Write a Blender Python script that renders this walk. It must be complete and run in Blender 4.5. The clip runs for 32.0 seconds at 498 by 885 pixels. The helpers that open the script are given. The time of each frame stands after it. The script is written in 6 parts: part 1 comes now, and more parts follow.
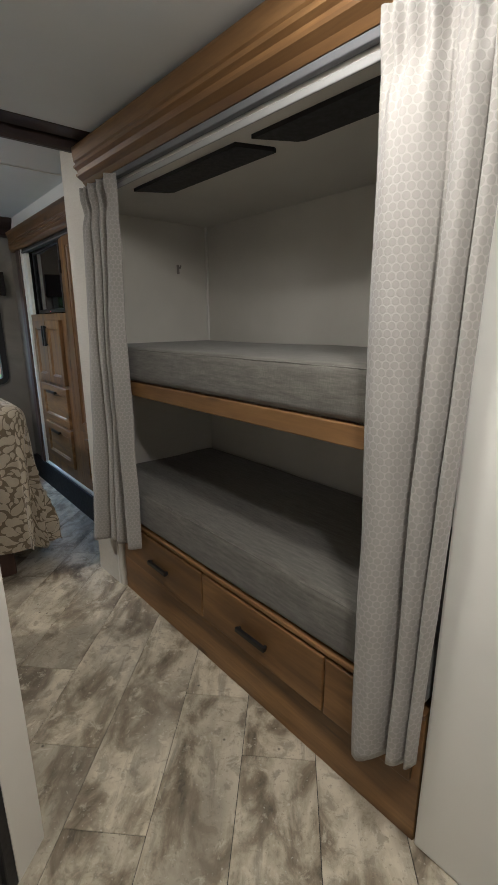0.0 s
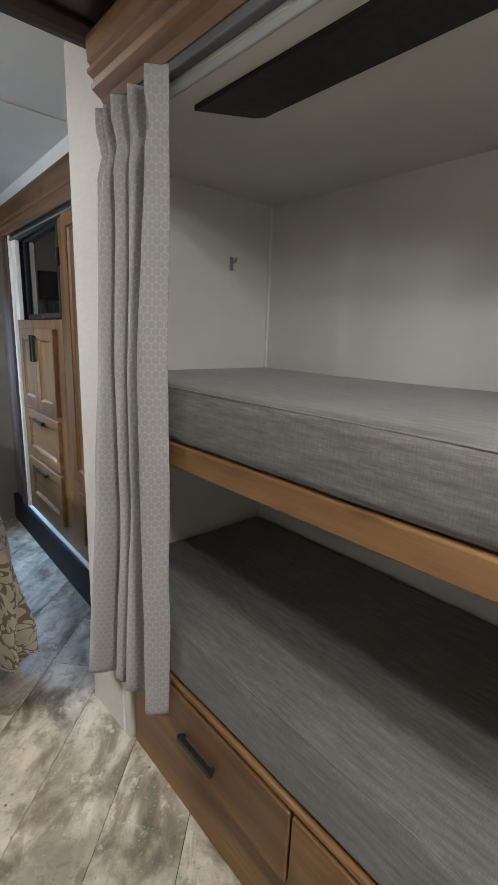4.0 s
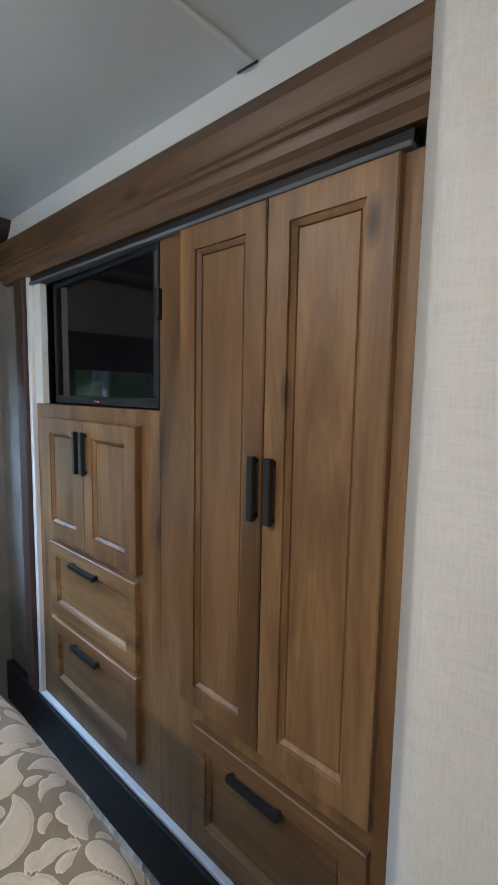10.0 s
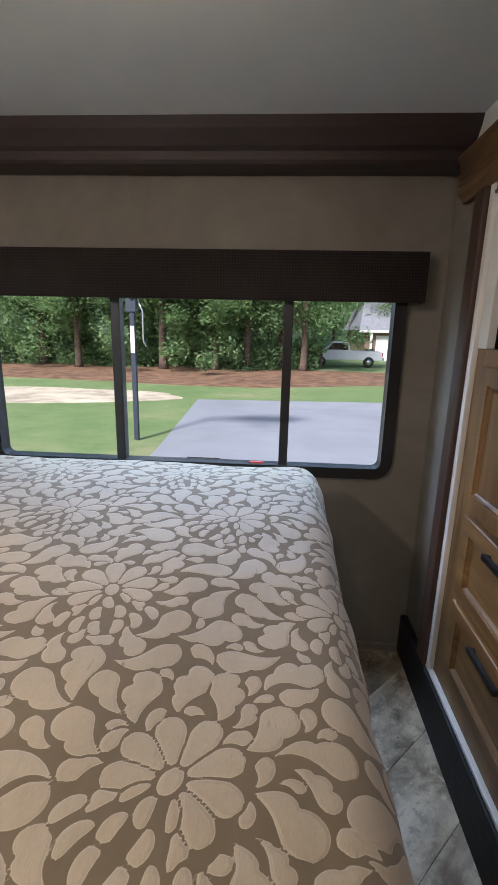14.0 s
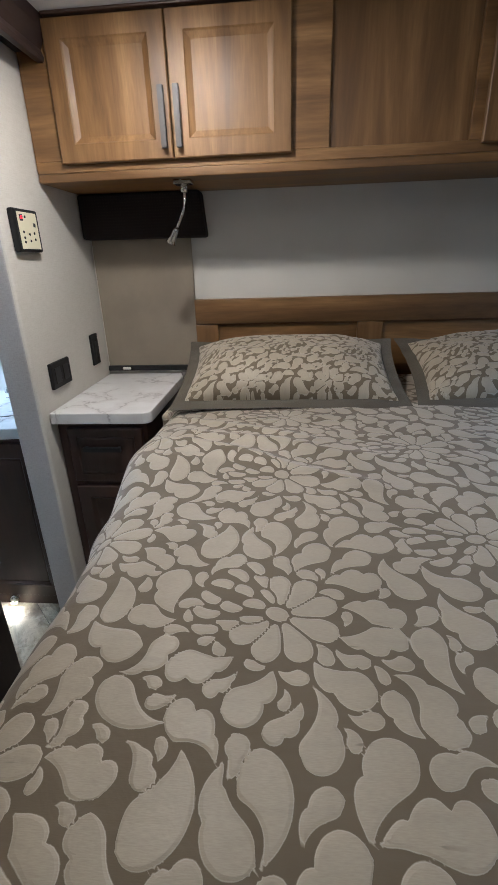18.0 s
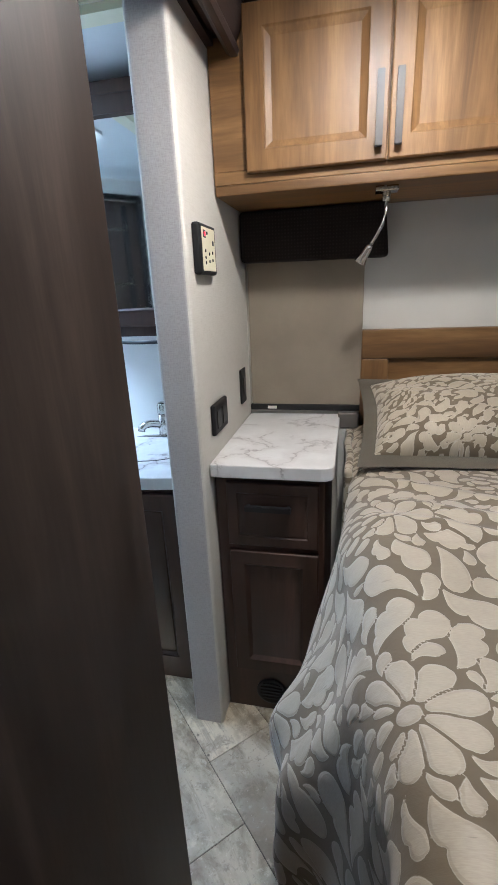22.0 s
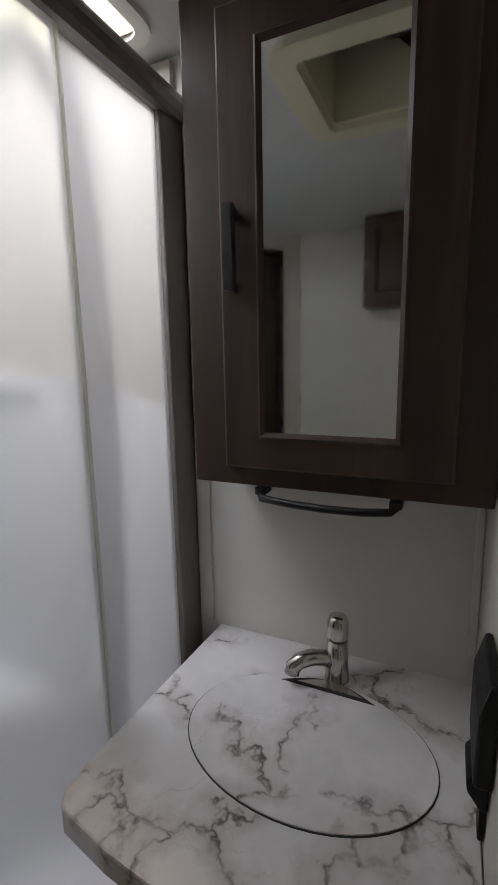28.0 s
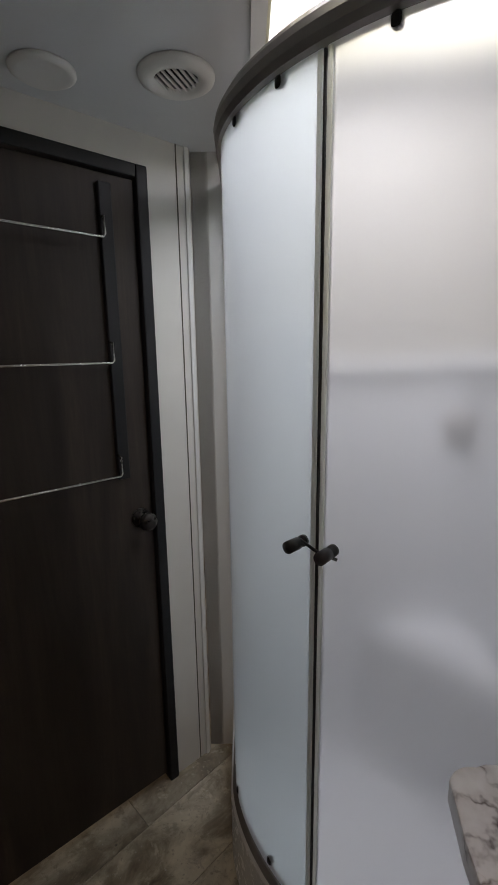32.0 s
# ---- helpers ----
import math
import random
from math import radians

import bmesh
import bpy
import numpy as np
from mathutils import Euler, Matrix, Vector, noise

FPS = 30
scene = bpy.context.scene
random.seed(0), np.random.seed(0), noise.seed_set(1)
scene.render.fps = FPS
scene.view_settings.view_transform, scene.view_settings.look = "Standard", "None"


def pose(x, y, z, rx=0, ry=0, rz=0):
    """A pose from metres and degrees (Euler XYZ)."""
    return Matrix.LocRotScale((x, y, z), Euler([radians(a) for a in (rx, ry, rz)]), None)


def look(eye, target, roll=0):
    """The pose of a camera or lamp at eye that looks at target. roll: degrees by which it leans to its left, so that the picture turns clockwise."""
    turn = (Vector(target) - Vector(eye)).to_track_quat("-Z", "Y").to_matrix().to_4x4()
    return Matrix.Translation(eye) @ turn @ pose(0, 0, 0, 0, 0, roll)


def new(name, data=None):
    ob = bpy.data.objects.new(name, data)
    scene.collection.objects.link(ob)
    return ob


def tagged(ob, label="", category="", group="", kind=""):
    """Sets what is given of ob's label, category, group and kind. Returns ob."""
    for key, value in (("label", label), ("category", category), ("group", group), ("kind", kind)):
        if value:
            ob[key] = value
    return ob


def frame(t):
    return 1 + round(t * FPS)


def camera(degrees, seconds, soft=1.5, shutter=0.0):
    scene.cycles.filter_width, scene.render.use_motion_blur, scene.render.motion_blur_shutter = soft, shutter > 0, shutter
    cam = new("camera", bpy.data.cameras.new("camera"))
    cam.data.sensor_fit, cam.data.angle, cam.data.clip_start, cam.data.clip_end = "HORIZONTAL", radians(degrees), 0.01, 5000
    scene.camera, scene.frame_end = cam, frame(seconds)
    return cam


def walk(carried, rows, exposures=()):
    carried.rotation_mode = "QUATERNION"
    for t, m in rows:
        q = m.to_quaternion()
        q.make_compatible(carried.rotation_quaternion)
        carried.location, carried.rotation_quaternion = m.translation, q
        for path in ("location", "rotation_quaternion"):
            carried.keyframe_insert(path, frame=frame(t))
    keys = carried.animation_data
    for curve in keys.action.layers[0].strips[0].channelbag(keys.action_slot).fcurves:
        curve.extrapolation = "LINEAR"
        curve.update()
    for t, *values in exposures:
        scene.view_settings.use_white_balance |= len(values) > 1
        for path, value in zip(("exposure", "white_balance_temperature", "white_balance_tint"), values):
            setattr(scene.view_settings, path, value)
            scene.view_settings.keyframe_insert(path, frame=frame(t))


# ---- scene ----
cam = camera(57.8, 32.0)
EXPOSURES = [(0, 0.35, 5300, 10), (2, 0.65, 5100, 10), (3, 1.05, 5000, 10), (3.5, 1.15, 5000, 10), (5.5, 1.25, 5100, 10), (7, 0.8, 5200, 10), (10, 1.0, 5000, 10), (11.5, 1.2, 5000, 10), (12.3, 1.1, 5000, 10), (13.5, 0.4, 5600, 16), (15.5, 0.15, 7000, 21), (17.5, -0.4, 5300, 12), (19, -0.35, 5200, 12), (20.5, -0.1, 5200, 12), (22, -0.1, 5200, 12), (23, -0.2, 5250, 13), (24, -0.6, 5300, 14), (24.6, -1.25, 6300, 16), (25.2, -2.15, 7500, 18), (26, -2.25, 7650, 22), (29, -2.25, 7600, 25), (30, -2.7, 7500, 25), (31, -2.75, 7500, 25), (32, -2.42, 7600, 26)]
PATH = [
    (0, (0.0313, 0.0134, 1.2983), (1.2235, 1.4433, 0.8033), -0.3),
    (0.5, (0.0015, 0.1196, 1.2993), (1.3111, 1.4466, 0.8148), 0.0),
    (1, (0.0727, 0.2323, 1.2983), (1.4337, 1.5086, 0.8216), 0.2),
    (1.5, (0.1558, 0.3299, 1.3233), (1.5521, 1.5869, 0.8986), 0.8),
    (2, (0.175, 0.4065, 1.3166), (1.5622, 1.6749, 0.8948), 1.4),
    (2.5, (0.1916, 0.5052, 1.307), (1.5235, 1.8251, 0.8668), 2.0),
    (3, (0.2739, 0.598, 1.3099), (1.516, 1.9983, 0.8572), 2.5),
    (3.5, (0.3055, 0.7154, 1.3012), (1.5219, 2.1392, 0.8485), 2.2),
    (5.5, (0.351, 1.165, 1.416), (1.658, 2.632, 1.044), 1.8),
    (6, (0.377, 1.293, 1.412), (1.614, 2.826, 1.066), 2.3),
    (6.5, (0.37, 1.401, 1.409), (1.563, 2.971, 1.073), 2.3),
    (7, (0.361, 1.558, 1.414), (1.562, 3.127, 1.109), 2.2),
    (7.5, (0.355, 1.644, 1.421), (1.611, 3.178, 1.157), 2.1),
    (8, (0.35, 1.737, 1.423), (1.662, 3.227, 1.186), 1.7),
    (8.5, (0.317, 1.829, 1.428), (1.706, 3.25, 1.199), 1.3),
    (9, (0.314, 1.905, 1.429), (1.752, 3.277, 1.212), 1.1),
    (9.5, (0.332, 2.019, 1.422), (1.79, 3.372, 1.211), 1.0),
    (10, (0.325, 2.071, 1.411), (1.794, 3.411, 1.201), 1.0),
    (10.5, (0.341, 2.14, 1.391), (1.805, 3.486, 1.18), 1.3),
    (11, (0.351, 2.237, 1.375), (1.763, 3.638, 1.162), 2.0),
    (11.5, (0.347, 2.277, 1.356), (1.656, 3.771, 1.124), 2.9),
    (12, (0.352, 2.294, 1.36), (1.486, 3.918, 1.083), 3.7),
    (12.5, (0.372, 2.326, 1.357), (1.235, 4.098, 1.017), 3.9),
    (13, (0.425, 2.308, 1.363), (0.964, 4.194, 0.969), 3.5),
    (13.5, (0.468, 2.365, 1.382), (0.652, 4.309, 0.948), 2.3),
    (14, (0.441, 2.363, 1.402), (0.32, 4.301, 0.922), 1.3),
    (14.5, (0.409, 2.366, 1.401), (-0.026, 4.25, 0.89), 1.5),
    (15, (0.402, 2.344, 1.417), (-0.416, 4.077, 0.847), 2.1),
    (15.5, (0.391, 2.455, 1.405), (-0.819, 3.902, 0.74), 2.1),
    (17.5, (0.433, 2.708, 1.389), (-1.402, 2.851, 0.608), -1.4),
    (18, (0.421, 2.76, 1.396), (-1.423, 2.585, 0.64), -1.9),
    (18.5, (0.436, 2.736, 1.409), (-1.371, 2.3, 0.672), -2.0),
    (19, (0.445, 2.688, 1.412), (-1.302, 2.039, 0.688), -1.9),
    (19.5, (0.442, 2.673, 1.413), (-1.233, 1.825, 0.724), -2.4),
    (20, (0.438, 2.672, 1.42), (-1.161, 1.675, 0.749), -2.8),
    (20.5, (0.433, 2.651, 1.419), (-1.121, 1.583, 0.754), -3.3),
    (21, (0.375, 2.552, 1.411), (-1.234, 1.576, 0.732), -2.9),
    (21.5, (0.27, 2.402, 1.402), (-1.488, 1.709, 0.748), -2.5),
    (22, (0.164, 2.332, 1.391), (-1.682, 1.901, 0.753), -2.5),
    (22.5, (0.047, 2.306, 1.37), (-1.826, 1.972, 0.753), -2.5),
    (23, (-0.198, 2.276, 1.369), (-2.078, 1.94, 0.774), -2.6),
    (23.5, (-0.387, 2.233, 1.388), (-2.263, 1.803, 0.844), -2.0),
    (24, (-0.498, 2.17, 1.436), (-2.29, 1.496, 0.855), -1.5),
    (24.5, (-0.624, 2.12, 1.485), (-2.272, 1.111, 0.97), -1.3),
    (25, (-0.633, 2.088, 1.525), (-2.122, 0.847, 1.032), -0.7),
    (25.5, (-0.612, 2.043, 1.52), (-2.091, 0.781, 1.053), -0.7),
    (26, (-0.61, 1.925, 1.507), (-2.209, 0.804, 1.078), -0.7),
    (26.5, (-0.623, 1.839, 1.481), (-2.396, 0.999, 1.096), -1.2),
    (28.5, (-0.686, 1.778, 1.463), (-2.479, 0.961, 1.123), -1.2),
    (29, (-0.669, 1.822, 1.493), (-2.285, 0.691, 1.16), -0.9),
    (29.5, (-0.689, 1.864, 1.507), (-2.057, 0.449, 1.149), -0.2),
    (30, (-0.747, 1.867, 1.511), (-1.822, 0.231, 1.105), 0.1),
    (30.5, (-0.761, 1.863, 1.517), (-1.587, 0.095, 1.077), -0.1),
    (31, (-0.773, 1.859, 1.517), (-1.383, 0.007, 1.074), -0.3),
    (31.5, (-0.765, 1.869, 1.509), (-1.123, -0.05, 1.076), -0.7),
    (31.8, (-0.757, 1.873, 1.499), (-0.911, -0.077, 1.084), -0.9),
    (32, (-0.753, 1.876, 1.494), (-0.765, -0.082, 1.09), -0.8),
]
walk(cam, [(t, look(eye, target, roll)) for t, eye, target, roll in PATH], EXPOSURES)
# ---- world and light ----
world = bpy.data.worlds.new("world")
scene.world = world
world.use_nodes = True
wn = world.node_tree.nodes
sky = wn.new("ShaderNodeTexSky")
sky.sky_type, sky.sun_disc = "NISHITA", False
sky.sun_elevation, sky.sun_rotation = radians(45), radians(205)
sky.air_density, sky.dust_density = 1.0, 2.0
world.node_tree.links.new(sky.outputs[0], wn["Background"].inputs[0])
wn["Background"].inputs[1].default_value = 0.15
sun_data = bpy.data.lights.new("sun", "SUN")
sun_data.energy, sun_data.angle, sun_data.color = 5.0, radians(8), (1.0, 0.95, 0.88)
sun = new("sun", sun_data)
sun.matrix_world = look((0, 0, 30), (13, 27, 0))


CEIL = 2.065   # height of the ceiling


def area_lamp(name, m, sx, sy, watts, colour=(1, 1, 1), spread=180):
    d = bpy.data.lights.new(name, "AREA")
    d.shape, d.size, d.size_y, d.energy, d.color, d.spread = "RECTANGLE", sx, sy, watts, colour, radians(spread)
    ob = new(name, d)
    ob.matrix_world = m
    return ob


def disc_lamp(name, x, y, z, size, watts, colour):
    d = bpy.data.lights.new(name, "AREA")
    d.shape, d.size, d.energy, d.color = "DISK", size, watts, colour
    ob = new(name, d)
    ob.matrix_world = pose(x, y, z)
    return ob


def dome_lamp(name, x, y, z, watts, colour):
    """The light of a domed puck lamp: it shines sideways and along the ceiling as well as down."""
    d = bpy.data.lights.new(name, "POINT")
    d.shadow_soft_size, d.energy, d.color = 0.035, watts, colour
    ob = new(name, d)
    ob.location = (x, y, z)
    return ob


WARM = (1.0, 0.84, 0.64)
for place, x, y, z, down, round_about in (("bedroom", -0.72, 2.40, CEIL, 13.5, 5.0), ("bedroom", 0.15, 3.05, CEIL, 0.5, 4.0), ("hall", 0.53, 0.60, 1.988, 5.5, 2.6), ("hall", 0.28, -0.05, 1.988, 8.5, 4.0)):
    disc_lamp(place + "_ceiling_lamp", x, y, z - 0.028, 0.11, down, WARM)
    dome_lamp(place + "_ceiling_lamp", x, y, z - 0.075, round_about, WARM)
# daylight falling in through the bedroom window from the open sky above the trees
area_lamp("window_daylight", look((0.06, 4.72, 2.05), (0.06, 3.3, 0.75)), 1.9, 0.8, 40, (0.56, 0.77, 1.0))
area_lamp("skylight_daylight", pose(-1.13, 0.888, 2.132), 0.60, 0.61, 44, (0.68, 0.84, 1.0))


# ---- materials ----
class Nodes:
    """Short ways to write a node material."""

    def __init__(self, name):
        self.m = bpy.data.materials.new(name)
        self.m.use_nodes = True
        self.t = self.m.node_tree
        self.b = self.t.nodes["Principled BSDF"]

    def n(self, kind, ins=None, **props):
        node = self.t.nodes.new(kind)
        for k, v in props.items():
            setattr(node, k, v)
        for k, v in (ins or {}).items():
            s = node.inputs[k]
            if hasattr(v, "is_output"):
                self.t.links.new(v, s)
            else:
                s.default_value = v
        return node

    def set(self, **ins):
        for k, v in ins.items():
            s = self.b.inputs[k.replace("_", " ")]
            if hasattr(v, "is_output"):
                self.t.links.new(v, s)
            else:
                s.default_value = v

    def coord(self, scale=(1, 1, 1), rot=(0, 0, 0), offset=None):
        tc = self.n("ShaderNodeTexCoord")
        mp = self.n("ShaderNodeMapping", {0: tc.outputs["Object"], 2: [radians(a) for a in rot], 3: scale})
        if offset is not None:
            self.t.links.new(offset, mp.inputs[1])
        return mp.outputs[0]

    def noise(self, vec, scale, detail=4.0, rough=0.55, dist=0.0):
        return self.n("ShaderNodeTexNoise", {"Vector": vec, "Scale": scale, "Detail": detail, "Roughness": rough, "Distortion": dist}).outputs[0]

    def ramp(self, fac, stops, mode="LINEAR"):
        r = self.n("ShaderNodeValToRGB", {0: fac})
        r.color_ramp.interpolation = mode
        el = r.color_ramp.elements
        while len(el) < len(stops):
            el.new(0.5)
        for e, (p, c) in zip(el, stops):
            e.position = p
            e.color = (*c, 1) if len(c) == 3 else c
        return r.outputs[0]

    def grey(self, fac, p0, v0, p1, v1):
        return self.ramp(fac, [(p0, (v0, v0, v0)), (p1, (v1, v1, v1))])

    def mix(self, fac, a, b, mode="MIX"):
        node = self.n("ShaderNodeMix", data_type="RGBA", blend_type=mode)
        for i, v in ((0, fac), (6, a), (7, b)):
            s = node.inputs[i]
            if hasattr(v, "is_output"):
                self.t.links.new(v, s)
            else:
                s.default_value = v if i == 0 else (*v, 1)
        return node.outputs[2]

    def math(self, op, a, b=0.0, clamp=False):
        node = self.n("ShaderNodeMath", {0: a, 1: b}, operation=op, use_clamp=clamp)
        return node.outputs[0]

    def bump(self, height, strength=0.3, dist=0.002, under=None):
        node = self.n("ShaderNodeBump", {"Height": height, "Strength": strength, "Distance": dist})
        if under is not None:
            self.t.links.new(under, node.inputs["Normal"])
        return node.outputs[0]


def plain(name, colour, rough=0.5, metal=0.0, spread=0.12, grain=60.0, bump=0.08, spec=0.5, blotch=3.0):
    """Painted, moulded or metal surface with faint blotches and fine grain."""
    k = Nodes(name)
    c = k.coord()
    big, fine = k.noise(c, blotch, 3), k.noise(c, grain, 3)
    lo = [max(0, v * (1 - spread)) for v in colour]
    hi = [min(1, v * (1 + spread)) for v in colour]
    k.set(Base_Color=k.ramp(big, [(0.3, lo), (0.7, hi)]), Roughness=k.grey(fine, 0.3, max(0.02, rough - 0.06), 0.7, min(1, rough + 0.06)),
          Metallic=metal, Normal=k.bump(fine, bump, 0.001))
    k.b.inputs["Specular IOR Level"].default_value = spec
    return k.m


def wood(name, dark, mid, light, axis="z", rough=0.44, knots=True, grain=1.0, vary=0.12):
    """Laminate with long grain along one axis, cathedral figure, knots and a tone of its own for each piece."""
    k = Nodes(name)
    info = k.n("ShaderNodeObjectInfo")
    shift = k.n("ShaderNodeCombineXYZ", {0: k.math("MULTIPLY", info.outputs["Random"], 7.3), 1: k.math("MULTIPLY", info.outputs["Random"], 3.1), 2: k.math("MULTIPLY", info.outputs["Random"], 5.7)}).outputs[0]
    s = {"x": (0.09, 1, 1), "y": (1, 0.09, 1), "z": (1, 1, 0.09)}[axis]
    c = k.coord(s, offset=shift)
    s2 = {"x": (0.35, 1, 1), "y": (1, 0.35, 1), "z": (1, 1, 0.35)}[axis]
    c2 = k.coord(s2, offset=shift)
    figure = k.noise(c, 9 * grain, 5, 0.6, 0.8)
    fine = k.noise(c, 130 * grain, 4, 0.6)
    col = k.ramp(figure, [(0.28, dark), (0.5, mid), (0.70, light)])
    col = k.mix(k.grey(fine, 0.35, 0.0, 0.75, 0.35), col, dark)
    blot = k.noise(c2, 2.6, 3)
    col = k.mix(k.grey(blot, 0.42, 0.0, 0.72, 0.6), col, [v * 0.62 for v in mid])
    if knots:
        v = k.n("ShaderNodeTexVoronoi", {"Vector": c2, "Scale": 5.0, "Randomness": 1.0})
        spot = k.grey(v.outputs["Distance"], 0.02, 0.85, 0.095, 0.0)
        col = k.mix(spot, col, [d * 0.35 for d in dark])
    tone = k.math("MULTIPLY_ADD", info.outputs["Random"], vary)
    k.t.nodes[-1].inputs[2].default_value = 1 - vary / 2
    hsv = k.n("ShaderNodeHueSaturation", {"Value": tone, "Color": col})
    k.set(Base_Color=hsv.outputs[0], Roughness=k.grey(figure, 0.3, rough - 0.05, 0.7, rough + 0.08), Normal=k.bump(fine, 0.10, 0.0006))
    k.b.inputs["Specular IOR Level"].default_value = 0.5
    return k.m


M = {}
M["wall"] = plain("wall_vinyl", (0.62, 0.60, 0.55), 0.62, spread=0.05, grain=400, bump=0.12)
M["ceiling"] = plain("ceiling_panel", (0.64, 0.655, 0.655), 0.5, spread=0.04, grain=250, bump=0.08)
M["white"] = plain("white_trim", (0.72, 0.71, 0.67), 0.45, spread=0.05)
M["black"] = plain("black_metal", (0.012, 0.012, 0.013), 0.38, spread=0.2)
M["black_plastic"] = plain("black_plastic", (0.013, 0.013, 0.014), 0.5, spread=0.2, spec=0.3)
M["grey_trim"] = plain("grey_rubber_trim", (0.13, 0.133, 0.14), 0.65, spec=0.2)
M["track"] = plain("curtain_track", (0.30, 0.30, 0.295), 0.55, spread=0.05, spec=0.3)
M["toe"] = plain("toe_board_black", (0.016, 0.016, 0.018), 0.6, spread=0.3, spec=0.25)
M["chrome"] = plain("brushed_nickel", (0.62, 0.60, 0.56), 0.22, 1.0, 0.08)
M["bronze"] = plain("bronze_rail", (0.27, 0.25, 0.235), 0.42, 0.6, 0.10)
M["dark_knob"] = plain("oil_rubbed_bronze", (0.05, 0.045, 0.042), 0.3, 0.8, 0.2)
M["handle_grey"] = plain("grey_bronze_handle", (0.060, 0.057, 0.054), 0.5, 0.3, 0.04)
M["cream"] = plain("cream_plastic", (0.72, 0.68, 0.50), 0.5, spread=0.05)
M["mirror"] = plain("mirror_glass", (0.86, 0.88, 0.87), 0.01, 1.0, 0.0, bump=0.0)
M["oak"] = wood("oak_laminate", (0.058, 0.028, 0.010), (0.205, 0.108, 0.037), (0.355, 0.200, 0.075))
M["oak_h"] = wood("oak_laminate_across", (0.058, 0.028, 0.010), (0.205, 0.108, 0.037), (0.355, 0.200, 0.075), axis="y")
M["walnut"] = wood("walnut_laminate", (0.026, 0.014, 0.010), (0.060, 0.030, 0.020), (0.098, 0.050, 0.034), knots=False)
M["walnut_y"] = wood("walnut_laminate_across", (0.028, 0.016, 0.012), (0.055, 0.030, 0.021), (0.085, 0.048, 0.033), axis="y", knots=False)
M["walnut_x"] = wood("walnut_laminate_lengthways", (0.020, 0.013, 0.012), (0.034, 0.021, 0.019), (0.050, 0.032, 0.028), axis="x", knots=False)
# oak darkened for the wardrobe cornice: its weaker light is in the colour
M["crown"] = wood("dimmed_oak_laminate", (0.030, 0.015, 0.006), (0.125, 0.066, 0.026), (0.215, 0.120, 0.050), axis="y", knots=True)
M["espresso"] = wood("espresso_laminate", (0.016, 0.011, 0.009), (0.036, 0.026, 0.021), (0.062, 0.045, 0.036), knots=False, rough=0.48)
M["espresso"].node_tree.nodes["Principled BSDF"].inputs["Specular IOR Level"].default_value = 0.28


def textile(name, colour, dark, rough=0.9, scale=900.0, blotch=5.0):
    k = Nodes(name)
    c = k.coord()
    weave = k.n("ShaderNodeTexWave", {"Vector": c, "Scale": scale / 6, "Distortion": 3.0, "Detail": 2.0}, bands_direction="X").outputs[1]
    fine, big = k.noise(c, scale, 2), k.noise(c, blotch, 3)
    col = k.ramp(big, [(0.3, dark), (0.7, colour)])
    col = k.mix(k.grey(fine, 0.3, 0.0, 0.7, 0.45), col, [v * 0.6 for v in dark])
    k.set(Base_Color=col, Roughness=rough, Normal=k.bump(k.math("ADD", weave, fine), 0.25, 0.0008))
    k.b.inputs["Sheen Weight"].default_value = 0.25
    k.b.inputs["Specular IOR Level"].default_value = 0.2
    return k.m




def heather():
    """Grey-brown mattress ticking: fine threads run lengthways with lighter and darker slubs."""
    k = Nodes("heathered_mattress_cover")
    slub = k.noise(k.coord((1, 0.12, 1)), 95, 4, 0.65)
    thread = k.noise(k.coord((1, 0.06, 1)), 420, 2)
    cross = k.noise(k.coord((0.2, 1, 0.2)), 380, 2)
    big = k.noise(k.coord(), 5, 3)
    col = k.ramp(slub, [(0.32, (0.098, 0.092, 0.079)), (0.5, (0.142, 0.134, 0.115)), (0.68, (0.185, 0.175, 0.152))])
    col = k.mix(k.grey(k.math("MULTIPLY", k.math("ADD", thread, cross), 0.5), 0.36, 0.5, 0.62, 0.0), col, (0.062, 0.058, 0.050))
    col = k.mix(k.grey(big, 0.35, 0.0, 0.75, 0.22), col, (0.10, 0.094, 0.080))
    k.set(Base_Color=col, Roughness=0.88, Normal=k.bump(k.math("ADD", thread, cross), 0.25, 0.0008))
    k.b.inputs["Sheen Weight"].default_value = 0.25
    k.b.inputs["Specular IOR Level"].default_value = 0.2
    return k.m


M["mattress"] = heather()
M["blind"] = textile("pleated_blind", (0.32, 0.275, 0.21), (0.25, 0.21, 0.16))


def dotted_cloth():
    """Dark valance cloth with rows of small woven dots."""
    k = Nodes("dark_valance_fabric")
    c = k.coord()
    dots = k.n("ShaderNodeTexVoronoi", {"Vector": c, "Scale": 95.0, "Randomness": 0.12}).outputs["Distance"]
    fine, big = k.noise(c, 500, 2), k.noise(c, 6, 3)
    col = k.ramp(big, [(0.3, (0.013, 0.010, 0.010)), (0.7, (0.020, 0.016, 0.015))])
    col = k.mix(k.grey(dots, 0.22, 0.7, 0.34, 0.0), col, (0.036, 0.029, 0.025))
    k.set(Base_Color=col, Roughness=0.9, Normal=k.bump(fine, 0.2, 0.0006, k.bump(dots, 0.4, 0.0008)))
    k.b.inputs["Specular IOR Level"].default_value = 0.2
    return k.m


M["valance"] = dotted_cloth()
M["taupe"] = textile("pillow_back_taupe", (0.125, 0.108, 0.080), (0.095, 0.082, 0.06))


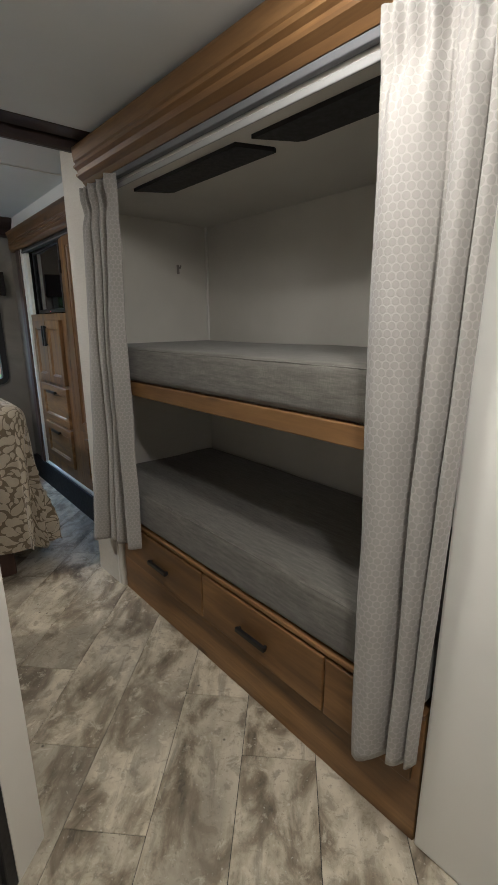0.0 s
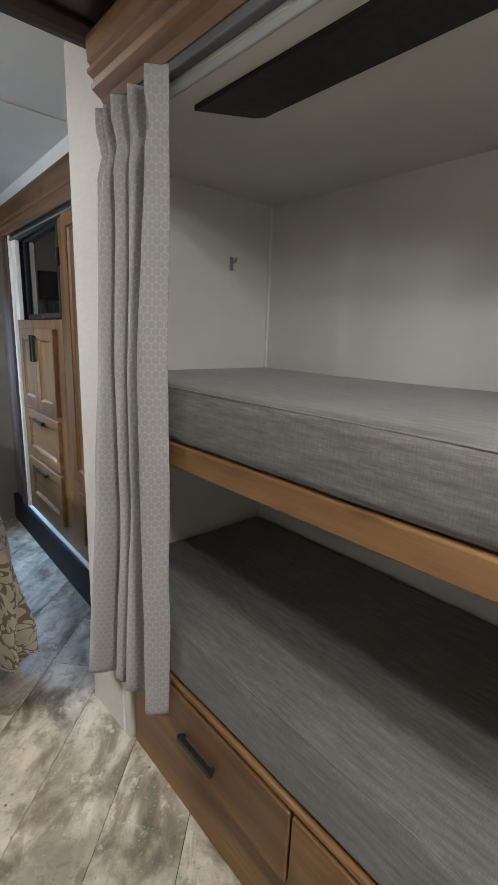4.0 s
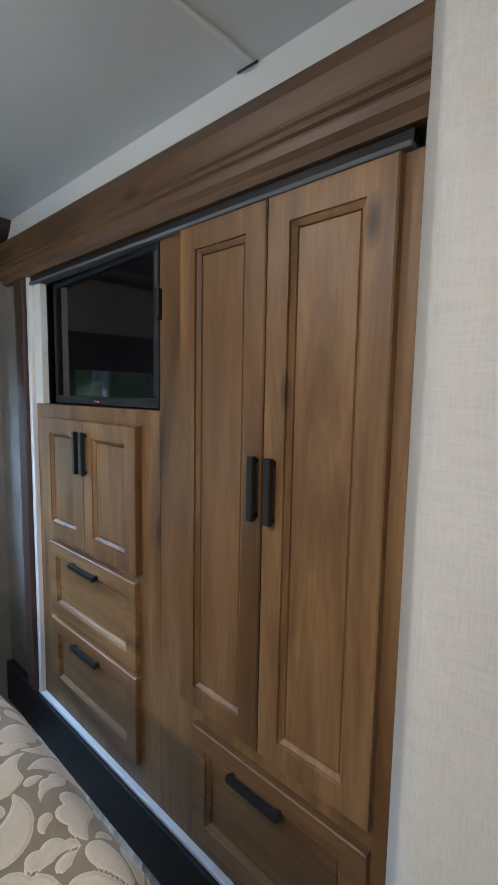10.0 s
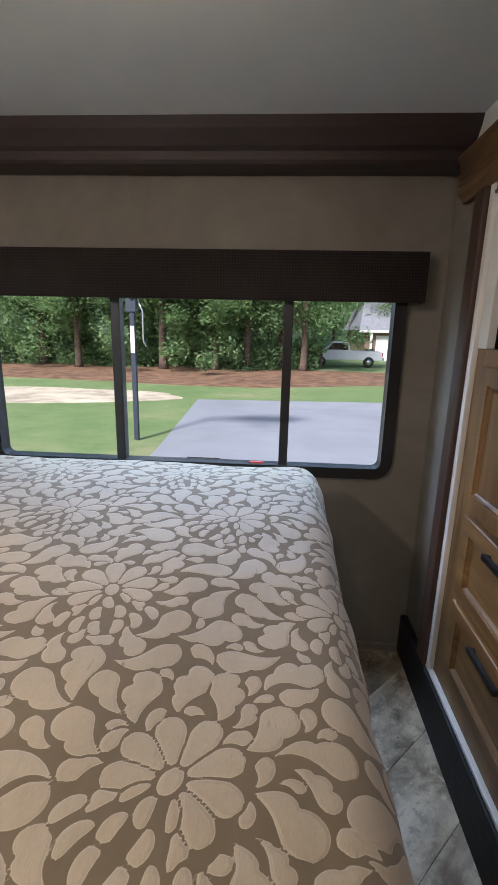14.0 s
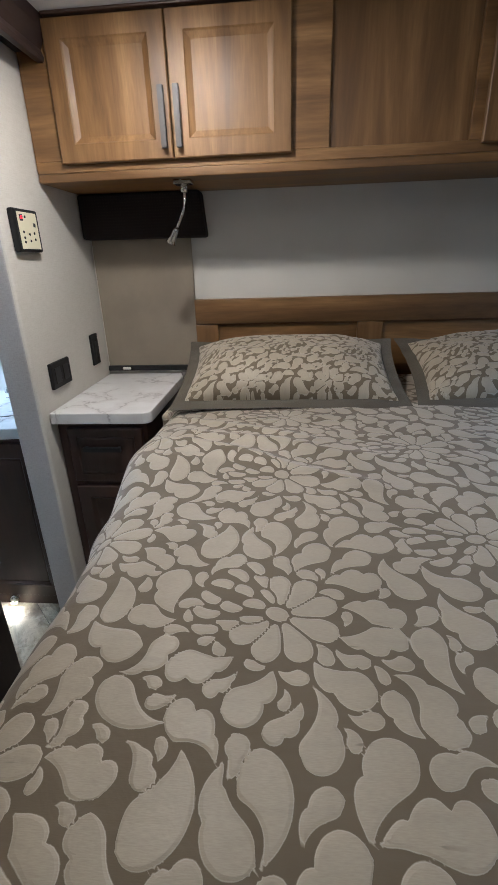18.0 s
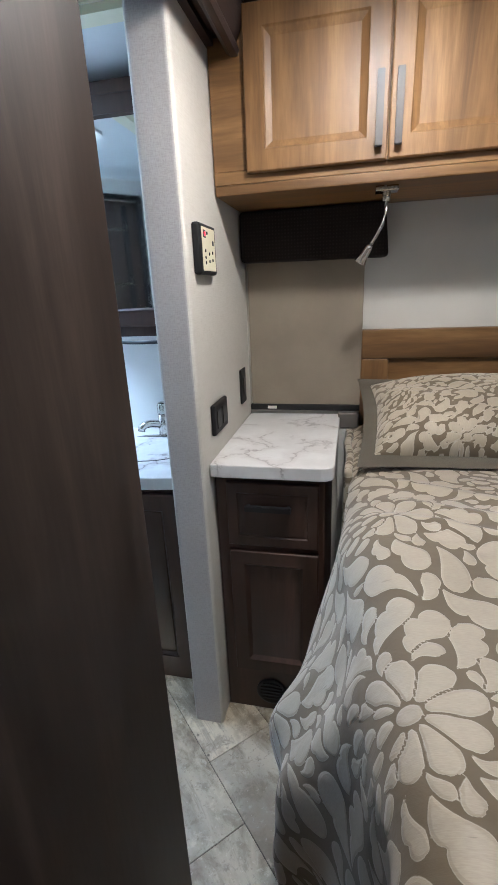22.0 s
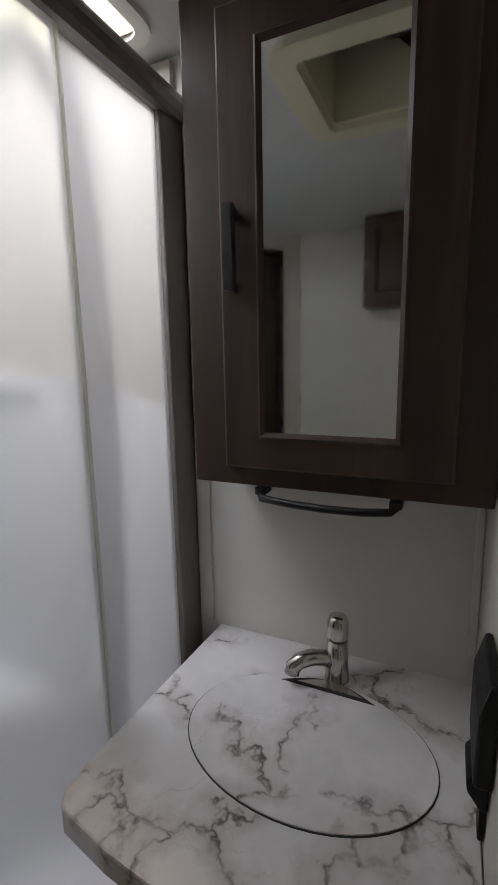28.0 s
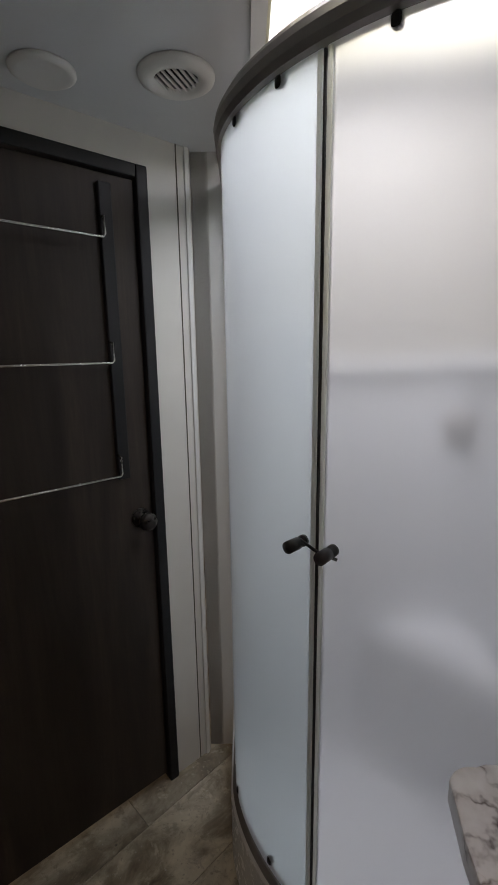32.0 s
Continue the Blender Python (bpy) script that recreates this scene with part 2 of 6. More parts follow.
def stone_paper():
    """Grey suede-look wall paper of the window wall."""
    k = Nodes("suede_wallpaper")
    c = k.coord()
    a, b, f = k.noise(c, 2.2, 5, 0.6, 0.6), k.noise(c, 14, 5), k.noise(c, 500, 2)
    col = k.ramp(a, [(0.3, (0.155, 0.138, 0.112)), (0.55, (0.205, 0.187, 0.155)), (0.75, (0.26, 0.238, 0.20))])
    col = k.mix(k.grey(b, 0.4, 0.0, 0.7, 0.35), col, (0.165, 0.15, 0.125))
    k.set(Base_Color=col, Roughness=0.75, Normal=k.bump(f, 0.15, 0.0006))
    return k.m


M["suede"] = stone_paper()


def linen_paper():
    k = Nodes("linen_wallpaper")
    ca, cb = k.coord((1, 1, 0.10)), k.coord((0.07, 0.07, 1))
    up, across = k.noise(ca, 420, 3), k.noise(cb, 420, 3)
    big = k.noise(k.coord(), 4, 3)
    weave = k.math("ADD", up, across)
    col = k.ramp(k.math("MULTIPLY", weave, 0.5), [(0.38, (0.545, 0.518, 0.462)), (0.5, (0.59, 0.565, 0.510)), (0.62, (0.618, 0.593, 0.54))])
    col = k.mix(k.grey(big, 0.35, 0.0, 0.75, 0.15), col, (0.53, 0.50, 0.44))
    k.set(Base_Color=col, Roughness=0.62, Normal=k.bump(weave, 0.16, 0.0005))
    return k.m


M["linen"] = linen_paper()


def shaded_linen():
    """Coarser, darker copy of the linen: the shade on the partition's end is in its colour."""
    k = Nodes("shaded_linen_wallpaper")
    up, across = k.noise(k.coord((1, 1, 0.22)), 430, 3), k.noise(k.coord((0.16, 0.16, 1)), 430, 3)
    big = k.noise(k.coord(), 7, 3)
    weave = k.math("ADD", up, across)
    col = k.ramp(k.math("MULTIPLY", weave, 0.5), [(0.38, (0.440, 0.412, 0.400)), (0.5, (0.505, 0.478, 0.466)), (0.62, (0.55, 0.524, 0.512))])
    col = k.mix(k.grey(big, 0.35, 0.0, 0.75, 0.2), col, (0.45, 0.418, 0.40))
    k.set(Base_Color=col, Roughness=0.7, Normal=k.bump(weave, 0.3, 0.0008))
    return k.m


M["linen_shaded"] = shaded_linen()


def marble(name="white_marble_laminate", strength=1.0):
    k = Nodes(name)
    c = k.coord()
    warp = k.n("ShaderNodeTexNoise", {"Vector": c, "Scale": 5.0, "Detail": 5.0, "Roughness": 0.6})
    moved = k.n("ShaderNodeVectorMath", {0: c, 1: k.n("ShaderNodeVectorMath", {0: warp.outputs[1], 1: (0.30, 0.30, 0.30)}, operation="MULTIPLY").outputs[0]}, operation="ADD").outputs[0]
    v1 = k.n("ShaderNodeTexVoronoi", {"Vector": moved, "Scale": 4.4}, feature="DISTANCE_TO_EDGE").outputs[0]
    v2 = k.n("ShaderNodeTexVoronoi", {"Vector": moved, "Scale": 8.0}, feature="DISTANCE_TO_EDGE").outputs[0]
    gate = k.grey(k.noise(c, 6.5, 3), 0.43, 0.0, 0.52, strength)
    beads = k.grey(k.noise(c, 40, 3), 0.38, 0.25, 0.62, 1.0)
    veins = k.math("MULTIPLY", k.math("MULTIPLY", k.grey(v1, 0.0, 1.0, 0.030, 0.0), gate), beads)
    thin = k.math("MULTIPLY", k.grey(v2, 0.0, 0.35, 0.016, 0.0), k.grey(k.noise(c, 4, 3), 0.55, 0.0, 0.62, 1.0))
    halo = k.math("MULTIPLY", k.grey(v1, 0.0, 0.65, 0.17, 0.0), gate)
    cloud = k.noise(c, 6, 5)
    col = k.ramp(cloud, [(0.35, (0.66, 0.65, 0.635)), (0.6, (0.78, 0.775, 0.765))])
    col = k.mix(halo, col, (0.45, 0.405, 0.385))
    col = k.mix(thin, col, (0.36, 0.30, 0.25))
    col = k.mix(veins, col, (0.085, 0.06, 0.055))
    k.set(Base_Color=col, Roughness=0.28)
    return k.m


M["marble"] = marble()
M["marble_pale"] = marble("pale_marble_laminate", 0.5)


def frosted(name="frosted_shower_glass", tint=(0.92, 0.925, 0.93)):
    """Acid-etched glass: most light goes straight on, softened; some is scattered by the etched face."""
    k = Nodes(name)
    c = k.coord()
    grain = k.bump(k.noise(c, 900, 2), 0.2, 0.0005)
    k.set(Base_Color=(*tint, 1), Roughness=0.36, Normal=grain)
    k.b.inputs["Transmission Weight"].default_value = 1.0
    k.b.inputs["IOR"].default_value = 1.12
    veil = k.n("ShaderNodeBsdfTranslucent", {"Color": (0.90, 0.91, 0.92, 1)})
    mix = k.n("ShaderNodeMixShader", {0: 0.12, 1: k.b.outputs[0], 2: veil.outputs[0]})
    k.t.links.new(mix.outputs[0], k.t.nodes["Material Output"].inputs[0])
    return k.m


M["frosted"] = frosted()


def open_sky():
    """Hazy sky overhead, faintly uneven."""
    k = Nodes("hazy_sky")
    glow = k.n("ShaderNodeEmission", {"Color": k.ramp(k.noise(k.coord(), 2, 2), [(0.3, (0.80, 0.91, 1.0)), (0.7, (0.90, 0.96, 1.0))]), "Strength": 7.0})
    k.t.links.new(glow.outputs[0], k.t.nodes["Material Output"].inputs[0])
    return k.m


M["open_sky"] = open_sky()
M["frosted_green"] = frosted("greenish_frosted_glass", (0.79, 0.89, 0.885))


def window_glass():
    k = Nodes("window_glass")
    k.set(Base_Color=(0.95, 0.97, 0.97, 1), Roughness=0.0)
    k.b.inputs["Transmission Weight"].default_value = 1.0
    k.b.inputs["IOR"].default_value = 1.02
    return k.m


M["glass"] = window_glass()


def screen_glass():
    k = Nodes("television_screen")
    k.set(Base_Color=(0.004, 0.004, 0.005, 1), Roughness=0.05)
    return k.m


M["screen"] = screen_glass()


def glowing(name, colour, strength):
    k = Nodes(name)
    k.set(Base_Color=(*colour, 1), Emission_Color=(*colour, 1), Emission_Strength=strength, Roughness=0.4)
    return k.m


M["led"] = glowing("lit_led", (1.0, 0.86, 0.62), 14)
M["digits"] = glowing("red_digits", (1.0, 0.02, 0.05), 2.0)
M["diffuser"] = glowing("lamp_diffuser", (1.0, 0.82, 0.60), 5)


def plank_floor():
    """Weathered vinyl plank: bleached grey-beige with brown worn patches, another cut of the print on each plank."""
    k = Nodes("weathered_plank")
    info = k.n("ShaderNodeObjectInfo").outputs["Random"]
    shift = k.n("ShaderNodeCombineXYZ", {0: k.math("MULTIPLY", info, 41.0), 1: k.math("MULTIPLY", info, 17.0)}).outputs[0]
    c = k.coord((1, 0.55, 1), offset=shift)
    d = k.coord((1, 1, 1), offset=shift)
    wear, blot, fleck, cloud = k.noise(c, 7.5, 6, 0.62, 0.5), k.noise(d, 17, 6, 0.66, 0.4), k.noise(d, 75, 4, 0.65), k.noise(k.coord((1, 0.3, 1), offset=shift), 4.2, 3)
    scrape = k.noise(k.coord((1, 0.13, 1), offset=shift), 19, 6, 0.66, 0.5)
    chips = k.n("ShaderNodeTexVoronoi", {"Vector": d, "Scale": 21.0}).outputs["Distance"]
    col = k.ramp(wear, [(0.35, (0.105, 0.083, 0.055)), (0.43, (0.235, 0.193, 0.132)), (0.50, (0.40, 0.350, 0.255)), (0.60, (0.55, 0.495, 0.38))])
    col = k.mix(k.grey(cloud, 0.48, 0.0, 0.64, 0.62), col, (0.205, 0.175, 0.132))
    col = k.mix(k.grey(blot, 0.54, 0.0, 0.62, 0.55), col, (0.19, 0.157, 0.110))
    col = k.mix(k.grey(scrape, 0.56, 0.0, 0.64, 0.45), col, (0.16, 0.135, 0.10))
    col = k.mix(k.grey(blot, 0.34, 0.6, 0.43, 0.0), col, (0.58, 0.53, 0.415))
    col = k.mix(k.grey(fleck, 0.58, 0.0, 0.66, 0.5), col, (0.19, 0.16, 0.12))
    col = k.mix(k.grey(fleck, 0.30, 0.55, 0.38, 0.0), col, (0.58, 0.55, 0.48))
    col = k.mix(k.math("MULTIPLY", k.grey(chips, 0.05, 0.85, 0.13, 0.0), k.grey(k.noise(d, 5, 2), 0.54, 0.0, 0.60, 1.0)), col, (0.07, 0.058, 0.046))
    tone = k.math("MULTIPLY_ADD", info, 0.40)
    k.t.nodes[-1].inputs[2].default_value = 1.0
    hsv = k.n("ShaderNodeHueSaturation", {"Value": tone, "Saturation": 0.95, "Color": col})
    k.set(Base_Color=hsv.outputs[0], Roughness=k.grey(wear, 0.3, 0.5, 0.7, 0.36), Normal=k.bump(k.math("ADD", blot, fleck), 0.12, 0.001))
    return k.m


M["plank"] = plank_floor()


FIG_W, FIG_H, FIG_N, FIG_M = 0.42, 0.67, 252, 402   # repeat of the damask figure in metres, and its fineness


def damask_figure():
    """Depth in metres inside the outline of the damask's petals and leaves over one repeat, negative on the ground between them:
    two flowers, and round them curved, lobed leaves laid from large to small wherever there is still room."""
    rnd = random.Random(4)

    def wrap(v, size):
        return (v + size / 2) % size - size / 2

    def grid(n, m):
        return np.meshgrid((np.arange(n) + 0.5) * FIG_W / n, (np.arange(m) + 0.5) * FIG_H / m, indexing="ij")

    def leaf(at, x, y, angle, length, width, bend=0.0, lobes=0.0, count=3, root=0.8, tip=0.42):
        """A leaf from its stalk at (x, y): slim at the root, round at the tip, bent by so many radians along an arc, with lobes on its outer side."""
        dx, dy = wrap(at[0] - x, FIG_W), wrap(at[1] - y, FIG_H)
        u = dx * math.cos(angle) + dy * math.sin(angle)
        v = dy * math.cos(angle) - dx * math.sin(angle)
        if abs(bend) > 0.05:
            r = length / bend
            u, v = abs(r) * np.arctan2(u, abs(r) - v * np.sign(r)), r - np.sign(r) * np.hypot(u, r - v)
        t = u / length
        tc = np.clip(t, 0.0, 1.0)
        top = root / (root + tip)
        half = 0.5 * width * (tc ** root * (1 - tc) ** tip) / (top ** root * (1 - top) ** tip)
        if lobes:
            wave = 1 - lobes + lobes * np.abs(np.sin(math.pi * count * tc)) ** 0.5
            half = half * np.where(v * (1 if bend <= 0 else -1) > 0, wave, 1.0)
        return half - np.abs(v) - np.maximum(np.maximum(-t, t - 1), 0.0) * length

    def oval(at, x, y, angle, size):
        dx, dy = wrap(at[0] - x, FIG_W), wrap(at[1] - y, FIG_H)
        return size - np.hypot((dx * math.cos(angle) + dy * math.sin(angle)) * 0.7, dy * math.cos(angle) - dx * math.sin(angle))

    flowers = [(0.34 % FIG_W, 2.745 % FIG_H, math.pi / 2 - 0.45), (0.15 % FIG_W, 3.085 % FIG_H, math.pi / 2 + 0.25)]
    shapes = []
    for fx, fy, up in flowers:
        def out(r, q, turn, *more):
            shapes.append((leaf, (fx + r * math.cos(q), fy + r * math.sin(q), q + turn) + more))
        shapes.append((oval, (fx, fy, up, 0.0115)))
        for i in range(7):       # broad petals over the heart
            k = (i - 3) / 3
            out(0.018, up + k * 1.85, 0.0, 0.072 - 0.012 * abs(k), 0.036, 0.7 * k, 0.0, 3, 0.8, 0.40)
        for r, n, size in ((0.022, 3, 0.032), (0.052, 4, 0.036), (0.082, 6, 0.040)):   # hooked commas below it
            for i in range(n):
                out(r, up + math.pi + (i - (n - 1) / 2) * 1.5 / (n - 1), -0.6 if i < n / 2 else 0.6, size * 1.1, 0.0170, 1.7 if i < n / 2 else -1.7, 0.0, 3, 0.55, 0.5)
        for i in range(7):       # a second row of lobed leaves
            k = (i - 3) / 3
            out(0.092, up + k * 1.75, rnd.uniform(-0.2, 0.2), 0.088, 0.050, rnd.choice((-1.4, 1.4)), 0.6, rnd.choice((2, 3)), 1.1, 0.42)
    at = grid(84, 134)
    taken = np.full(at[0].shape, -1.0)
    for f, a in shapes:
        taken = np.maximum(taken, f(at, *a))
    for length, tries in ((0.106, 3500), (0.091, 4500), (0.077, 5000), (0.064, 5000), (0.052, 5000), (0.040, 4000), (0.030, 3000)):
        for _ in range(tries):
            x, y = rnd.uniform(0, FIG_W), rnd.uniform(0, FIG_H)
            fx, fy, _up = min(flowers, key=lambda f: math.hypot(wrap(x - f[0], FIG_W), wrap(y - f[1], FIG_H)))
            q = math.atan2(wrap(y - fy, FIG_H), wrap(x - fx, FIG_W)) + rnd.uniform(-1.0, 1.0)
            a = (x, y, q, length, length * rnd.uniform(0.40, 0.56), rnd.choice((-1, 1)) * rnd.uniform(0.9, 2.1), rnd.choice((0.0, 0.50, 0.65)) if length > 0.05 else 0.0, rnd.choice((2, 3)), rnd.uniform(1.0, 1.7), rnd.uniform(0.38, 0.6))
            turn = q + a[5] * 0.35
            spots = [(x + f * length * math.cos(turn), y + f * length * math.sin(turn), w) for f, w in ((0.0, 0.0), (0.4, 0.08 * length), (0.65, 0.14 * length), (0.85, 0.08 * length))]
            if any(taken[int(p / FIG_W * 84) % 84, int(r / FIG_H * 134) % 134] > -w for p, r, w in spots):
                continue
            d = leaf(at, *a)
            if np.where(d > -0.001, taken, -1.0).max() < -0.0037:
                shapes.append((leaf, a))
                taken = np.maximum(taken, d)
    at = grid(FIG_N, FIG_M)
    first, second = np.full(at[0].shape, -1.0), np.full(at[0].shape, -1.0)
    for f, a in shapes:
        d = f(at, *a)
        second = np.maximum(second, np.minimum(first, d))
        first = np.maximum(first, d)
    return np.minimum(first + 0.0014, (first - second - 0.0035) * 0.6)


FIGURE = damask_figure()


def weave_figure(ob, size=1.0):
    """Writes the damask figure on a cloth as an attribute, by its flat pattern coordinates; size: how large the figure is woven."""
    me = ob.data
    uv, at = np.empty(len(me.loops) * 2, np.float32), np.empty(len(me.loops), np.int32)
    me.uv_layers[0].data.foreach_get("uv", uv)
    me.loops.foreach_get("vertex_index", at)
    flat = np.zeros((len(me.vertices), 2))
    flat[at] = uv.reshape(-1, 2)
    x, y = flat[:, 0] / size / FIG_W * FIG_N - 0.5, flat[:, 1] / size / FIG_H * FIG_M - 0.5
    i, j = np.floor(x).astype(int), np.floor(y).astype(int)
    f, g = x - i, y - j
    i0, i1, j0, j1 = i % FIG_N, (i + 1) % FIG_N, j % FIG_M, (j + 1) % FIG_M
    deep = (FIGURE[i0, j0] * (1 - f) + FIGURE[i1, j0] * f) * (1 - g) + (FIGURE[i0, j1] * (1 - f) + FIGURE[i1, j1] * f) * g
    me.attributes.new("figure", "FLOAT", "POINT").data.foreach_set("value", (deep * size).astype(np.float32))


def damask():
    """Bed cover: glossy beige petals and leaves with a corded outline, woven on a brown ground."""
    k = Nodes("damask_cover")
    flat = k.n("ShaderNodeUVMap", uv_map="UVMap").outputs[0]
    wob = k.math("MULTIPLY", k.math("SUBTRACT", k.noise(flat, 130, 2), 0.5), 0.0012)
    deep = k.math("MULTIPLY", k.math("ADD", k.n("ShaderNodeAttribute", attribute_name="figure").outputs["Fac"], wob), 100.0)
    mask = k.grey(deep, 0.0, 0.0, 0.10, 1.0)
    cord = k.math("MULTIPLY", k.grey(deep, 0.0, 0.0, 0.06, 1.0), k.grey(deep, 0.10, 1.0, 0.19, 0.0))
    long = k.n("ShaderNodeVectorMath", {0: flat, 1: (1.0, 0.12, 1.0)}, operation="MULTIPLY").outputs[0]
    thread, slub = k.noise(long, 900, 2), k.noise(long, 70, 3)
    tone, pucker = k.noise(flat, 5, 4), k.noise(flat, 24, 3, 0.5, 0.6)
    # loose floats: short slits of ground that show inside the petals
    slit = k.math("MULTIPLY", k.grey(k.noise(long, 55, 3, 0.7), 0.66, 0.0, 0.69, 0.75), k.grey(k.noise(flat, 11, 2), 0.50, 0.0, 0.56, 1.0))
    petal_col = k.ramp(tone, [(0.3, (0.375, 0.322, 0.238)), (0.7, (0.465, 0.405, 0.305))])
    petal_col = k.mix(k.math("MULTIPLY", cord, 0.5), petal_col, (0.60, 0.56, 0.47))
    petal_col = k.mix(slit, petal_col, (0.21, 0.178, 0.13))
    ground_col = k.ramp(tone, [(0.3, (0.125, 0.096, 0.058)), (0.7, (0.168, 0.130, 0.080))])
    col = k.mix(mask, ground_col, petal_col)
    col = k.mix(k.grey(thread, 0.35, 0.0, 0.75, 0.22), col, (0.15, 0.125, 0.09))
    col = k.mix(k.grey(slub, 0.5, 0.0, 0.8, 0.18), col, (0.20, 0.175, 0.13))
    puff = k.grey(deep, 0.0, 0.0, 0.5, 1.0)
    normal = k.bump(thread, 0.2, 0.0006, k.bump(puff, 0.4, 0.003, k.bump(pucker, 0.22, 0.008)))
    k.set(Base_Color=col, Roughness=k.grey(mask, 0.0, 0.78, 1.0, 0.46), Normal=normal)
    k.b.inputs["Sheen Weight"].default_value = 0.3
    k.b.inputs["Specular IOR Level"].default_value = 0.35
    return k.m


M["damask"] = damask()


def honeycomb():
    """Curtain cloth with a woven honeycomb figure."""
    k = Nodes("honeycomb_curtain")
    uv = k.n("ShaderNodeUVMap", uv_map="UVMap").outputs[0]
    def net(off):
        v = k.n("ShaderNodeVectorMath", {0: uv, 1: off}, operation="ADD").outputs[0]
        v = k.n("ShaderNodeVectorMath", {0: v, 1: (57.0, 32.91, 0.0)}, operation="MULTIPLY").outputs[0]
        v = k.n("ShaderNodeVectorMath", {0: v}, operation="FRACTION").outputs[0]
        v = k.n("ShaderNodeVectorMath", {0: v, 1: (-0.5, -0.5, 0.0)}, operation="ADD").outputs[0]
        v = k.n("ShaderNodeVectorMath", {0: v, 1: (1.0, 1.732, 0.0)}, operation="MULTIPLY").outputs[0]
        return k.n("ShaderNodeVectorMath", {0: v}, operation="LENGTH").outputs["Value"]
    d = k.math("MINIMUM", net((0, 0, 0)), net((0.5 / 57.0, 0.5 / 32.91, 0)))
    hexes = k.grey(d, 0.40, 1.0, 0.47, 0.0)
    thread = k.noise(uv, 1500, 2)
    tone = k.noise(k.coord(), 3, 3)
    a = k.ramp(tone, [(0.3, (0.262, 0.249, 0.232)), (0.7, (0.300, 0.286, 0.268))])
    col = k.mix(k.math("MULTIPLY", hexes, 0.85), k.mix(0.42, a, (0.47, 0.45, 0.42)), a)
    col = k.mix(k.grey(thread, 0.3, 0.0, 0.75, 0.25), col, (0.20, 0.188, 0.172))
    k.set(Base_Color=col, Roughness=0.8, Normal=k.bump(thread, 0.2, 0.0006, k.bump(hexes, 0.35, 0.0012)))
    k.b.inputs["Sheen Weight"].default_value = 0.2
    return k.m


M["curtain"] = honeycomb()


# ---- geometry helpers ----
def bm_box(x0, x1, y0, y1, z0, z1, bev=0.0, seg=2, bm=None):
    """A box with rounded edges, added to bm."""
    out = bm or bmesh.new()
    one = bmesh.new()
    bmesh.ops.create_cube(one, size=1.0)
    one.transform(Matrix.Translation(((x0 + x1) / 2, (y0 + y1) / 2, (z0 + z1) / 2)) @ Matrix.Diagonal((abs(x1 - x0), abs(y1 - y0), abs(z1 - z0), 1)))
    if bev:
        bev = min(bev, 0.45 * min(abs(x1 - x0), abs(y1 - y0), abs(z1 - z0)))
        bmesh.ops.bevel(one, geom=one.edges[:], offset=bev, segments=seg, affect="EDGES", profile=0.5)
    add_bm(out, one)
    return out


def add_bm(dst, src):
    me = bpy.data.meshes.new("tmp")
    src.to_mesh(me)
    src.free()
    dst.from_mesh(me)
    bpy.data.meshes.remove(me)
    return dst


def bm_prism(pts, lo, hi, axis="z", bev=0.0, seg=2):
    """A polygon pulled along an axis. pts are (x, y) for z, (y, z) for x, (x, z) for y."""
    bm = bmesh.new()
    def at(p, h):
        return {"z": (p[0], p[1], h), "x": (h, p[0], p[1]), "y": (p[0], h, p[1])}[axis]
    a = [bm.verts.new(at(p, lo)) for p in pts]
    b = [bm.verts.new(at(p, hi)) for p in pts]
    bm.faces.new(a), bm.faces.new(b[::-1])
    n = len(pts)
    for i in range(n):
        bm.faces.new((a[i], a[(i + 1) % n], b[(i + 1) % n], b[i]))
    bmesh.ops.recalc_face_normals(bm, faces=bm.faces[:])
    if bev:
        bmesh.ops.bevel(bm, geom=[e for e in bm.edges if e.calc_face_angle(0) > 0.5], offset=bev, segments=seg, affect="EDGES", profile=0.5)
    return bm


def bm_tube(path, r, sides=10, closed=False):
    """A round tube along points."""
    bm = bmesh.new()
    pts = [Vector(p) for p in path]
    rings = []
    up = Vector((0, 0, 1))
    for i, p in enumerate(pts):
        d = (pts[min(i + 1, len(pts) - 1)] - pts[max(i - 1, 0)]).normalized()
        s = d.cross(up if abs(d.z) < 0.95 else Vector((1, 0, 0))).normalized()
        u = s.cross(d)
        rr = r[i] if isinstance(r, (list, tuple)) else r
        rings.append([bm.verts.new(p + rr * (math.cos(2 * math.pi * k / sides) * s + math.sin(2 * math.pi * k / sides) * u)) for k in range(sides)])
    for a, b in zip(rings, rings[1:]):
        for k in range(sides):
            bm.faces.new((a[k], a[(k + 1) % sides], b[(k + 1) % sides], b[k]))
    if not closed:
        bm.faces.new(rings[0][::-1]), bm.faces.new(rings[-1])
    bmesh.ops.recalc_face_normals(bm, faces=bm.faces[:])
    for f in bm.faces:
        f.smooth = True
    return bm


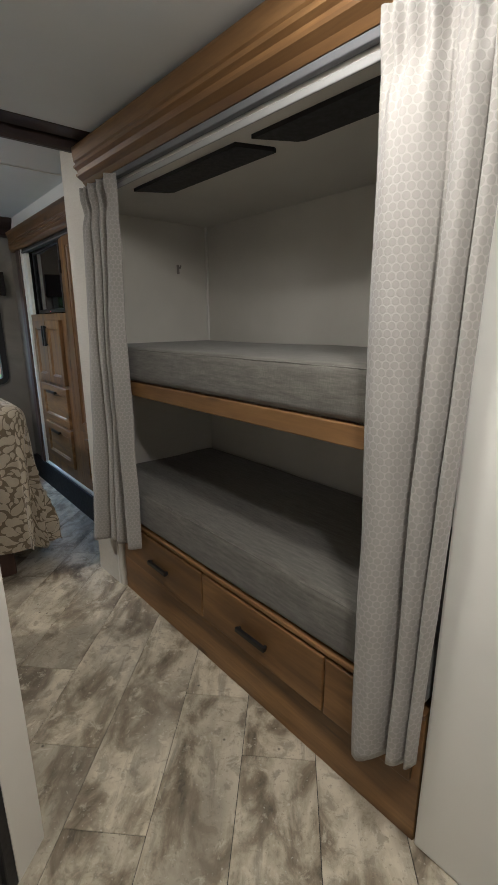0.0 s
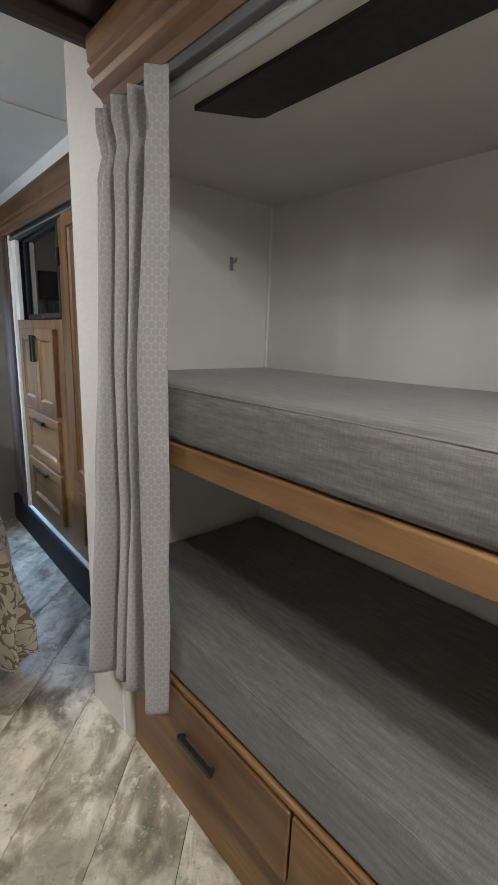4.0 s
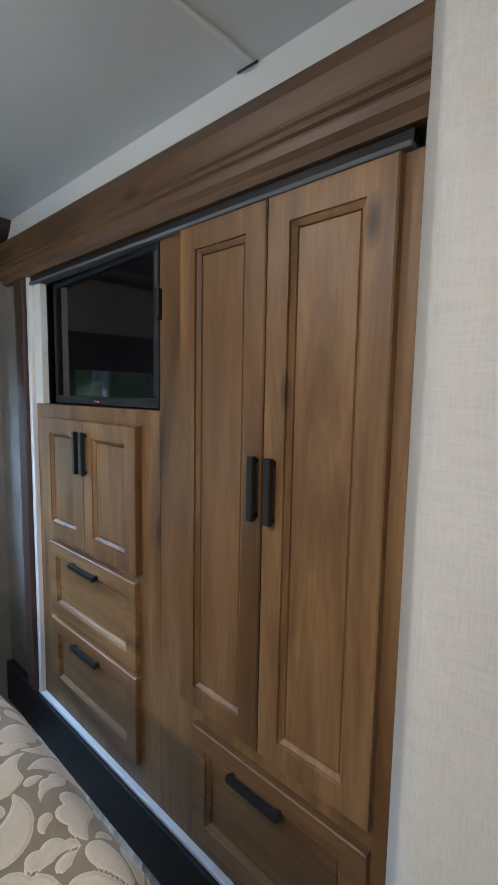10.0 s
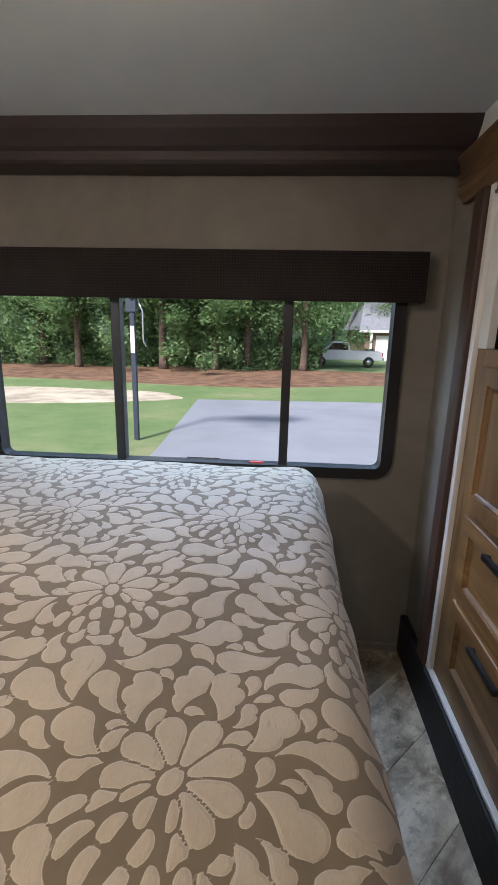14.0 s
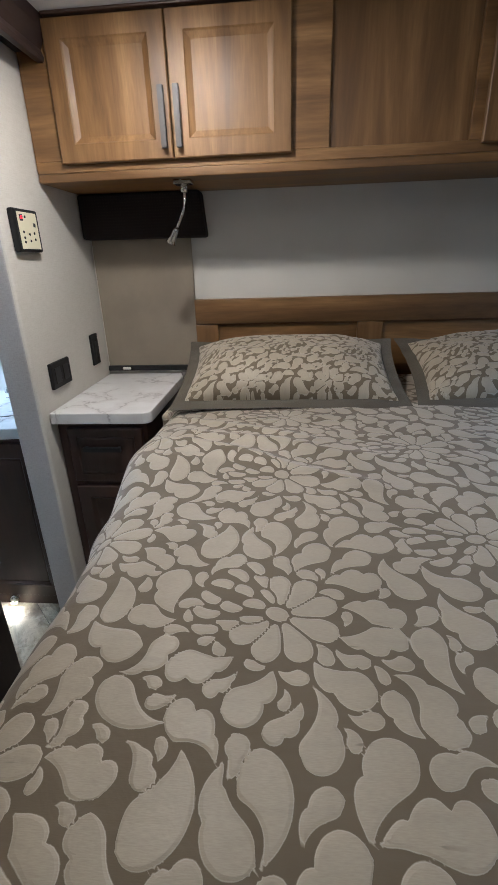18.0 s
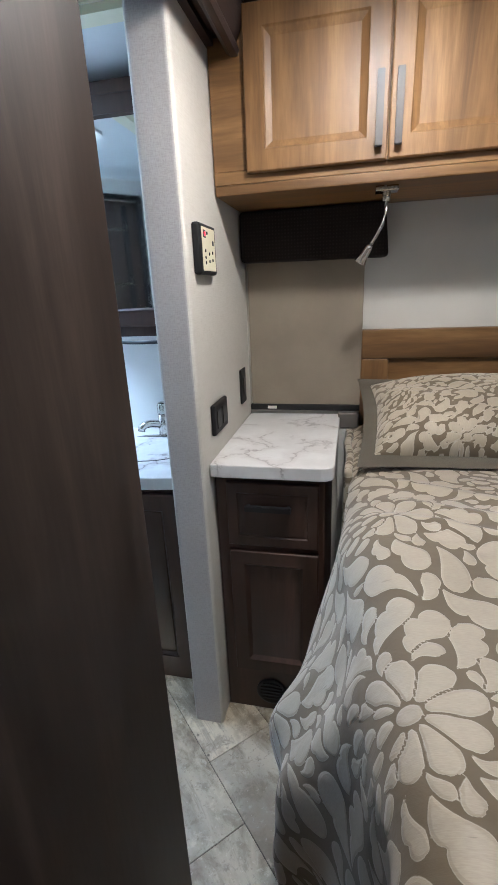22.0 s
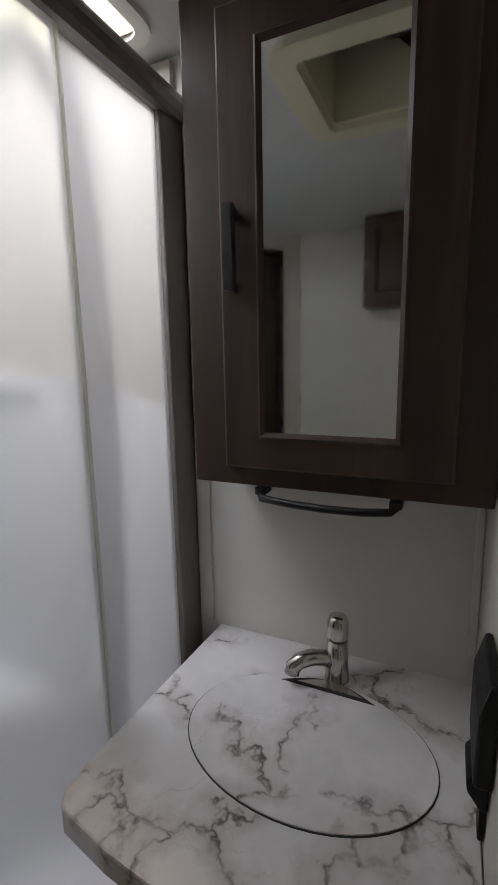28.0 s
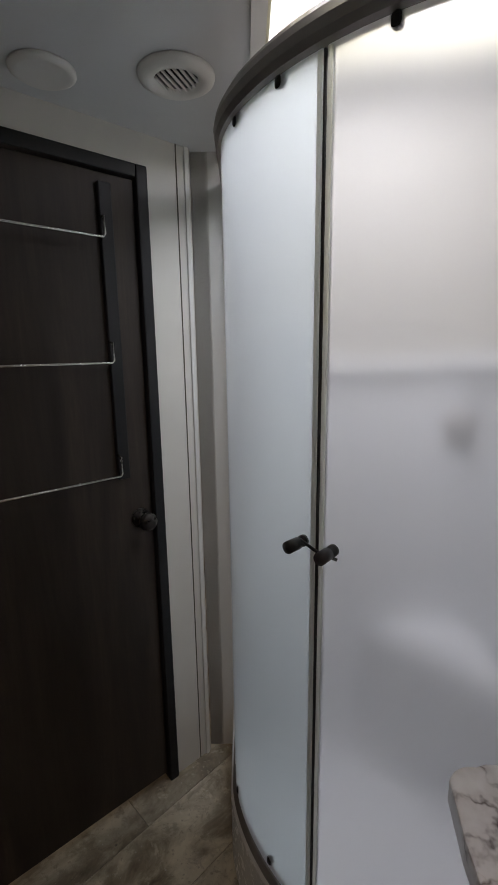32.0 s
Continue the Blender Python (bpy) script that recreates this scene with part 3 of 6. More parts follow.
def bm_turn(profile, m, sides=24):
    """A turned body: profile of (radius, height), placed by m."""
    bm = bmesh.new()
    rings = [[bm.verts.new((r * math.cos(2 * math.pi * k / sides), r * math.sin(2 * math.pi * k / sides), h)) for k in range(sides)] for r, h in profile]
    for a, b in zip(rings, rings[1:]):
        for k in range(sides):
            bm.faces.new((a[k], a[(k + 1) % sides], b[(k + 1) % sides], b[k]))
    bm.faces.new(rings[0][::-1]), bm.faces.new(rings[-1])
    bmesh.ops.remove_doubles(bm, verts=bm.verts[:], dist=1e-6)
    bmesh.ops.recalc_face_normals(bm, faces=bm.faces[:])
    for f in bm.faces:
        f.smooth = len(f.verts) < 5
    bm.transform(m)
    return bm


def origin_of(ob):
    v = Vector((0, 0, 0))
    while ob is not None:
        v += ob.location
        ob = ob.parent
    return v


BAY = Matrix.Translation((0.0127, -0.0102, 0)) @ Matrix.Rotation(radians(1.53), 4, "Z") @ Matrix.Scale(0.963, 4)   # the bunk bay stands a little askew
SPACE = Matrix.Identity(4)


def part(name, bm, material, parent, label="", smooth=False, own=False):
    """Links a bmesh, built in world metres, as one mesh under a thing or a part."""
    bm.transform(Matrix.Translation(-origin_of(parent)) @ SPACE)
    me = bpy.data.meshes.new(name)
    if smooth:
        for f in bm.faces:
            f.smooth = True
    bm.to_mesh(me)
    bm.free()
    me.materials.append(material)
    ob = new(name, me)
    ob.parent = parent
    if label:
        ob["label"] = label
    return ob


def thing(name, loc, label, category, group="", kind=""):
    ob = new(name)
    ob.location = SPACE @ Vector(loc)
    ob.empty_display_size = 0.05
    return tagged(ob, label, category, group, kind)


def solid(name, bm, material, label, category, group="", kind="", loc=(0, 0, 0), smooth=False):
    """A thing that is one mesh."""
    loc = SPACE @ Vector(loc) if any(loc) else Vector(loc)
    bm.transform(Matrix.Translation(-loc) @ SPACE)
    me = bpy.data.meshes.new(name)
    if smooth:
        for f in bm.faces:
            f.smooth = True
    bm.to_mesh(me)
    bm.free()
    me.materials.append(material)
    ob = new(name, me)
    ob.location = loc
    return tagged(ob, label, category, group, kind)


def structure(name, bm, material, label, category="structure", smooth=False):
    return solid(name, bm, material, label, category, kind="structure", smooth=smooth)


def arc(cx, cy, r, a0, a1, n):
    return [(cx + r * math.cos(radians(a0 + (a1 - a0) * i / n)), cy + r * math.sin(radians(a0 + (a1 - a0) * i / n))) for i in range(n + 1)]


# ---- structure ----
XW, YW = -1.55, 4.19   # head wall, window wall
UW = Vector((0.755, 0.655, 0))                # along the slanting bathroom wall
P0, P1 = Vector((-0.60, 0.425, 0)), Vector((0.205, 1.123, 0))

structure("floor_base", bm_box(XW - 0.1, 1.7, -1.3, YW + 0.1, -0.08, -0.004), M["toe"], "dark subfloor below the vinyl planks", "floor")
structure("ceiling", bm_box(XW - 0.1, 1.7, 1.845, YW + 0.1, CEIL, CEIL + 0.04), M["ceiling"], "pale grey flat ceiling panel with thin battens", "ceiling")
structure("ceiling_hall", bm_box(0.2, 1.7, -1.3, 1.87, 1.988, CEIL + 0.04), M["ceiling"], "pale grey flat ceiling panel over the hall", "ceiling")
structure("ceiling_hall_side", bm_box(-1.2, 0.2, -1.3, 0.36, 1.988, CEIL + 0.04), M["ceiling"], "pale grey flat ceiling panel at the hall's end", "ceiling")
# bath ceiling with the openings of the skylight and the fan hatch
SK = (-1.46, -0.80, 0.55, 1.226)
HA = (-1.10, -0.79, 1.455, 1.79)
bm = bmesh.new()
for x0, x1, y0, y1 in ((XW - 0.1, 0.2, 0.36, SK[2]), (XW - 0.1, SK[0], SK[2], SK[3]), (SK[1], 0.2, SK[2], SK[3]), (XW - 0.1, 0.2, SK[3], HA[2]), (XW - 0.1, HA[0], HA[2], HA[3]), (HA[1], 0.2, HA[2], HA[3]), (XW - 0.1, 0.2, HA[3], 1.845)):
    bm_box(x0, x1, y0, y1, CEIL, CEIL + 0.04, bm=bm)
structure("ceiling_bath", bm, M["ceiling"], "pale ceiling panel round the shower skylight", "ceiling")
structure("trim_ceiling_batten", bm_box(-1.1, 1.03, 2.718, 2.730, CEIL - 0.005, CEIL + 0.002, 0.001), M["white"], "thin white batten over a ceiling seam", "trim")
structure("trim_ceiling_wire", bm_tube([(1.034, 2.712, CEIL - 0.004), (1.030, 2.735, CEIL - 0.007), (1.033, 2.765, CEIL - 0.004)], 0.0025, 8), M["black_plastic"], "short dark wire end beside the ceiling batten", "trim")

# window wall with its opening
WX0, WX1, WZ0, WZ1 = -0.76, 0.89, 0.85, 1.56
bm = bm_box(XW - 0.1, WX0, YW, YW + 0.05, 0, CEIL)
bm_box(WX1, 1.7, YW, YW + 0.05, 0, CEIL, bm=bm)
bm_box(WX0, WX1, YW, YW + 0.05, 0, WZ0, bm=bm)
bm_box(WX0, WX1, YW, YW + 0.05, WZ1, CEIL, bm=bm)
structure("wall_window", bm, M["suede"], "grey-brown suede-look papered wall with a wide window", "wall")
# head wall; its first stretch by the bed carries a blind over a window
structure("wall_head", bm_box(XW - 0.05, XW, 1.845, YW, 0, CEIL), M["wall"], "off-white wall behind the bed head", "wall")
structure("wall_bath_outer", bm_box(XW - 0.05, XW, 0.36, 1.845, 0, CEIL), M["white"], "white bathroom wall behind the vanity", "wall")
# wall between bathroom and bedroom, with rounded jamb
def jamb(x0, x1, name, label):
    pts = [(x0, 1.845), (x0, 1.945)] + ([(p[0], p[1]) for p in arc(x1 - 0.012, 1.933, 0.012, 90, 0, 4)] + [(p[0], p[1]) for p in arc(x1 - 0.012, 1.857, 0.012, 0, -90, 4)])
    ob = structure(name, bm_prism(pts, 0, CEIL), M["linen"], label, "wall")
    # the end face takes the darker linen, with its shade painted in
    ob.data.materials.append(M["linen_shaded"])
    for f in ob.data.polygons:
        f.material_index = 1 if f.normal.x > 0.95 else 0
jamb(XW, -0.928, "wall_partition", "linen-textured cream partition wall, its coarse end painted in shade")
structure("wall_partition_hall", bm_box(-0.40, 0.184, 1.845, 1.945, 0, CEIL, 0.012), M["linen"], "linen-textured cream partition behind the sliding door", "wall")
structure("wall_partition_top", bm_box(-0.928, -0.40, 1.845, 1.945, 1.985, CEIL), M["linen"], "cream strip of wall above the bathroom opening", "wall")
structure("wall_hall", bm_box(0.145, 0.184, 1.07, 1.845, 0, CEIL, 0.008), M["wall"], "off-white hall wall beside the bathroom", "wall")
# slide-out side: bunk post, pillar, band above the wardrobe
pts = [(1.62, 2.372), (1.62, 2.245), (0.94, 2.245), (0.94, 1.998)] + arc(0.860, 2.013, 0.015, 270, 180, 3) + arc(0.860, 2.250, 0.030, 180, 115, 5) + [(1.045, 2.372)]
structure("wall_pillar", bm_prism(pts, 0, CEIL), M["linen"], "cream wall pillar with a rounded edge between bunks and wardrobe", "wall")
structure("trim_pillar_bead", bm_prism([(0.846, 2.026), (0.841, 2.0275), (0.839, 2.032), (0.841, 2.0365), (0.846, 2.038)], 0.0, CEIL, "z"), M["white"], "white rounded bead along the pillar", "trim")
structure("wall_slide_band", bm_box(1.04, 1.65, 2.372, 4.19, 1.955, CEIL), M["ceiling"], "pale grey band of wall above the wardrobe cornice", "wall")
structure("wall_slide_outer", bm_box(1.62, 1.67, -1.3, YW, 0, CEIL), M["wall"], "off-white outer slide-out wall", "wall")
# two unseen walls, added to close off the hall
structure("wall_unseen_end", bm_box(-1.2, 1.62, -1.3, -1.25, 0, CEIL), M["wall"], "unseen off-white wall added to close the hall's end", "wall")
structure("wall_unseen_west", bm_box(-0.65, -0.60, -1.3, 0.40, 0, CEIL), M["wall"], "unseen off-white wall added to close the hall's side", "wall")
structure("wall_bath_end", bm_box(XW, -0.60, 0.36, 0.40, 0, CEIL), M["white"], "white end wall behind the shower", "wall")


def slant(u0, u1, n0, n1, z0, z1, bev=0.0, bm=None):
    """A box set along the slanting wall: u along it, n towards the bathroom."""
    one = bm_box(u0, u1, n0, n1, z0, z1, bev)
    one.transform(Matrix.Translation(P0) @ Matrix.Rotation(math.atan2(UW.y, UW.x), 4, "Z"))
    return add_bm(bm, one) if bm else one


DW0, DW1, DH = 0.148, 0.885, 1.965
bm = slant(0, DW0, -0.05, 0, 0, CEIL)
slant(DW1, 0.985, -0.05, 0, 0, CEIL, bm=bm)
slant(DW0, DW1, -0.05, 0, DH, CEIL, bm=bm)
structure("wall_bath_slant", bm, M["wall"], "off-white slanting bathroom wall round the dark door", "wall")
structure("trim_corner_bead", slant(0.008, 0.022, 0.0, 0.006, 0, CEIL, 0.002), M["white"], "thin white bead down the bathroom corner", "trim")
structure("trim_panel_bead", slant(0.046, 0.049, 0.0, 0.002, 0, CEIL), M["taupe"], "fine dark seam between two wall panels", "trim")

# header over the doorway that hides the door track, moulded face towards the bedroom
prof = [(1.87, CEIL), (1.87, 1.985), (1.965, 1.985), (1.965, 2.0), (2.0, 2.0), (2.0, 1.962), (2.012, 1.955), (2.028, 1.955), (2.032, 1.968), (2.026, 1.985), (2.036, 2.005), (2.044, 2.03), (2.046, CEIL)]
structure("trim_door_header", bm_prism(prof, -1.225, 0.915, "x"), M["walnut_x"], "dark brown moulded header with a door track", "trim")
prof = [(4.19, CEIL), (4.19, 1.952), (4.07, 1.952), (4.06, 1.962), (4.052, 1.985), (4.035, 1.995), (4.0, 2.035), (3.985, CEIL)]
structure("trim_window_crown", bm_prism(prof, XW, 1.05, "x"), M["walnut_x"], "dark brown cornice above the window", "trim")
prof = [(1.06, 1.968), (1.000, 1.968), (0.998, 1.962), (1.008, 1.950), (1.014, 1.908), (1.010, 1.904), (1.010, 1.898), (1.015, 1.894), (1.015, 1.890), (1.010, 1.886), (1.010, 1.880), (1.016, 1.876), (1.016, 1.872), (1.011, 1.868), (1.013, 1.852), (1.024, 1.842), (1.030, 1.828), (1.06, 1.828)]
structure("trim_wardrobe_crown", bm_prism(prof, 2.30, 4.06, "y"), M["crown"], "grooved oak cornice above the wardrobe, its brown dimmed for weaker light", "trim")
# black strip painted in for the shadow line over the cornice
structure("trim_wardrobe_shadow", bm_box(1.028, 1.06, 2.372, 4.06, 1.9685, 1.978), M["black_plastic"], "thin black strip drawn for the shadow gap above the wardrobe cornice", "trim")
structure("trim_wardrobe_post", bm_box(1.02, 1.07, 3.86, 3.935, 0.19, 1.83, 0.006), M["walnut"], "dark brown upright trim beside the wardrobe", "trim")
structure("trim_wardrobe_edge", bm_box(1.035, 1.075, 3.83, 3.858, 0.19, 1.83, 0.003), M["white"], "white edge strip of the slide-out opening", "trim")
structure("trim_wardrobe_top", bm_box(1.035, 1.075, 2.39, 3.83, 1.799, 1.809, 0.003), M["grey_trim"], "grey strip below the wardrobe cornice", "trim")
# set-back black strip: the gap's shade is given as colour
structure("trim_wardrobe_gap", bm_box(1.042, 1.075, 2.39, 3.83, 1.8095, 1.8275), M["black_plastic"], "black strip drawn for the shaded gap below the wardrobe cornice", "trim")
structure("trim_wardrobe_sill", bm_box(1.035, 1.30, 2.38, 3.93, 0.185, 0.20, 0.003), M["white"], "white sill strip below the wardrobe", "trim")
structure("baseboard_slide", bm_box(1.024, 1.075, 2.376, 4.185, 0.0, 0.185, 0.006), M["toe"], "black toe board below the slide-out", "baseboard")
structure("baseboard_window", bm_box(-1.5, 1.02, 4.172, 4.19, 0.0, 0.035, 0.003), M["suede"], "low papered baseboard", "baseboard")
structure("wall_slide_side", bm_box(1.05, 1.62, 3.86, 4.19, 0.19, 1.96), M["suede"], "papered return wall beside the wardrobe", "wall")



# ---- bunks ----
SPACE = BAY
# bunk valance cornice
prof = [(0.95, 2.055), (0.882, 2.055), (0.880, 2.046), (0.860, 2.042), (0.858, 2.034), (0.862, 1.990), (0.868, 1.985), (0.868, 1.978), (0.860, 1.974), (0.860, 1.966), (0.874, 1.958), (0.876, 1.948), (0.868, 1.944), (0.870, 1.936), (0.892, 1.922), (0.904, 1.905), (0.95, 1.905)]
structure("trim_bunk_crown", bm_prism(prof, -0.2, 2.065, "y"), M["oak_h"], "stepped oak cornice above the bunks", "trim")
structure("wall_bunk_near", bm_box(0.93, 1.62, -1.3, 0.405, 0, 2.06, 0.008), M["white"], "off-white wall post beside the bunk curtain", "wall")
BX0, BX1, BY0, BY1 = 0.945, 1.655, 0.41, 2.255
structure("wall_bunk_back", bm_box(BX1, BX1 + 0.02, BY0, BY1, 0, 1.88), M["wall"], "off-white back wall of the bunks", "wall")
structure("wall_bunk_far", bm_box(BX0, BX1, BY1 - 0.02, BY1, 0.4, 1.88), M["wall"], "off-white end wall of the bunks", "wall")
structure("ceiling_bunk", bm_box(0.93, 1.66, 0.405, 2.26, 1.86, 1.905), M["wall"], "off-white low ceiling over the top bunk", "ceiling")
structure("trim_bunk_corner", bm_box(BX1 - 0.012, BX1, BY1 - 0.032, BY1 - 0.02, 1.25, 1.86, 0.003), M["white"], "white corner bead in the bunk", "trim")
structure("trim_bunk_face", bm_box(0.922, 0.9295, 0.41, 2.05, 1.852, 1.872, 0.004), M["track"], "grey-white curtain track at the edge of the bunk ceiling", "trim")
structure("trim_bunk_lip", bm_box(0.906, 0.93, 0.41, 2.05, 1.884, 1.905, 0.004), M["grey_trim"], "grey strip below the cornice", "trim")


def mattress(name, z0, z1, label):
    t = thing(name, ((BX0 + BX1) / 2, (BY0 + BY1) / 2, z0), label, "mattress", "bunk mattresses")
    bm = bmesh.new()
    nx, ny = 14, 36
    bm_box(BX0 - 0.02, BX1 - 0.012, BY0 + 0.01, BY1 - 0.025, z0, z1, 0.026, 4, bm)
    bmesh.ops.subdivide_edges(bm, edges=[e for e in bm.edges if e.calc_length() > 0.3], cuts=16, use_grid_fill=True)
    for v in bm.verts:
        w = noise.noise(Vector((v.co.x * 4, v.co.y * 3, z0 * 9)))
        v.co.z += 0.006 * w if v.co.z > (z0 + z1) / 2 else 0
        v.co.x += 0.004 * noise.noise(Vector((v.co.y * 6, v.co.z * 8, 3))) if v.co.x < BX0 + 0.05 else 0
    part("cover", bm, M["mattress"], t, smooth=True)
    part("piping", bm_tube([(BX0 - 0.013, BY0 + 0.03 + (BY1 - BY0 - 0.08) * i / 24, z1 - 0.009 + 0.0012 * noise.noise(Vector((i * 0.7, z0, 2)))) for i in range(25)], 0.0022, 8), M["mattress"], t, "stitched piping along the front edge")
    return t


# lower bunk: drawer base; upper bunk: board
base = thing("bunk_drawer_unit", (0.94, 1.22, 0), "oak laminate drawer unit below the lower bunk", "drawer unit")
bm = bm_box(0.935, 0.955, BY0, 2.045, 0.0, 0.415, 0.003)
part("front_panel", bm, M["oak_h"], base)
part("deck", bm_box(0.955, BX1, BY0, BY1 - 0.02, 0.395, 0.413), M["oak_h"], base)
part("top_edge", bm_box(0.922, 0.956, BY0, 2.045, 0.405, 0.422, 0.004), M["oak_h"], base)


def bar_handle(parent, p, q, out, r=0.0085, depth=0.022, mat="black"):
    """A straight flat bar handle from p to q, standing off along out."""
    p, q, o = Vector(p), Vector(q), Vector(out).normalized()
    bm = bmesh.new()
    d = (q - p).normalized()
    s = d.cross(o)
    def block(a, b, w, t0, t1):
        one = bmesh.new()
        vs = []
        for e in (a, b):
            for k, t in ((-w, t0), (w, t0), (w, t1), (-w, t1)):
                vs.append(one.verts.new(e + s * k + o * t))
        for f in ((0, 1, 2, 3), (7, 6, 5, 4), (0, 4, 5, 1), (1, 5, 6, 2), (2, 6, 7, 3), (3, 7, 4, 0)):
            one.faces.new([vs[i] for i in f])
        bmesh.ops.recalc_face_normals(one, faces=one.faces[:])
        bmesh.ops.bevel(one, geom=one.edges[:], offset=0.0015, segments=2, affect="EDGES")
        add_bm(bm, one)
    block(p, q, r, depth - 0.014, depth)
    block(p + d * 0.004, p + d * 0.014, r * 0.9, 0, depth - 0.004)
    block(q - d * 0.014, q - d * 0.004, r * 0.9, 0, depth - 0.004)
    return part("handle", bm, M[mat], parent, "black metal bar handle")


def bunk_drawer(y0, y1, hy):
    dr = part("drawer", bm_box(0.919, 0.934, y0, y1, 0.20, 0.395, 0.004), M["oak_h"], base)
    if hy:
        bar_handle(dr, (0.919, hy - 0.075, 0.285), (0.919, hy + 0.075, 0.285), (-1, 0, 0))
bunk_drawer(1.338, 2.01, 1.66)
bunk_drawer(0.722, 1.330, 1.03)
bunk_drawer(0.43, 0.714, None)
mattress("bunk_mattress", 0.424, 0.60, "grey-brown woven lower bunk mattress on the drawer base")
shelf = thing("bunk_shelf", (0.94, 1.22, 1.05), "oak-edged board carrying the upper bunk", "bunk board")
part("board", bm_box(0.95, BX1, BY0, BY1 - 0.02, 1.075, 1.098), M["wall"], shelf)
part("edge", bm_box(0.925, 0.949, BY0, BY1, 1.045, 1.104, 0.004), M["oak_h"], shelf, "oak front edge")
mattress("bunk_mattress", 1.106, 1.25, "grey-brown woven upper bunk mattress on an oak-edged board")


def bunk_vent(y0, y1):
    t = thing("ceiling_panel", (1.04, (y0 + y1) / 2, 1.86), "black slanting-ended panel let into the bunk ceiling", "panel", "bunk ceiling panels")
    pts = [(0.985, y0 + 0.01), (0.985, y1 - 0.0), (1.10, y1 - 0.07), (1.115, y1 - 0.09), (1.115, y0 - 0.03), (1.10, y0 - 0.035)]
    part("panel", bm_prism(pts, 1.848, 1.861, "z", 0.002), M["black_plastic"], t)
    return t
bunk_vent(1.165, 1.80)
bunk_vent(0.50, 1.105)
hook = thing("wall_hook", (1.457, 2.235, 1.628), "small dark wall hook in the upper bunk", "hook")
part("plate", bm_box(1.449, 1.465, 2.229, 2.235, 1.605, 1.652, 0.004), M["bronze"], hook)
part("peg", bm_tube([(1.457, 2.23, 1.638), (1.457, 2.21, 1.634), (1.457, 2.202, 1.646)], 0.004, 8), M["bronze"], hook)


SPACE = Matrix.Identity(4)


def curtain(x, top, foot, ztop, zbot, creases, hollow, seed, label, amp=0.022, lean=0.0, swing=1.2):
    """A gathered cloth: broad panels between creases of uneven width, tight gathers in the stitched heading.
    top and foot: its two sides along y above and below; zbot: its lower edge at the two sides; hollow: the panels that fold inwards; lean: how far the foot of the far side swings out."""
    t = thing("bunk_curtain", (x, (top[0] + top[1]) / 2, ztop), label, "curtain", "bunk curtains")
    bm = bmesh.new()
    nu, nv = 260, 64
    grid = []
    uvs = {}
    marks = [0.0] + list(creases) + [1.0]
    for j in range(nv + 1):
        v = j / nv
        row, run, last = [], 0.0, None
        drift = 0.05 * noise.noise(Vector((v * 1.7, seed, 0)))
        s0, s1 = top[0] + (foot[0] - top[0]) * v ** swing, top[1] + (foot[1] - top[1]) * v ** swing
        for i in range(nu + 1):
            u = i / nu
            z = ztop + (zbot[0] + (zbot[1] - zbot[0]) * u - ztop) * v
            uu = min(1, max(0, u + 0.03 * noise.noise(Vector((v * 2.2, u * 2, seed + 9))) * min(1, 4 * u, 4 * (1 - u))))
            k = max(m for m in range(len(marks) - 1) if uu >= marks[m] or m == 0)
            w = (uu - marks[k]) / (marks[k + 1] - marks[k])
            width = (marks[k + 1] - marks[k]) * len(marks) * 0.5
            # a panel bows outwards, or folds back between two others
            rise = 0.75 + 0.5 * noise.noise(Vector((k * 3.1, v * 1.3, seed)))
            if k in hollow:
                bow = -(1 - abs(2 * w - 1) ** 2.0) * rise * (0.55 + 0.35 * min(1.0, width)) * (1 - 0.45 * v)
            else:
                bow = (1 - abs(2 * w - 1) ** 2.6) * rise * min(1.2, 0.5 + 0.5 * width)
            deep = amp * (0.5 + 0.6 * min(1, v * 1.8))
            gather = math.exp(-(v / 0.10) ** 2)
            small = 0.009 * gather * math.sin(2 * math.pi * (u * 7 + 0.6 * noise.noise(Vector((u * 4, seed, 1)))))
            pinch = 1 - 0.5 * math.exp(-((v - 0.06) / 0.02) ** 2)
            xx = x - deep * bow * pinch * 1.5 + small - lean * v ** 2 * u ** 2 + 0.008 * noise.noise(Vector((u * 3, v * 4, seed + 4))) + 0.003 * noise.noise(Vector((u * 9, v * 9, seed + 2)))
            xx = min(xx, x + 0.008)
            y = s0 + (s1 - s0) * (u + drift * (1 - abs(2 * u - 1)))
            zz = z + (0.008 * noise.noise(Vector((u * 5, seed, 2))) + 0.008 * bow if j == nv else 0)
            p = Vector((xx, y, zz))
            if last is not None:
                run += math.hypot(xx - last.x, y - last.y)
            last = p
            vert = bm.verts.new(p)
            uvs[vert] = (run, z)
            row.append(vert)
        grid.append(row)
    lay = bm.loops.layers.uv.new("UVMap")
    for j in range(nv):
        for i in range(nu):
            f = bm.faces.new((grid[j][i], grid[j][i + 1], grid[j + 1][i + 1], grid[j + 1][i]))
            for lp in f.loops:
                lp[lay].uv = uvs[lp.vert]
    ob = part("cloth", bm, M["curtain"], t, smooth=True)
    m = ob.modifiers.new("thick", "SOLIDIFY")
    m.thickness = 0.0015
    return t


curtain(0.828, (1.705, 1.998), (1.715, 2.115), 1.82, (0.33, 0.25), (0.20, 0.38, 0.52, 0.56, 0.69, 0.785), (1, 3, 5), 3, "grey honeycomb-woven curtain gathered at the pillar", 0.044, 0.03, 2.6)
curtain(0.868, (0.372, 0.625), (0.405, 0.570), 1.845, (0.285, 0.215), (0.14, 0.40, 0.455), (2,), 8, "grey honeycomb-woven curtain gathered beside the wall post", 0.04)



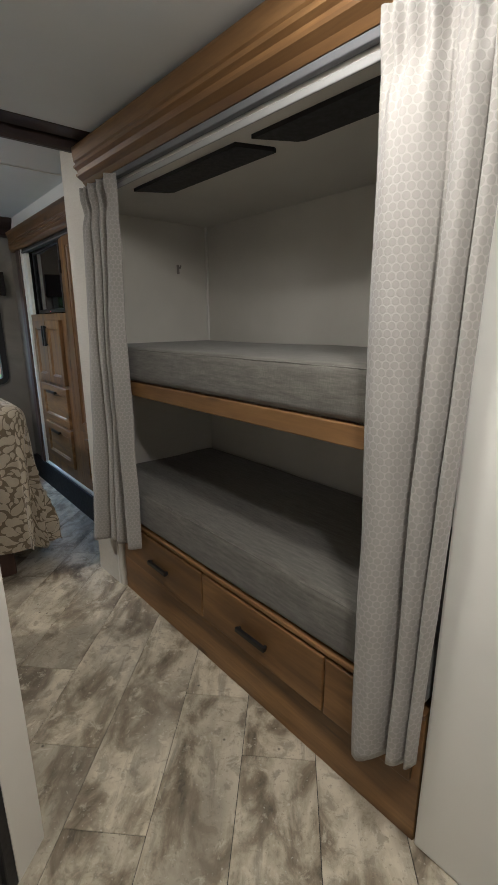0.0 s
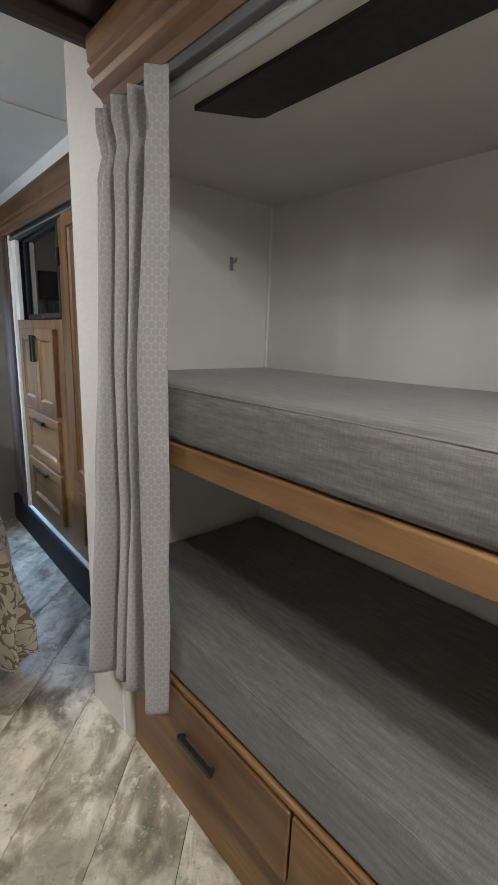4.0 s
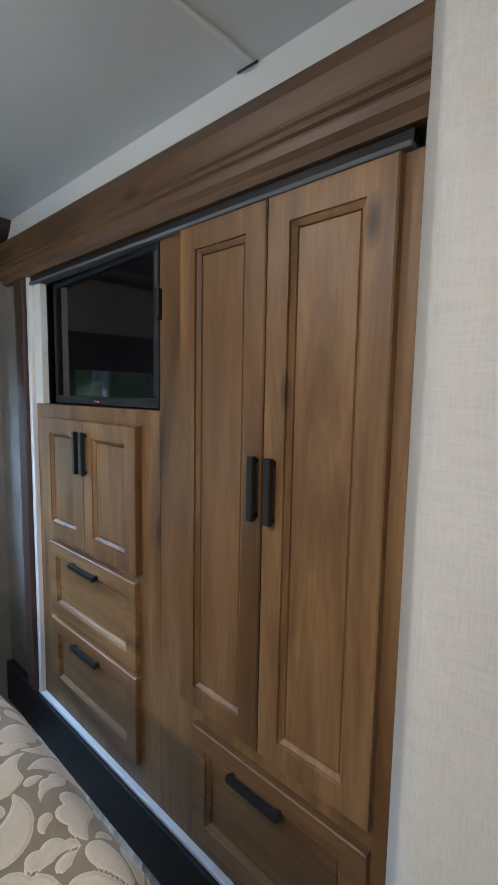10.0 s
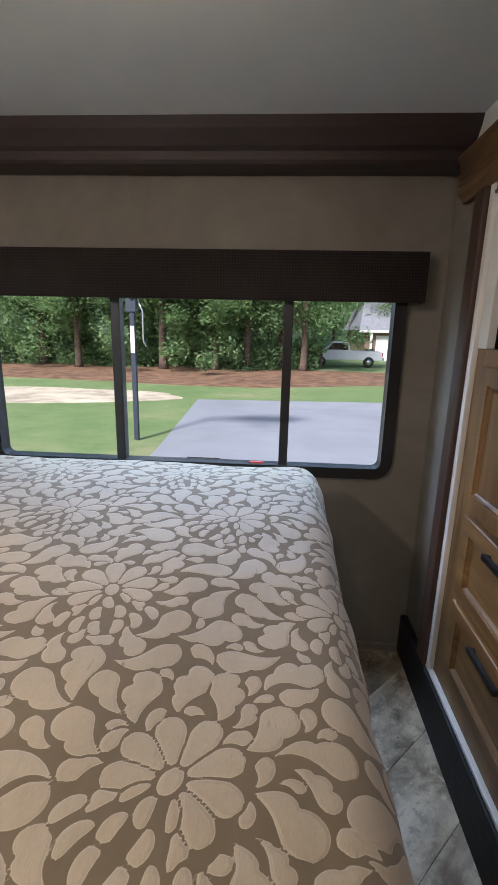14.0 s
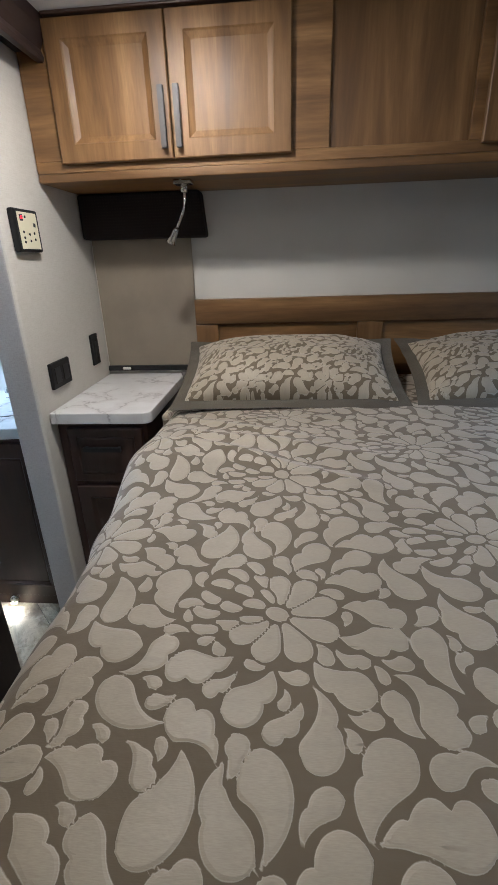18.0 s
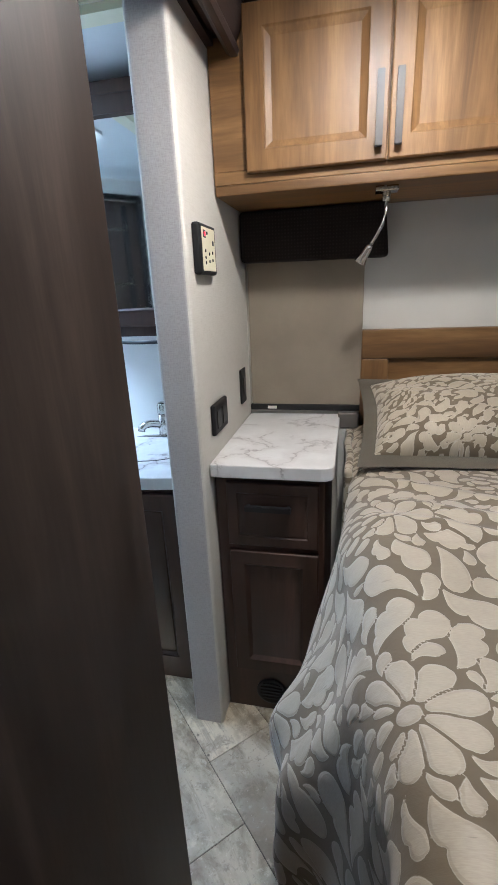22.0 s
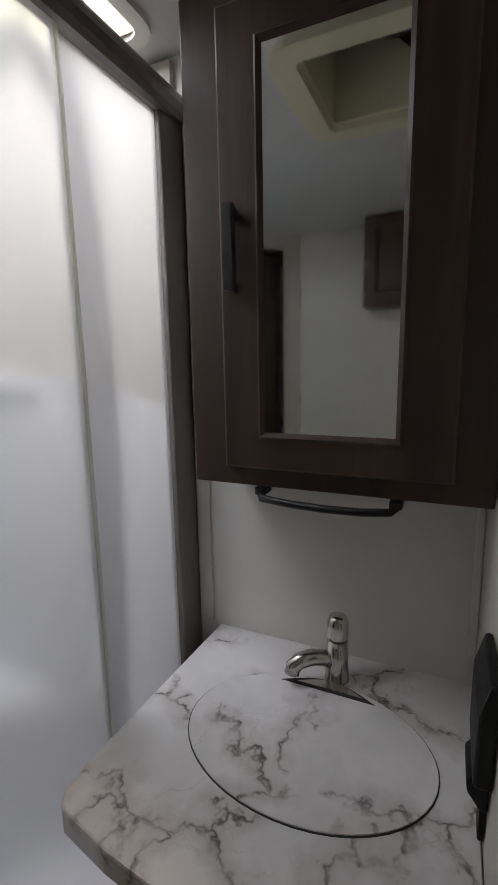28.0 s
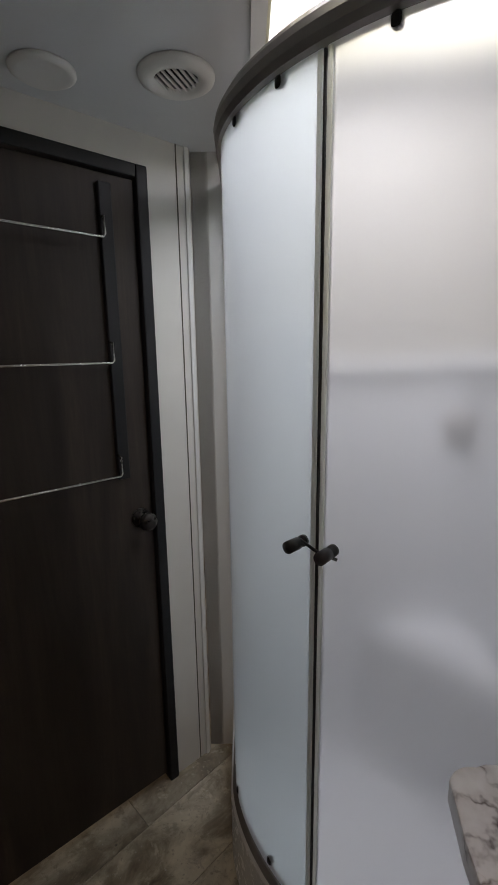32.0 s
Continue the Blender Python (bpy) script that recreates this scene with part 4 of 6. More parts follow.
# ---- cabinet work ----
def raised_door(parent, name, face, a0, a1, z0, z1, depth, mat_v, stile=0.055, out=-1, axis="x", recess=0.011, ogee=0.012, label="", groove=True):
    """A framed cabinet front. face: place of its front along the axis; a: across; out: the way it looks. Frame pieces, bevelled inner moulding and a set-back panel in one mesh."""
    bm = bmesh.new()
    back = face - out * depth
    def q(n, a, z):
        return (n, a, z) if axis == "x" else (a, n, z)
    def ring(n, i):
        return [bm.verts.new(q(n, a0 + i, z0 + i)), bm.verts.new(q(n, a1 - i, z0 + i)), bm.verts.new(q(n, a1 - i, z1 - i)), bm.verts.new(q(n, a0 + i, z1 - i))]
    f = face
    rings = [ring(back, 0), ring(f - out * 0.003, 0), ring(f, 0.003), ring(f, stile), ring(f - out * 0.005, stile + 0.001), ring(f - out * 0.004, stile + 0.004), ring(f - out * recess, stile + ogee), ring(f - out * (recess + 0.004), stile + ogee + 0.001), ring(f - out * recess, stile + ogee + 0.004)]
    if not groove:
        rings = rings[:4] + [ring(f - out * 0.004, stile + 0.004), ring(f - out * recess, stile + ogee)]
    for r, s in zip(rings, rings[1:]):
        for i in range(4):
            bm.faces.new((r[i], r[(i + 1) % 4], s[(i + 1) % 4], s[i]))
    bm.faces.new(rings[-1])
    bm.faces.new(rings[0][::-1])
    bmesh.ops.delete(bm, geom=[v for v in bm.verts if not v.link_faces], context="VERTS")
    bmesh.ops.recalc_face_normals(bm, faces=bm.faces[:])
    return part(name, bm, mat_v, parent, label)


# wardrobe built into the slide-out
wr = thing("wardrobe", (1.06, 3.1, 0.2), "oak laminate wardrobe with tall doors, drawers and a television niche", "wardrobe")
XF = 1.052
bm = bm_box(XF, XF + 0.018, 2.374, 3.056, 0.20, 1.80, 0.002)
bm_box(XF, XF + 0.018, 3.056, 3.83, 0.20, 1.365, 0.002, bm=bm)
part("face_frame", bm, M["oak"], wr)
bm = bm_box(XF + 0.018, 1.45, 3.045, 3.056, 1.365, 1.80)
bm_box(XF + 0.018, 1.45, 3.80, 3.812, 1.365, 1.80, bm=bm)
bm_box(1.30, 1.31, 3.056, 3.80, 1.365, 1.80, bm=bm)
bm_box(XF + 0.018, 1.30, 3.056, 3.80, 1.355, 1.365, bm=bm)
part("niche_lining", bm, M["black_plastic"], wr, "dark lining of the television niche")
part("niche_side", bm_box(XF - 0.004, XF + 0.02, 3.765, 3.83, 1.366, 1.80, 0.002), M["white"], wr, "white side of the niche")
XD = 1.031
d1 = raised_door(wr, "door", XD, 2.679, 2.949, 0.615, 1.796, 0.02, M["oak"])
d2 = raised_door(wr, "door", XD, 2.406, 2.676, 0.615, 1.796, 0.02, M["oak"])
bar_handle(d1, (XD, 2.694, 1.146), (XD, 2.694, 1.284), (-1, 0, 0))
bar_handle(d2, (XD, 2.647, 1.146), (XD, 2.647, 1.284), (-1, 0, 0))
s1 = raised_door(wr, "small_door", XD - 0.004, 3.436, 3.728, 0.888, 1.318, 0.024, M["oak"], 0.052)
s2 = raised_door(wr, "small_door", XD - 0.004, 3.142, 3.433, 0.888, 1.318, 0.024, M["oak"], 0.052)
bar_handle(s1, (XD - 0.004, 3.457, 1.146), (XD - 0.004, 3.457, 1.284), (-1, 0, 0))
bar_handle(s2, (XD - 0.004, 3.413, 1.146), (XD - 0.004, 3.413, 1.284), (-1, 0, 0))
for z0, z1 in ((0.585, 0.862), (0.29, 0.567)):
    dr = raised_door(wr, "drawer", XD + 0.002, 3.155, 3.715, z0, z1, 0.02, M["oak_h"], 0.05)
    bar_handle(dr, (XD + 0.002, 3.36, z1 - 0.045), (XD + 0.002, 3.53, z1 - 0.045), (-1, 0, 0))
dr = raised_door(wr, "drawer", XD + 0.002, 2.406, 2.90, 0.255, 0.565, 0.02, M["oak_h"], 0.05)
bar_handle(dr, (XD + 0.002, 2.60, 0.515), (XD + 0.002, 2.755, 0.515), (-1, 0, 0))

# television on its swing bracket, turned a little towards the bed
tv = thing("television", (1.08, 3.40, 1.365), "black flat television set into the wardrobe niche", "television")
TVM = Matrix.Translation((1.075, 3.405, 1.585)) @ Matrix.Rotation(radians(-3), 4, "Z")
def tv_box(*a):
    b = bm_box(*a)
    b.transform(TVM)
    return b
part("case", tv_box(0.012, 0.05, -0.330, 0.335, -0.205, 0.205, 0.008), M["black_plastic"], tv)
bz = tv_box(-0.006, 0.013, -0.345, 0.345, -0.215, -0.188, 0.004)
for a in ((-0.345, 0.345, 0.198, 0.215), (-0.345, -0.330, -0.2, 0.21), (0.330, 0.345, -0.2, 0.21)):
    add_bm(bz, tv_box(-0.006, 0.013, a[0], a[1], a[2], a[3], 0.004))
part("bezel", bz, M["black_plastic"], tv)
part("screen", tv_box(0.004, 0.012, -0.331, 0.331, -0.189, 0.199), M["screen"], tv, "dark glossy screen")
part("standby_light", tv_box(-0.008, -0.005, -0.005, 0.003, -0.206, -0.202), M["digits"], tv, "small red standby light")
part("logo", tv_box(-0.0075, -0.005, 0.008, 0.03, -0.206, -0.201), M["chrome"], tv)
part("bracket", bm_box(1.05, 1.075, 3.068, 3.085, 1.40, 1.78, 0.004), M["black"], tv)
part("latch", bm_box(1.038, 1.062, 3.046, 3.062, 1.60, 1.68, 0.005), M["black_plastic"], tv)

# ---- bed ----
BT = 0.93
bed = thing("bed", (-0.4, 3.12, 0), "queen bed on a wooden platform under a damask cover", "bed")
part("platform", bm_box(-1.49, 0.46, 2.47, 3.84, 0.0, 0.50, 0.01), M["walnut"], bed)
part("mattress", bm_box(-1.48, 0.50, 2.45, 3.88, 0.50, BT - 0.03, 0.05, 3), M["mattress"], bed)


def bed_cover():
    """Cloth over the mattress: flat on top with slack, rounded at the edges, hanging in folds at the foot and the near side."""
    t = thing("bed_cover", (-0.4, 3.12, BT), "beige and brown damask comforter draped over the bed", "comforter")
    x0, x1, y0, y1 = -1.36, 0.515, 2.40, 3.90
    us = [x0 - 0.10 + i * 0.022 for i in range(int((x1 - x0 + 0.90) / 0.022))]
    vs = [y0 - 0.74 + j * 0.022 for j in range(int((y1 - y0 + 0.74 + 0.34) / 0.022))]
    R = 0.085
    grid = {}
    for i, a in enumerate(us):
        for j, b in enumerate(vs):
            y0 = 2.465 - 0.055 / (1 + math.exp((a + 0.50) / 0.06))
            ca, cb = min(a, x1), min(max(b, y0), y1)
            dx, dy = a - ca, b - cb
            d = math.hypot(dx, dy)
            n = noise.noise(Vector((a * 2.2, b * 2.2, 0.5)))
            n2 = noise.noise(Vector((a * 6, b * 6, 4.5)))
            soft = min(1, (cb - y0) / 0.3, (y1 - cb) / 0.3, (x1 - ca) / 0.3)
            top = BT + 0.012 * n + 0.004 * n2 + 0.018 * max(0.0, min(1.0, (cb - 3.0) / 0.9)) - 0.014 * (1 - soft) ** 2
            # rolled fold by the near side towards the pillows
            top += 0.035 * math.exp(-((a + 0.62) / 0.16) ** 2) * math.exp(-((b - 2.42) / 0.22) ** 2)
            # rumpled ridges where the cloth was pulled up towards the pillows
            lie = min(1.0, max(0.0, (b - 2.36) / 0.12)) * min(1.0, max(0.0, (3.05 - b) / 0.35))
            for off, slope, high, wide in ((0.60, 0.42, 0.020, 0.030), (0.72, 0.30, 0.015, 0.035), (0.84, 0.55, 0.011, 0.028)):
                top += high * lie * math.exp(-((a + off - slope * (b - 2.6) + 0.02 * n2) / wide) ** 2)
            top += 0.004 * noise.noise(Vector((a * 13, b * 9, 7.5))) * (1 if a < -0.3 else 0.5)
            if d < 1e-9:
                p = Vector((ca, cb, top))
            else:
                ux, uy = dx / d, dy / d
                side = "near" if uy < -0.5 else ("far" if uy > 0.5 else "foot")
                limit = 0.80
                dd = min(d, limit)
                if dd < R * math.pi / 2:
                    o, dn = R * math.sin(dd / R), R * (1 - math.cos(dd / R))
                else:
                    ex = dd - R * math.pi / 2
                    o, dn = R + (0.03 if side == "near" else 0.09) * ex, R + ex * 0.985
                along = a if abs(uy) > abs(ux) else b
                ph = along * 15 + 2.3 * noise.noise(Vector((along * 2.0, 1.7, 0)))
                w = min(1, dn / 0.45)
                o += (0.030 * math.sin(ph) + 0.014 * math.sin(ph * 2.3 + 1)) * w + 0.02 * w * n2
                if side == "near":
                    o += 0.165 * math.exp(-((a + 0.47) / 0.17) ** 2) * math.exp(-((dn - 0.36) / (0.17 if dn < 0.36 else 0.42)) ** 2) + 0.02 * math.exp(-((a + 0.36) / 0.15) ** 2) * math.exp(-((dn - 0.16) / 0.14) ** 2)
                z = max(top - dn, 0.10 + 0.02 * math.sin(ph * 0.7) + 0.004 * n2)
                px, py = ca + ux * o, cb + uy * o
                if side == "far":
                    py = min(py, 4.15)
                if side == "near" and a < -0.95:
                    py = max(py, 2.335)
                p = Vector((px, py, z))
            grid[i, j] = (p, (a, b))
    nu, nv, fine = len(us), len(vs), 6
    pts, flat = np.empty((nu, nv, 3)), np.empty((nu, nv, 2))
    for (i, j), (p, w) in grid.items():
        pts[i, j], flat[i, j] = p, w

    def between(n):
        """Weights that round off a row of n points, each gap cut in fine steps."""
        out = np.zeros(((n - 1) * fine + 1, n))
        for r in range(len(out)):
            i, f = min(r // fine, n - 2), r / fine - min(r // fine, n - 2)
            for q, w in ((-1, -0.5 * f + f * f - 0.5 * f ** 3), (0, 1 - 2.5 * f * f + 1.5 * f ** 3), (1, 0.5 * f + 2 * f * f - 1.5 * f ** 3), (2, -0.5 * f * f + 0.5 * f ** 3)):
                out[r, min(max(i + q, 0), n - 1)] += w
        return out

    wu, wv = between(nu), between(nv)
    pts, flat = (np.einsum("ai,bj,ijc->abc", wu, wv, g, optimize=True) for g in (pts, flat))
    nu, nv = pts.shape[:2]
    pts = pts.reshape(-1, 3) - np.array(t.location)
    i, j = np.meshgrid(np.arange(nu - 1), np.arange(nv - 1), indexing="ij")
    quads = np.stack([i * nv + j, (i + 1) * nv + j, (i + 1) * nv + j + 1, i * nv + j + 1], -1)
    rim = (j < 9) | (i >= nu - 10)
    for name, faces in (("cloth", quads[~rim]), ("hem", quads[rim])):
        used, idx = np.unique(faces, return_inverse=True)
        idx = idx.reshape(-1, 4)
        me = bpy.data.meshes.new(name)
        me.from_pydata(pts[used].tolist(), [], idx.tolist())
        me.polygons.foreach_set("use_smooth", [True] * len(idx))
        me.uv_layers.new(name="UVMap").data.foreach_set("uv", flat.reshape(-1, 2)[used][idx.ravel()].astype(np.float32).ravel())
        me.materials.append(M["damask"])
        ob = new(name, me)
        ob.parent = t
        weave_figure(ob)
        if name == "hem":
            m = ob.modifiers.new("thick", "SOLIDIFY")
            m.thickness, m.offset = 0.006, -1
    return t


bed_cover()
sheet = thing("bed_skirt_fold", (-1.2, 2.33, 0.55), "damask bed skirt hanging beside the nightstand", "bedding")
bm = bm_box(-1.44, -1.02, 2.322, 2.345, 0.42, 0.905, 0.010, 3)
bmesh.ops.subdivide_edges(bm, edges=[e for e in bm.edges if e.calc_length() > 0.2], cuts=40, use_grid_fill=True)
for v in bm.verts:
    v.co.y += 0.012 * noise.noise(Vector((v.co.x * 9, 1.0, v.co.z * 5)))
lay = bm.loops.layers.uv.new("UVMap")
for f in bm.faces:
    for lp in f.loops:
        lp[lay].uv = (lp.vert.co.x + 0.3, lp.vert.co.z)
weave_figure(part("cloth", bm, M["damask"], sheet, smooth=True), 0.6)


def pillow(y0, y1, seed, label):
    t = thing("pillow", (-1.25, (y0 + y1) / 2, 0.95), label, "pillow", "bed pillows")
    cy, hw, hh = (y0 + y1) / 2, (y1 - y0) / 2, 0.235
    # local: x across, y up the pillow, z out of its face
    m = Matrix.Translation((-1.222, cy, 1.006)) @ Matrix(((0, -0.945, 0.327, 0), (1, 0, 0, 0), (0, 0.327, 0.945, 0), (0, 0, 0, 1)))
    def sheetmesh(sx, sy, thick, top):
        bm = bmesh.new()
        lay = bm.loops.layers.uv.new("UVMap")
        n = 96 if top > 0 and thick > 0.05 else 30
        g = []
        for j in range(n + 1):
            row = []
            for i in range(n + 1):
                u, v = -1 + 2 * i / n, -1 + 2 * j / n
                pin = 1 - 0.05 * (1 - u * u) * abs(v) ** 3
                pinx = 1 - 0.05 * (1 - v * v) * abs(u) ** 3
                h = thick * max(0.0, (1 - abs(u) ** 2.6) * (1 - abs(v) ** 2.6)) ** 0.55
                w = noise.noise(Vector((u * 2.2, v * 2.2, seed)))
                h += 0.010 * w * (1 - abs(u) ** 6) * (1 - abs(v) ** 6)
                row.append((bm.verts.new((u * sx * pinx, v * sy * pin, top * h + 0.004 * noise.noise(Vector((u * 5, v * 5, seed + 3))))), (u * sx + seed, v * sy)))
            g.append(row)
        for j in range(n):
            for i in range(n):
                q = [g[j][i], g[j][i + 1], g[j + 1][i + 1], g[j + 1][i]]
                f = bm.faces.new([k[0] for k in q])
                for lp, k in zip(f.loops, q):
                    lp[lay].uv = k[1]
        if top < 0:
            bmesh.ops.reverse_faces(bm, faces=bm.faces[:])
        bm.transform(m)
        return bm
    weave_figure(part("front", sheetmesh(hw - 0.042, hh - 0.045, 0.105, 1), M["damask"], t, smooth=True), 0.62)
    part("back", sheetmesh(hw - 0.02, hh - 0.02, 0.06, -1), M["taupe"], t, "plain taupe back", smooth=True)
    fl = sheetmesh(hw, hh, 0.006, 1)
    add_bm(fl, sheetmesh(hw, hh, 0.006, -1))
    part("flange", fl, M["taupe"], t, "plain taupe border", smooth=True)
    return t


pillow(2.355, 3.165, 1, "damask pillow with a taupe border leaning on the headboard")
pillow(3.175, 3.99, 2, "damask pillow with a taupe border beside the window")

hb = thing("headboard", (-1.53, 3.1, 0.6), "oak headboard with two sunk panels against the wall", "headboard")
HX = -1.512
part("top_rail", bm_box(-1.549, HX, 2.367, 3.834, 1.142, 1.243, 0.003), M["oak_h"], hb)
for a, b in ((2.367, 2.462), (3.042, 3.145), (3.74, 3.834)):
    part("stile", bm_box(-1.549, HX, a, b, 0.6, 1.141, 0.003), M["oak"], hb)
part("panel", bm_box(-1.549, -1.528, 2.463, 3.041, 0.6, 1.141), M["oak_h"], hb)
part("panel", bm_box(-1.549, -1.528, 3.146, 3.739, 0.6, 1.141), M["oak_h"], hb)

# overhead cabinets above the bed
oc = thing("overhead_cabinet", (-1.35, 3.0, 1.64), "oak overhead cabinet across the bed head with paired doors", "cabinet")
UX = -1.2
bm = bm_box(XW + 0.002, UX, 1.948, 4.19, 1.642, 1.668, 0.004)
bm_box(XW + 0.002, UX - 0.02, 1.948, 4.19, 1.668, CEIL - 0.001, 0.0, bm=bm)
part("body", bm, M["oak_h"], oc)
bm = bm_box(UX - 0.02, UX, 1.948, 4.19, 1.668, 1.700, 0.002)
for a, b in ((1.948, 2.05), (2.755, 2.88), (3.29, 3.335), (4.03, 4.19)):
    bm_box(UX - 0.02, UX, a, b, 1.70, CEIL - 0.001, 0.002, bm=bm)
part("face_frame", bm, M["oak_h"], oc)
part("centre_panel", bm_box(UX - 0.019, UX - 0.012, 2.88, 3.29, 1.70, 2.06, 0.001), M["oak"], oc)
DX = UX + 0.019
for a, b, h in ((2.044, 2.403, 2.382), (2.407, 2.767, 2.428), (3.322, 3.672, 3.650), (3.676, 4.028, 3.697)):
    d = raised_door(oc, "door", DX, a, b, 1.690, 2.052, 0.018, M["oak"], 0.050, out=1, ogee=0.020, groove=False)
    bar_handle(d, (DX, h, 1.715), (DX, h, 1.873), (1, 0, 0), mat="handle_grey")
part("cove", bm_box(UX - 0.001, UX + 0.03, 2.05, 4.06, 2.056, CEIL - 0.001, 0.004), M["walnut_y"], oc)


def reading_lamp(y, lean):
    t = thing("reading_lamp", (-1.26, y, 1.64), "chrome gooseneck reading lamp under the overhead cabinet", "lamp", "reading lamps")
    part("bracket", bm_box(-1.285, -1.235, y - 0.03, y + 0.03, 1.628, 1.6415, 0.003), M["chrome"], t)
    part("socket", bm_turn([(0.0, 0), (0.011, 0), (0.011, 0.022), (0.0, 0.022)], Matrix.Translation((-1.26, y, 1.606)), 16), M["chrome"], t)
    k = [(-1.26, y, 1.61), (-1.255, y, 1.58), (-1.252, y - lean * 0.006, 1.55), (-1.256, y - lean * 0.022, 1.52), (-1.263, y - lean * 0.037, 1.498)]
    part("gooseneck", bm_tube(k, 0.0045, 10), M["chrome"], t)
    tip = Vector((-1.275, y - lean * 0.065, 1.452))
    way = (tip - Vector(k[-1])).normalized().to_track_quat("Z", "Y").to_matrix().to_4x4()
    part("shade", bm_turn([(0.007, 0), (0.010, 0.01), (0.011, 0.03), (0.018, 0.052), (0.016, 0.053), (0.0, 0.045)], Matrix.Translation(k[-1]) @ way, 18), M["chrome"], t)
    return t


reading_lamp(2.412, 1)
reading_lamp(3.99, 0.3)

# blind and its valance by the nightstand
bl = thing("window_blind", (-1.54, 2.16, 0.94), "tan pleated blind drawn down over a small window", "blind")
part("fabric", bm_box(-1.541, -1.533, 1.957, 2.368, 0.968, 1.60, 0.001), M["blind"], bl)
part("bottom_rail", bm_box(-1.548, -1.525, 1.952, 2.372, 0.945, 0.968, 0.004), M["black_plastic"], bl, "dark bottom rail with a small tag")
part("tag", bm_box(-1.5255, -1.5235, 2.02, 2.055, 0.951, 0.962), M["white"], bl, "small white tag")
bv = thing("blind_valance", (-1.52, 2.2, 1.47), "black padded valance above the blind", "valance")
part("board", bm_prism([(1.95, 1.482), (2.44, 1.478), (2.425, 1.64), (1.95, 1.64)], -1.549, -1.465, "x", 0.010), M["valance"], bv)
side = thing("side_panel", (-1.51, 2.33, 0.6), "pale filler panel between nightstand and bed head", "panel")
part("panel", bm_box(-1.548, -1.50, 2.292, 2.366, 0.35, 0.885, 0.003), M["white"], side)
part("cap", bm_box(-1.548, -1.495, 2.290, 2.366, 0.886, 0.944, 0.003), M["bronze"], side)

# nightstand
ns = thing("nightstand", (-1.26, 2.11, 0), "dark walnut nightstand with a drawer and a door", "nightstand")
part("body", bm_box(-1.548, -1.012, 1.948, 2.272, 0.0, 0.888, 0.004), M["walnut"], ns)
nd = raised_door(ns, "drawer", -0.996, 1.985, 2.255, 0.66, 0.865, 0.016, M["walnut"], 0.030, out=1, recess=0.002, groove=False)
bar_handle(nd, (-0.996, 2.043, 0.793), (-0.996, 2.178, 0.793), (1, 0, 0))
raised_door(ns, "door", -0.996, 1.985, 2.255, 0.18, 0.64, 0.016, M["walnut"], 0.045, out=1, groove=False)
vent = part("floor_vent", bm_turn([(0.0, 0), (0.052, 0), (0.052, 0.006), (0.044, 0.007), (0.040, 0.002), (0.0, 0.002)], Matrix.Translation((-1.012, 2.10, 0.085)) @ Matrix.Rotation(radians(90), 4, "Y"), 24), M["black_plastic"], ns, "round black heating vent")
for i in range(-2, 3):
    part("louvre", bm_box(-1.010, -1.004, 2.062, 2.138, 0.083 + i * 0.014, 0.087 + i * 0.014), M["black"], vent)
pts = [(-1.548, 1.948), (-0.975, 1.948), (-0.972, 1.952)] + arc(-1.010, 2.262, 0.035, 0, 90, 6) + [(-1.548, 2.297)]
solid("worktop", bm_prism(pts, 0.889, 0.928, "z", 0.003), M["marble_pale"], "white marble-look laminate top on the nightstand", "worktop", loc=(-1.26, 2.11, 0.889))

# switches on the partition
pn = thing("control_panel", (-1.04, 1.95, 1.49), "black-framed yellow control panel with a red display", "control panel")
part("housing", bm_box(-1.112, -0.975, 1.945, 1.966, 1.434, 1.554, 0.006), M["black_plastic"], pn)
part("face", bm_box(-1.097, -0.990, 1.965, 1.9675, 1.443, 1.545, 0.001), M["cream"], pn, "pale yellow face plate")
part("display", bm_box(-1.018, -1.000, 1.967, 1.9685, 1.520, 1.538, 0.001), M["black"], pn)


def writing(body, size, m, parent, mat, name="lettering"):
    cu = bpy.data.curves.new(name, "FONT")
    cu.body, cu.size, cu.align_x, cu.align_y, cu.extrude = body, size, "CENTER", "CENTER", 0.0002
    tmp = bpy.data.objects.new("tmp", cu)
    me = bpy.data.meshes.new_from_object(tmp)
    bpy.data.objects.remove(tmp)
    ob = new(name, me)
    me.materials.clear()
    me.materials.append(mat)
    ob.parent = parent
    ob.matrix_local = Matrix.Translation(-origin_of(parent)) @ m
    return ob


FACE = Matrix(((-1, 0, 0, 0), (0, 0, 1, 0), (0, 1, 0, 0), (0, 0, 0, 1)))   # reads from the bedroom, looking along -y
writing("61", 0.0155, Matrix.Translation((-1.009, 1.969, 1.529)) @ FACE, pn, M["digits"], "digits")
for x, z in ((-1.03, 1.532), (-1.010, 1.490), (-1.010, 1.474), (-1.010, 1.462), (-1.042, 1.484), (-1.042, 1.466), (-1.070, 1.488), (-1.070, 1.470)):
    part("button", bm_turn([(0.0, 0), (0.0042, 0), (0.0036, 0.0018), (0.0, 0.002)], Matrix.Translation((x, 1.9672, z)) @ Matrix.Rotation(radians(-90), 4, "X"), 12), M["black_plastic"], pn)
part("socket", bm_box(-1.084, -1.072, 1.967, 1.9685, 1.506, 1.517), M["black"], pn)
ou = thing("wall_outlet", (-1.09, 1.95, 1.035), "black double wall outlet", "outlet")
part("plate", bm_box(-1.166, -1.025, 1.945, 1.958, 0.994, 1.085, 0.005), M["black_plastic"], ou)
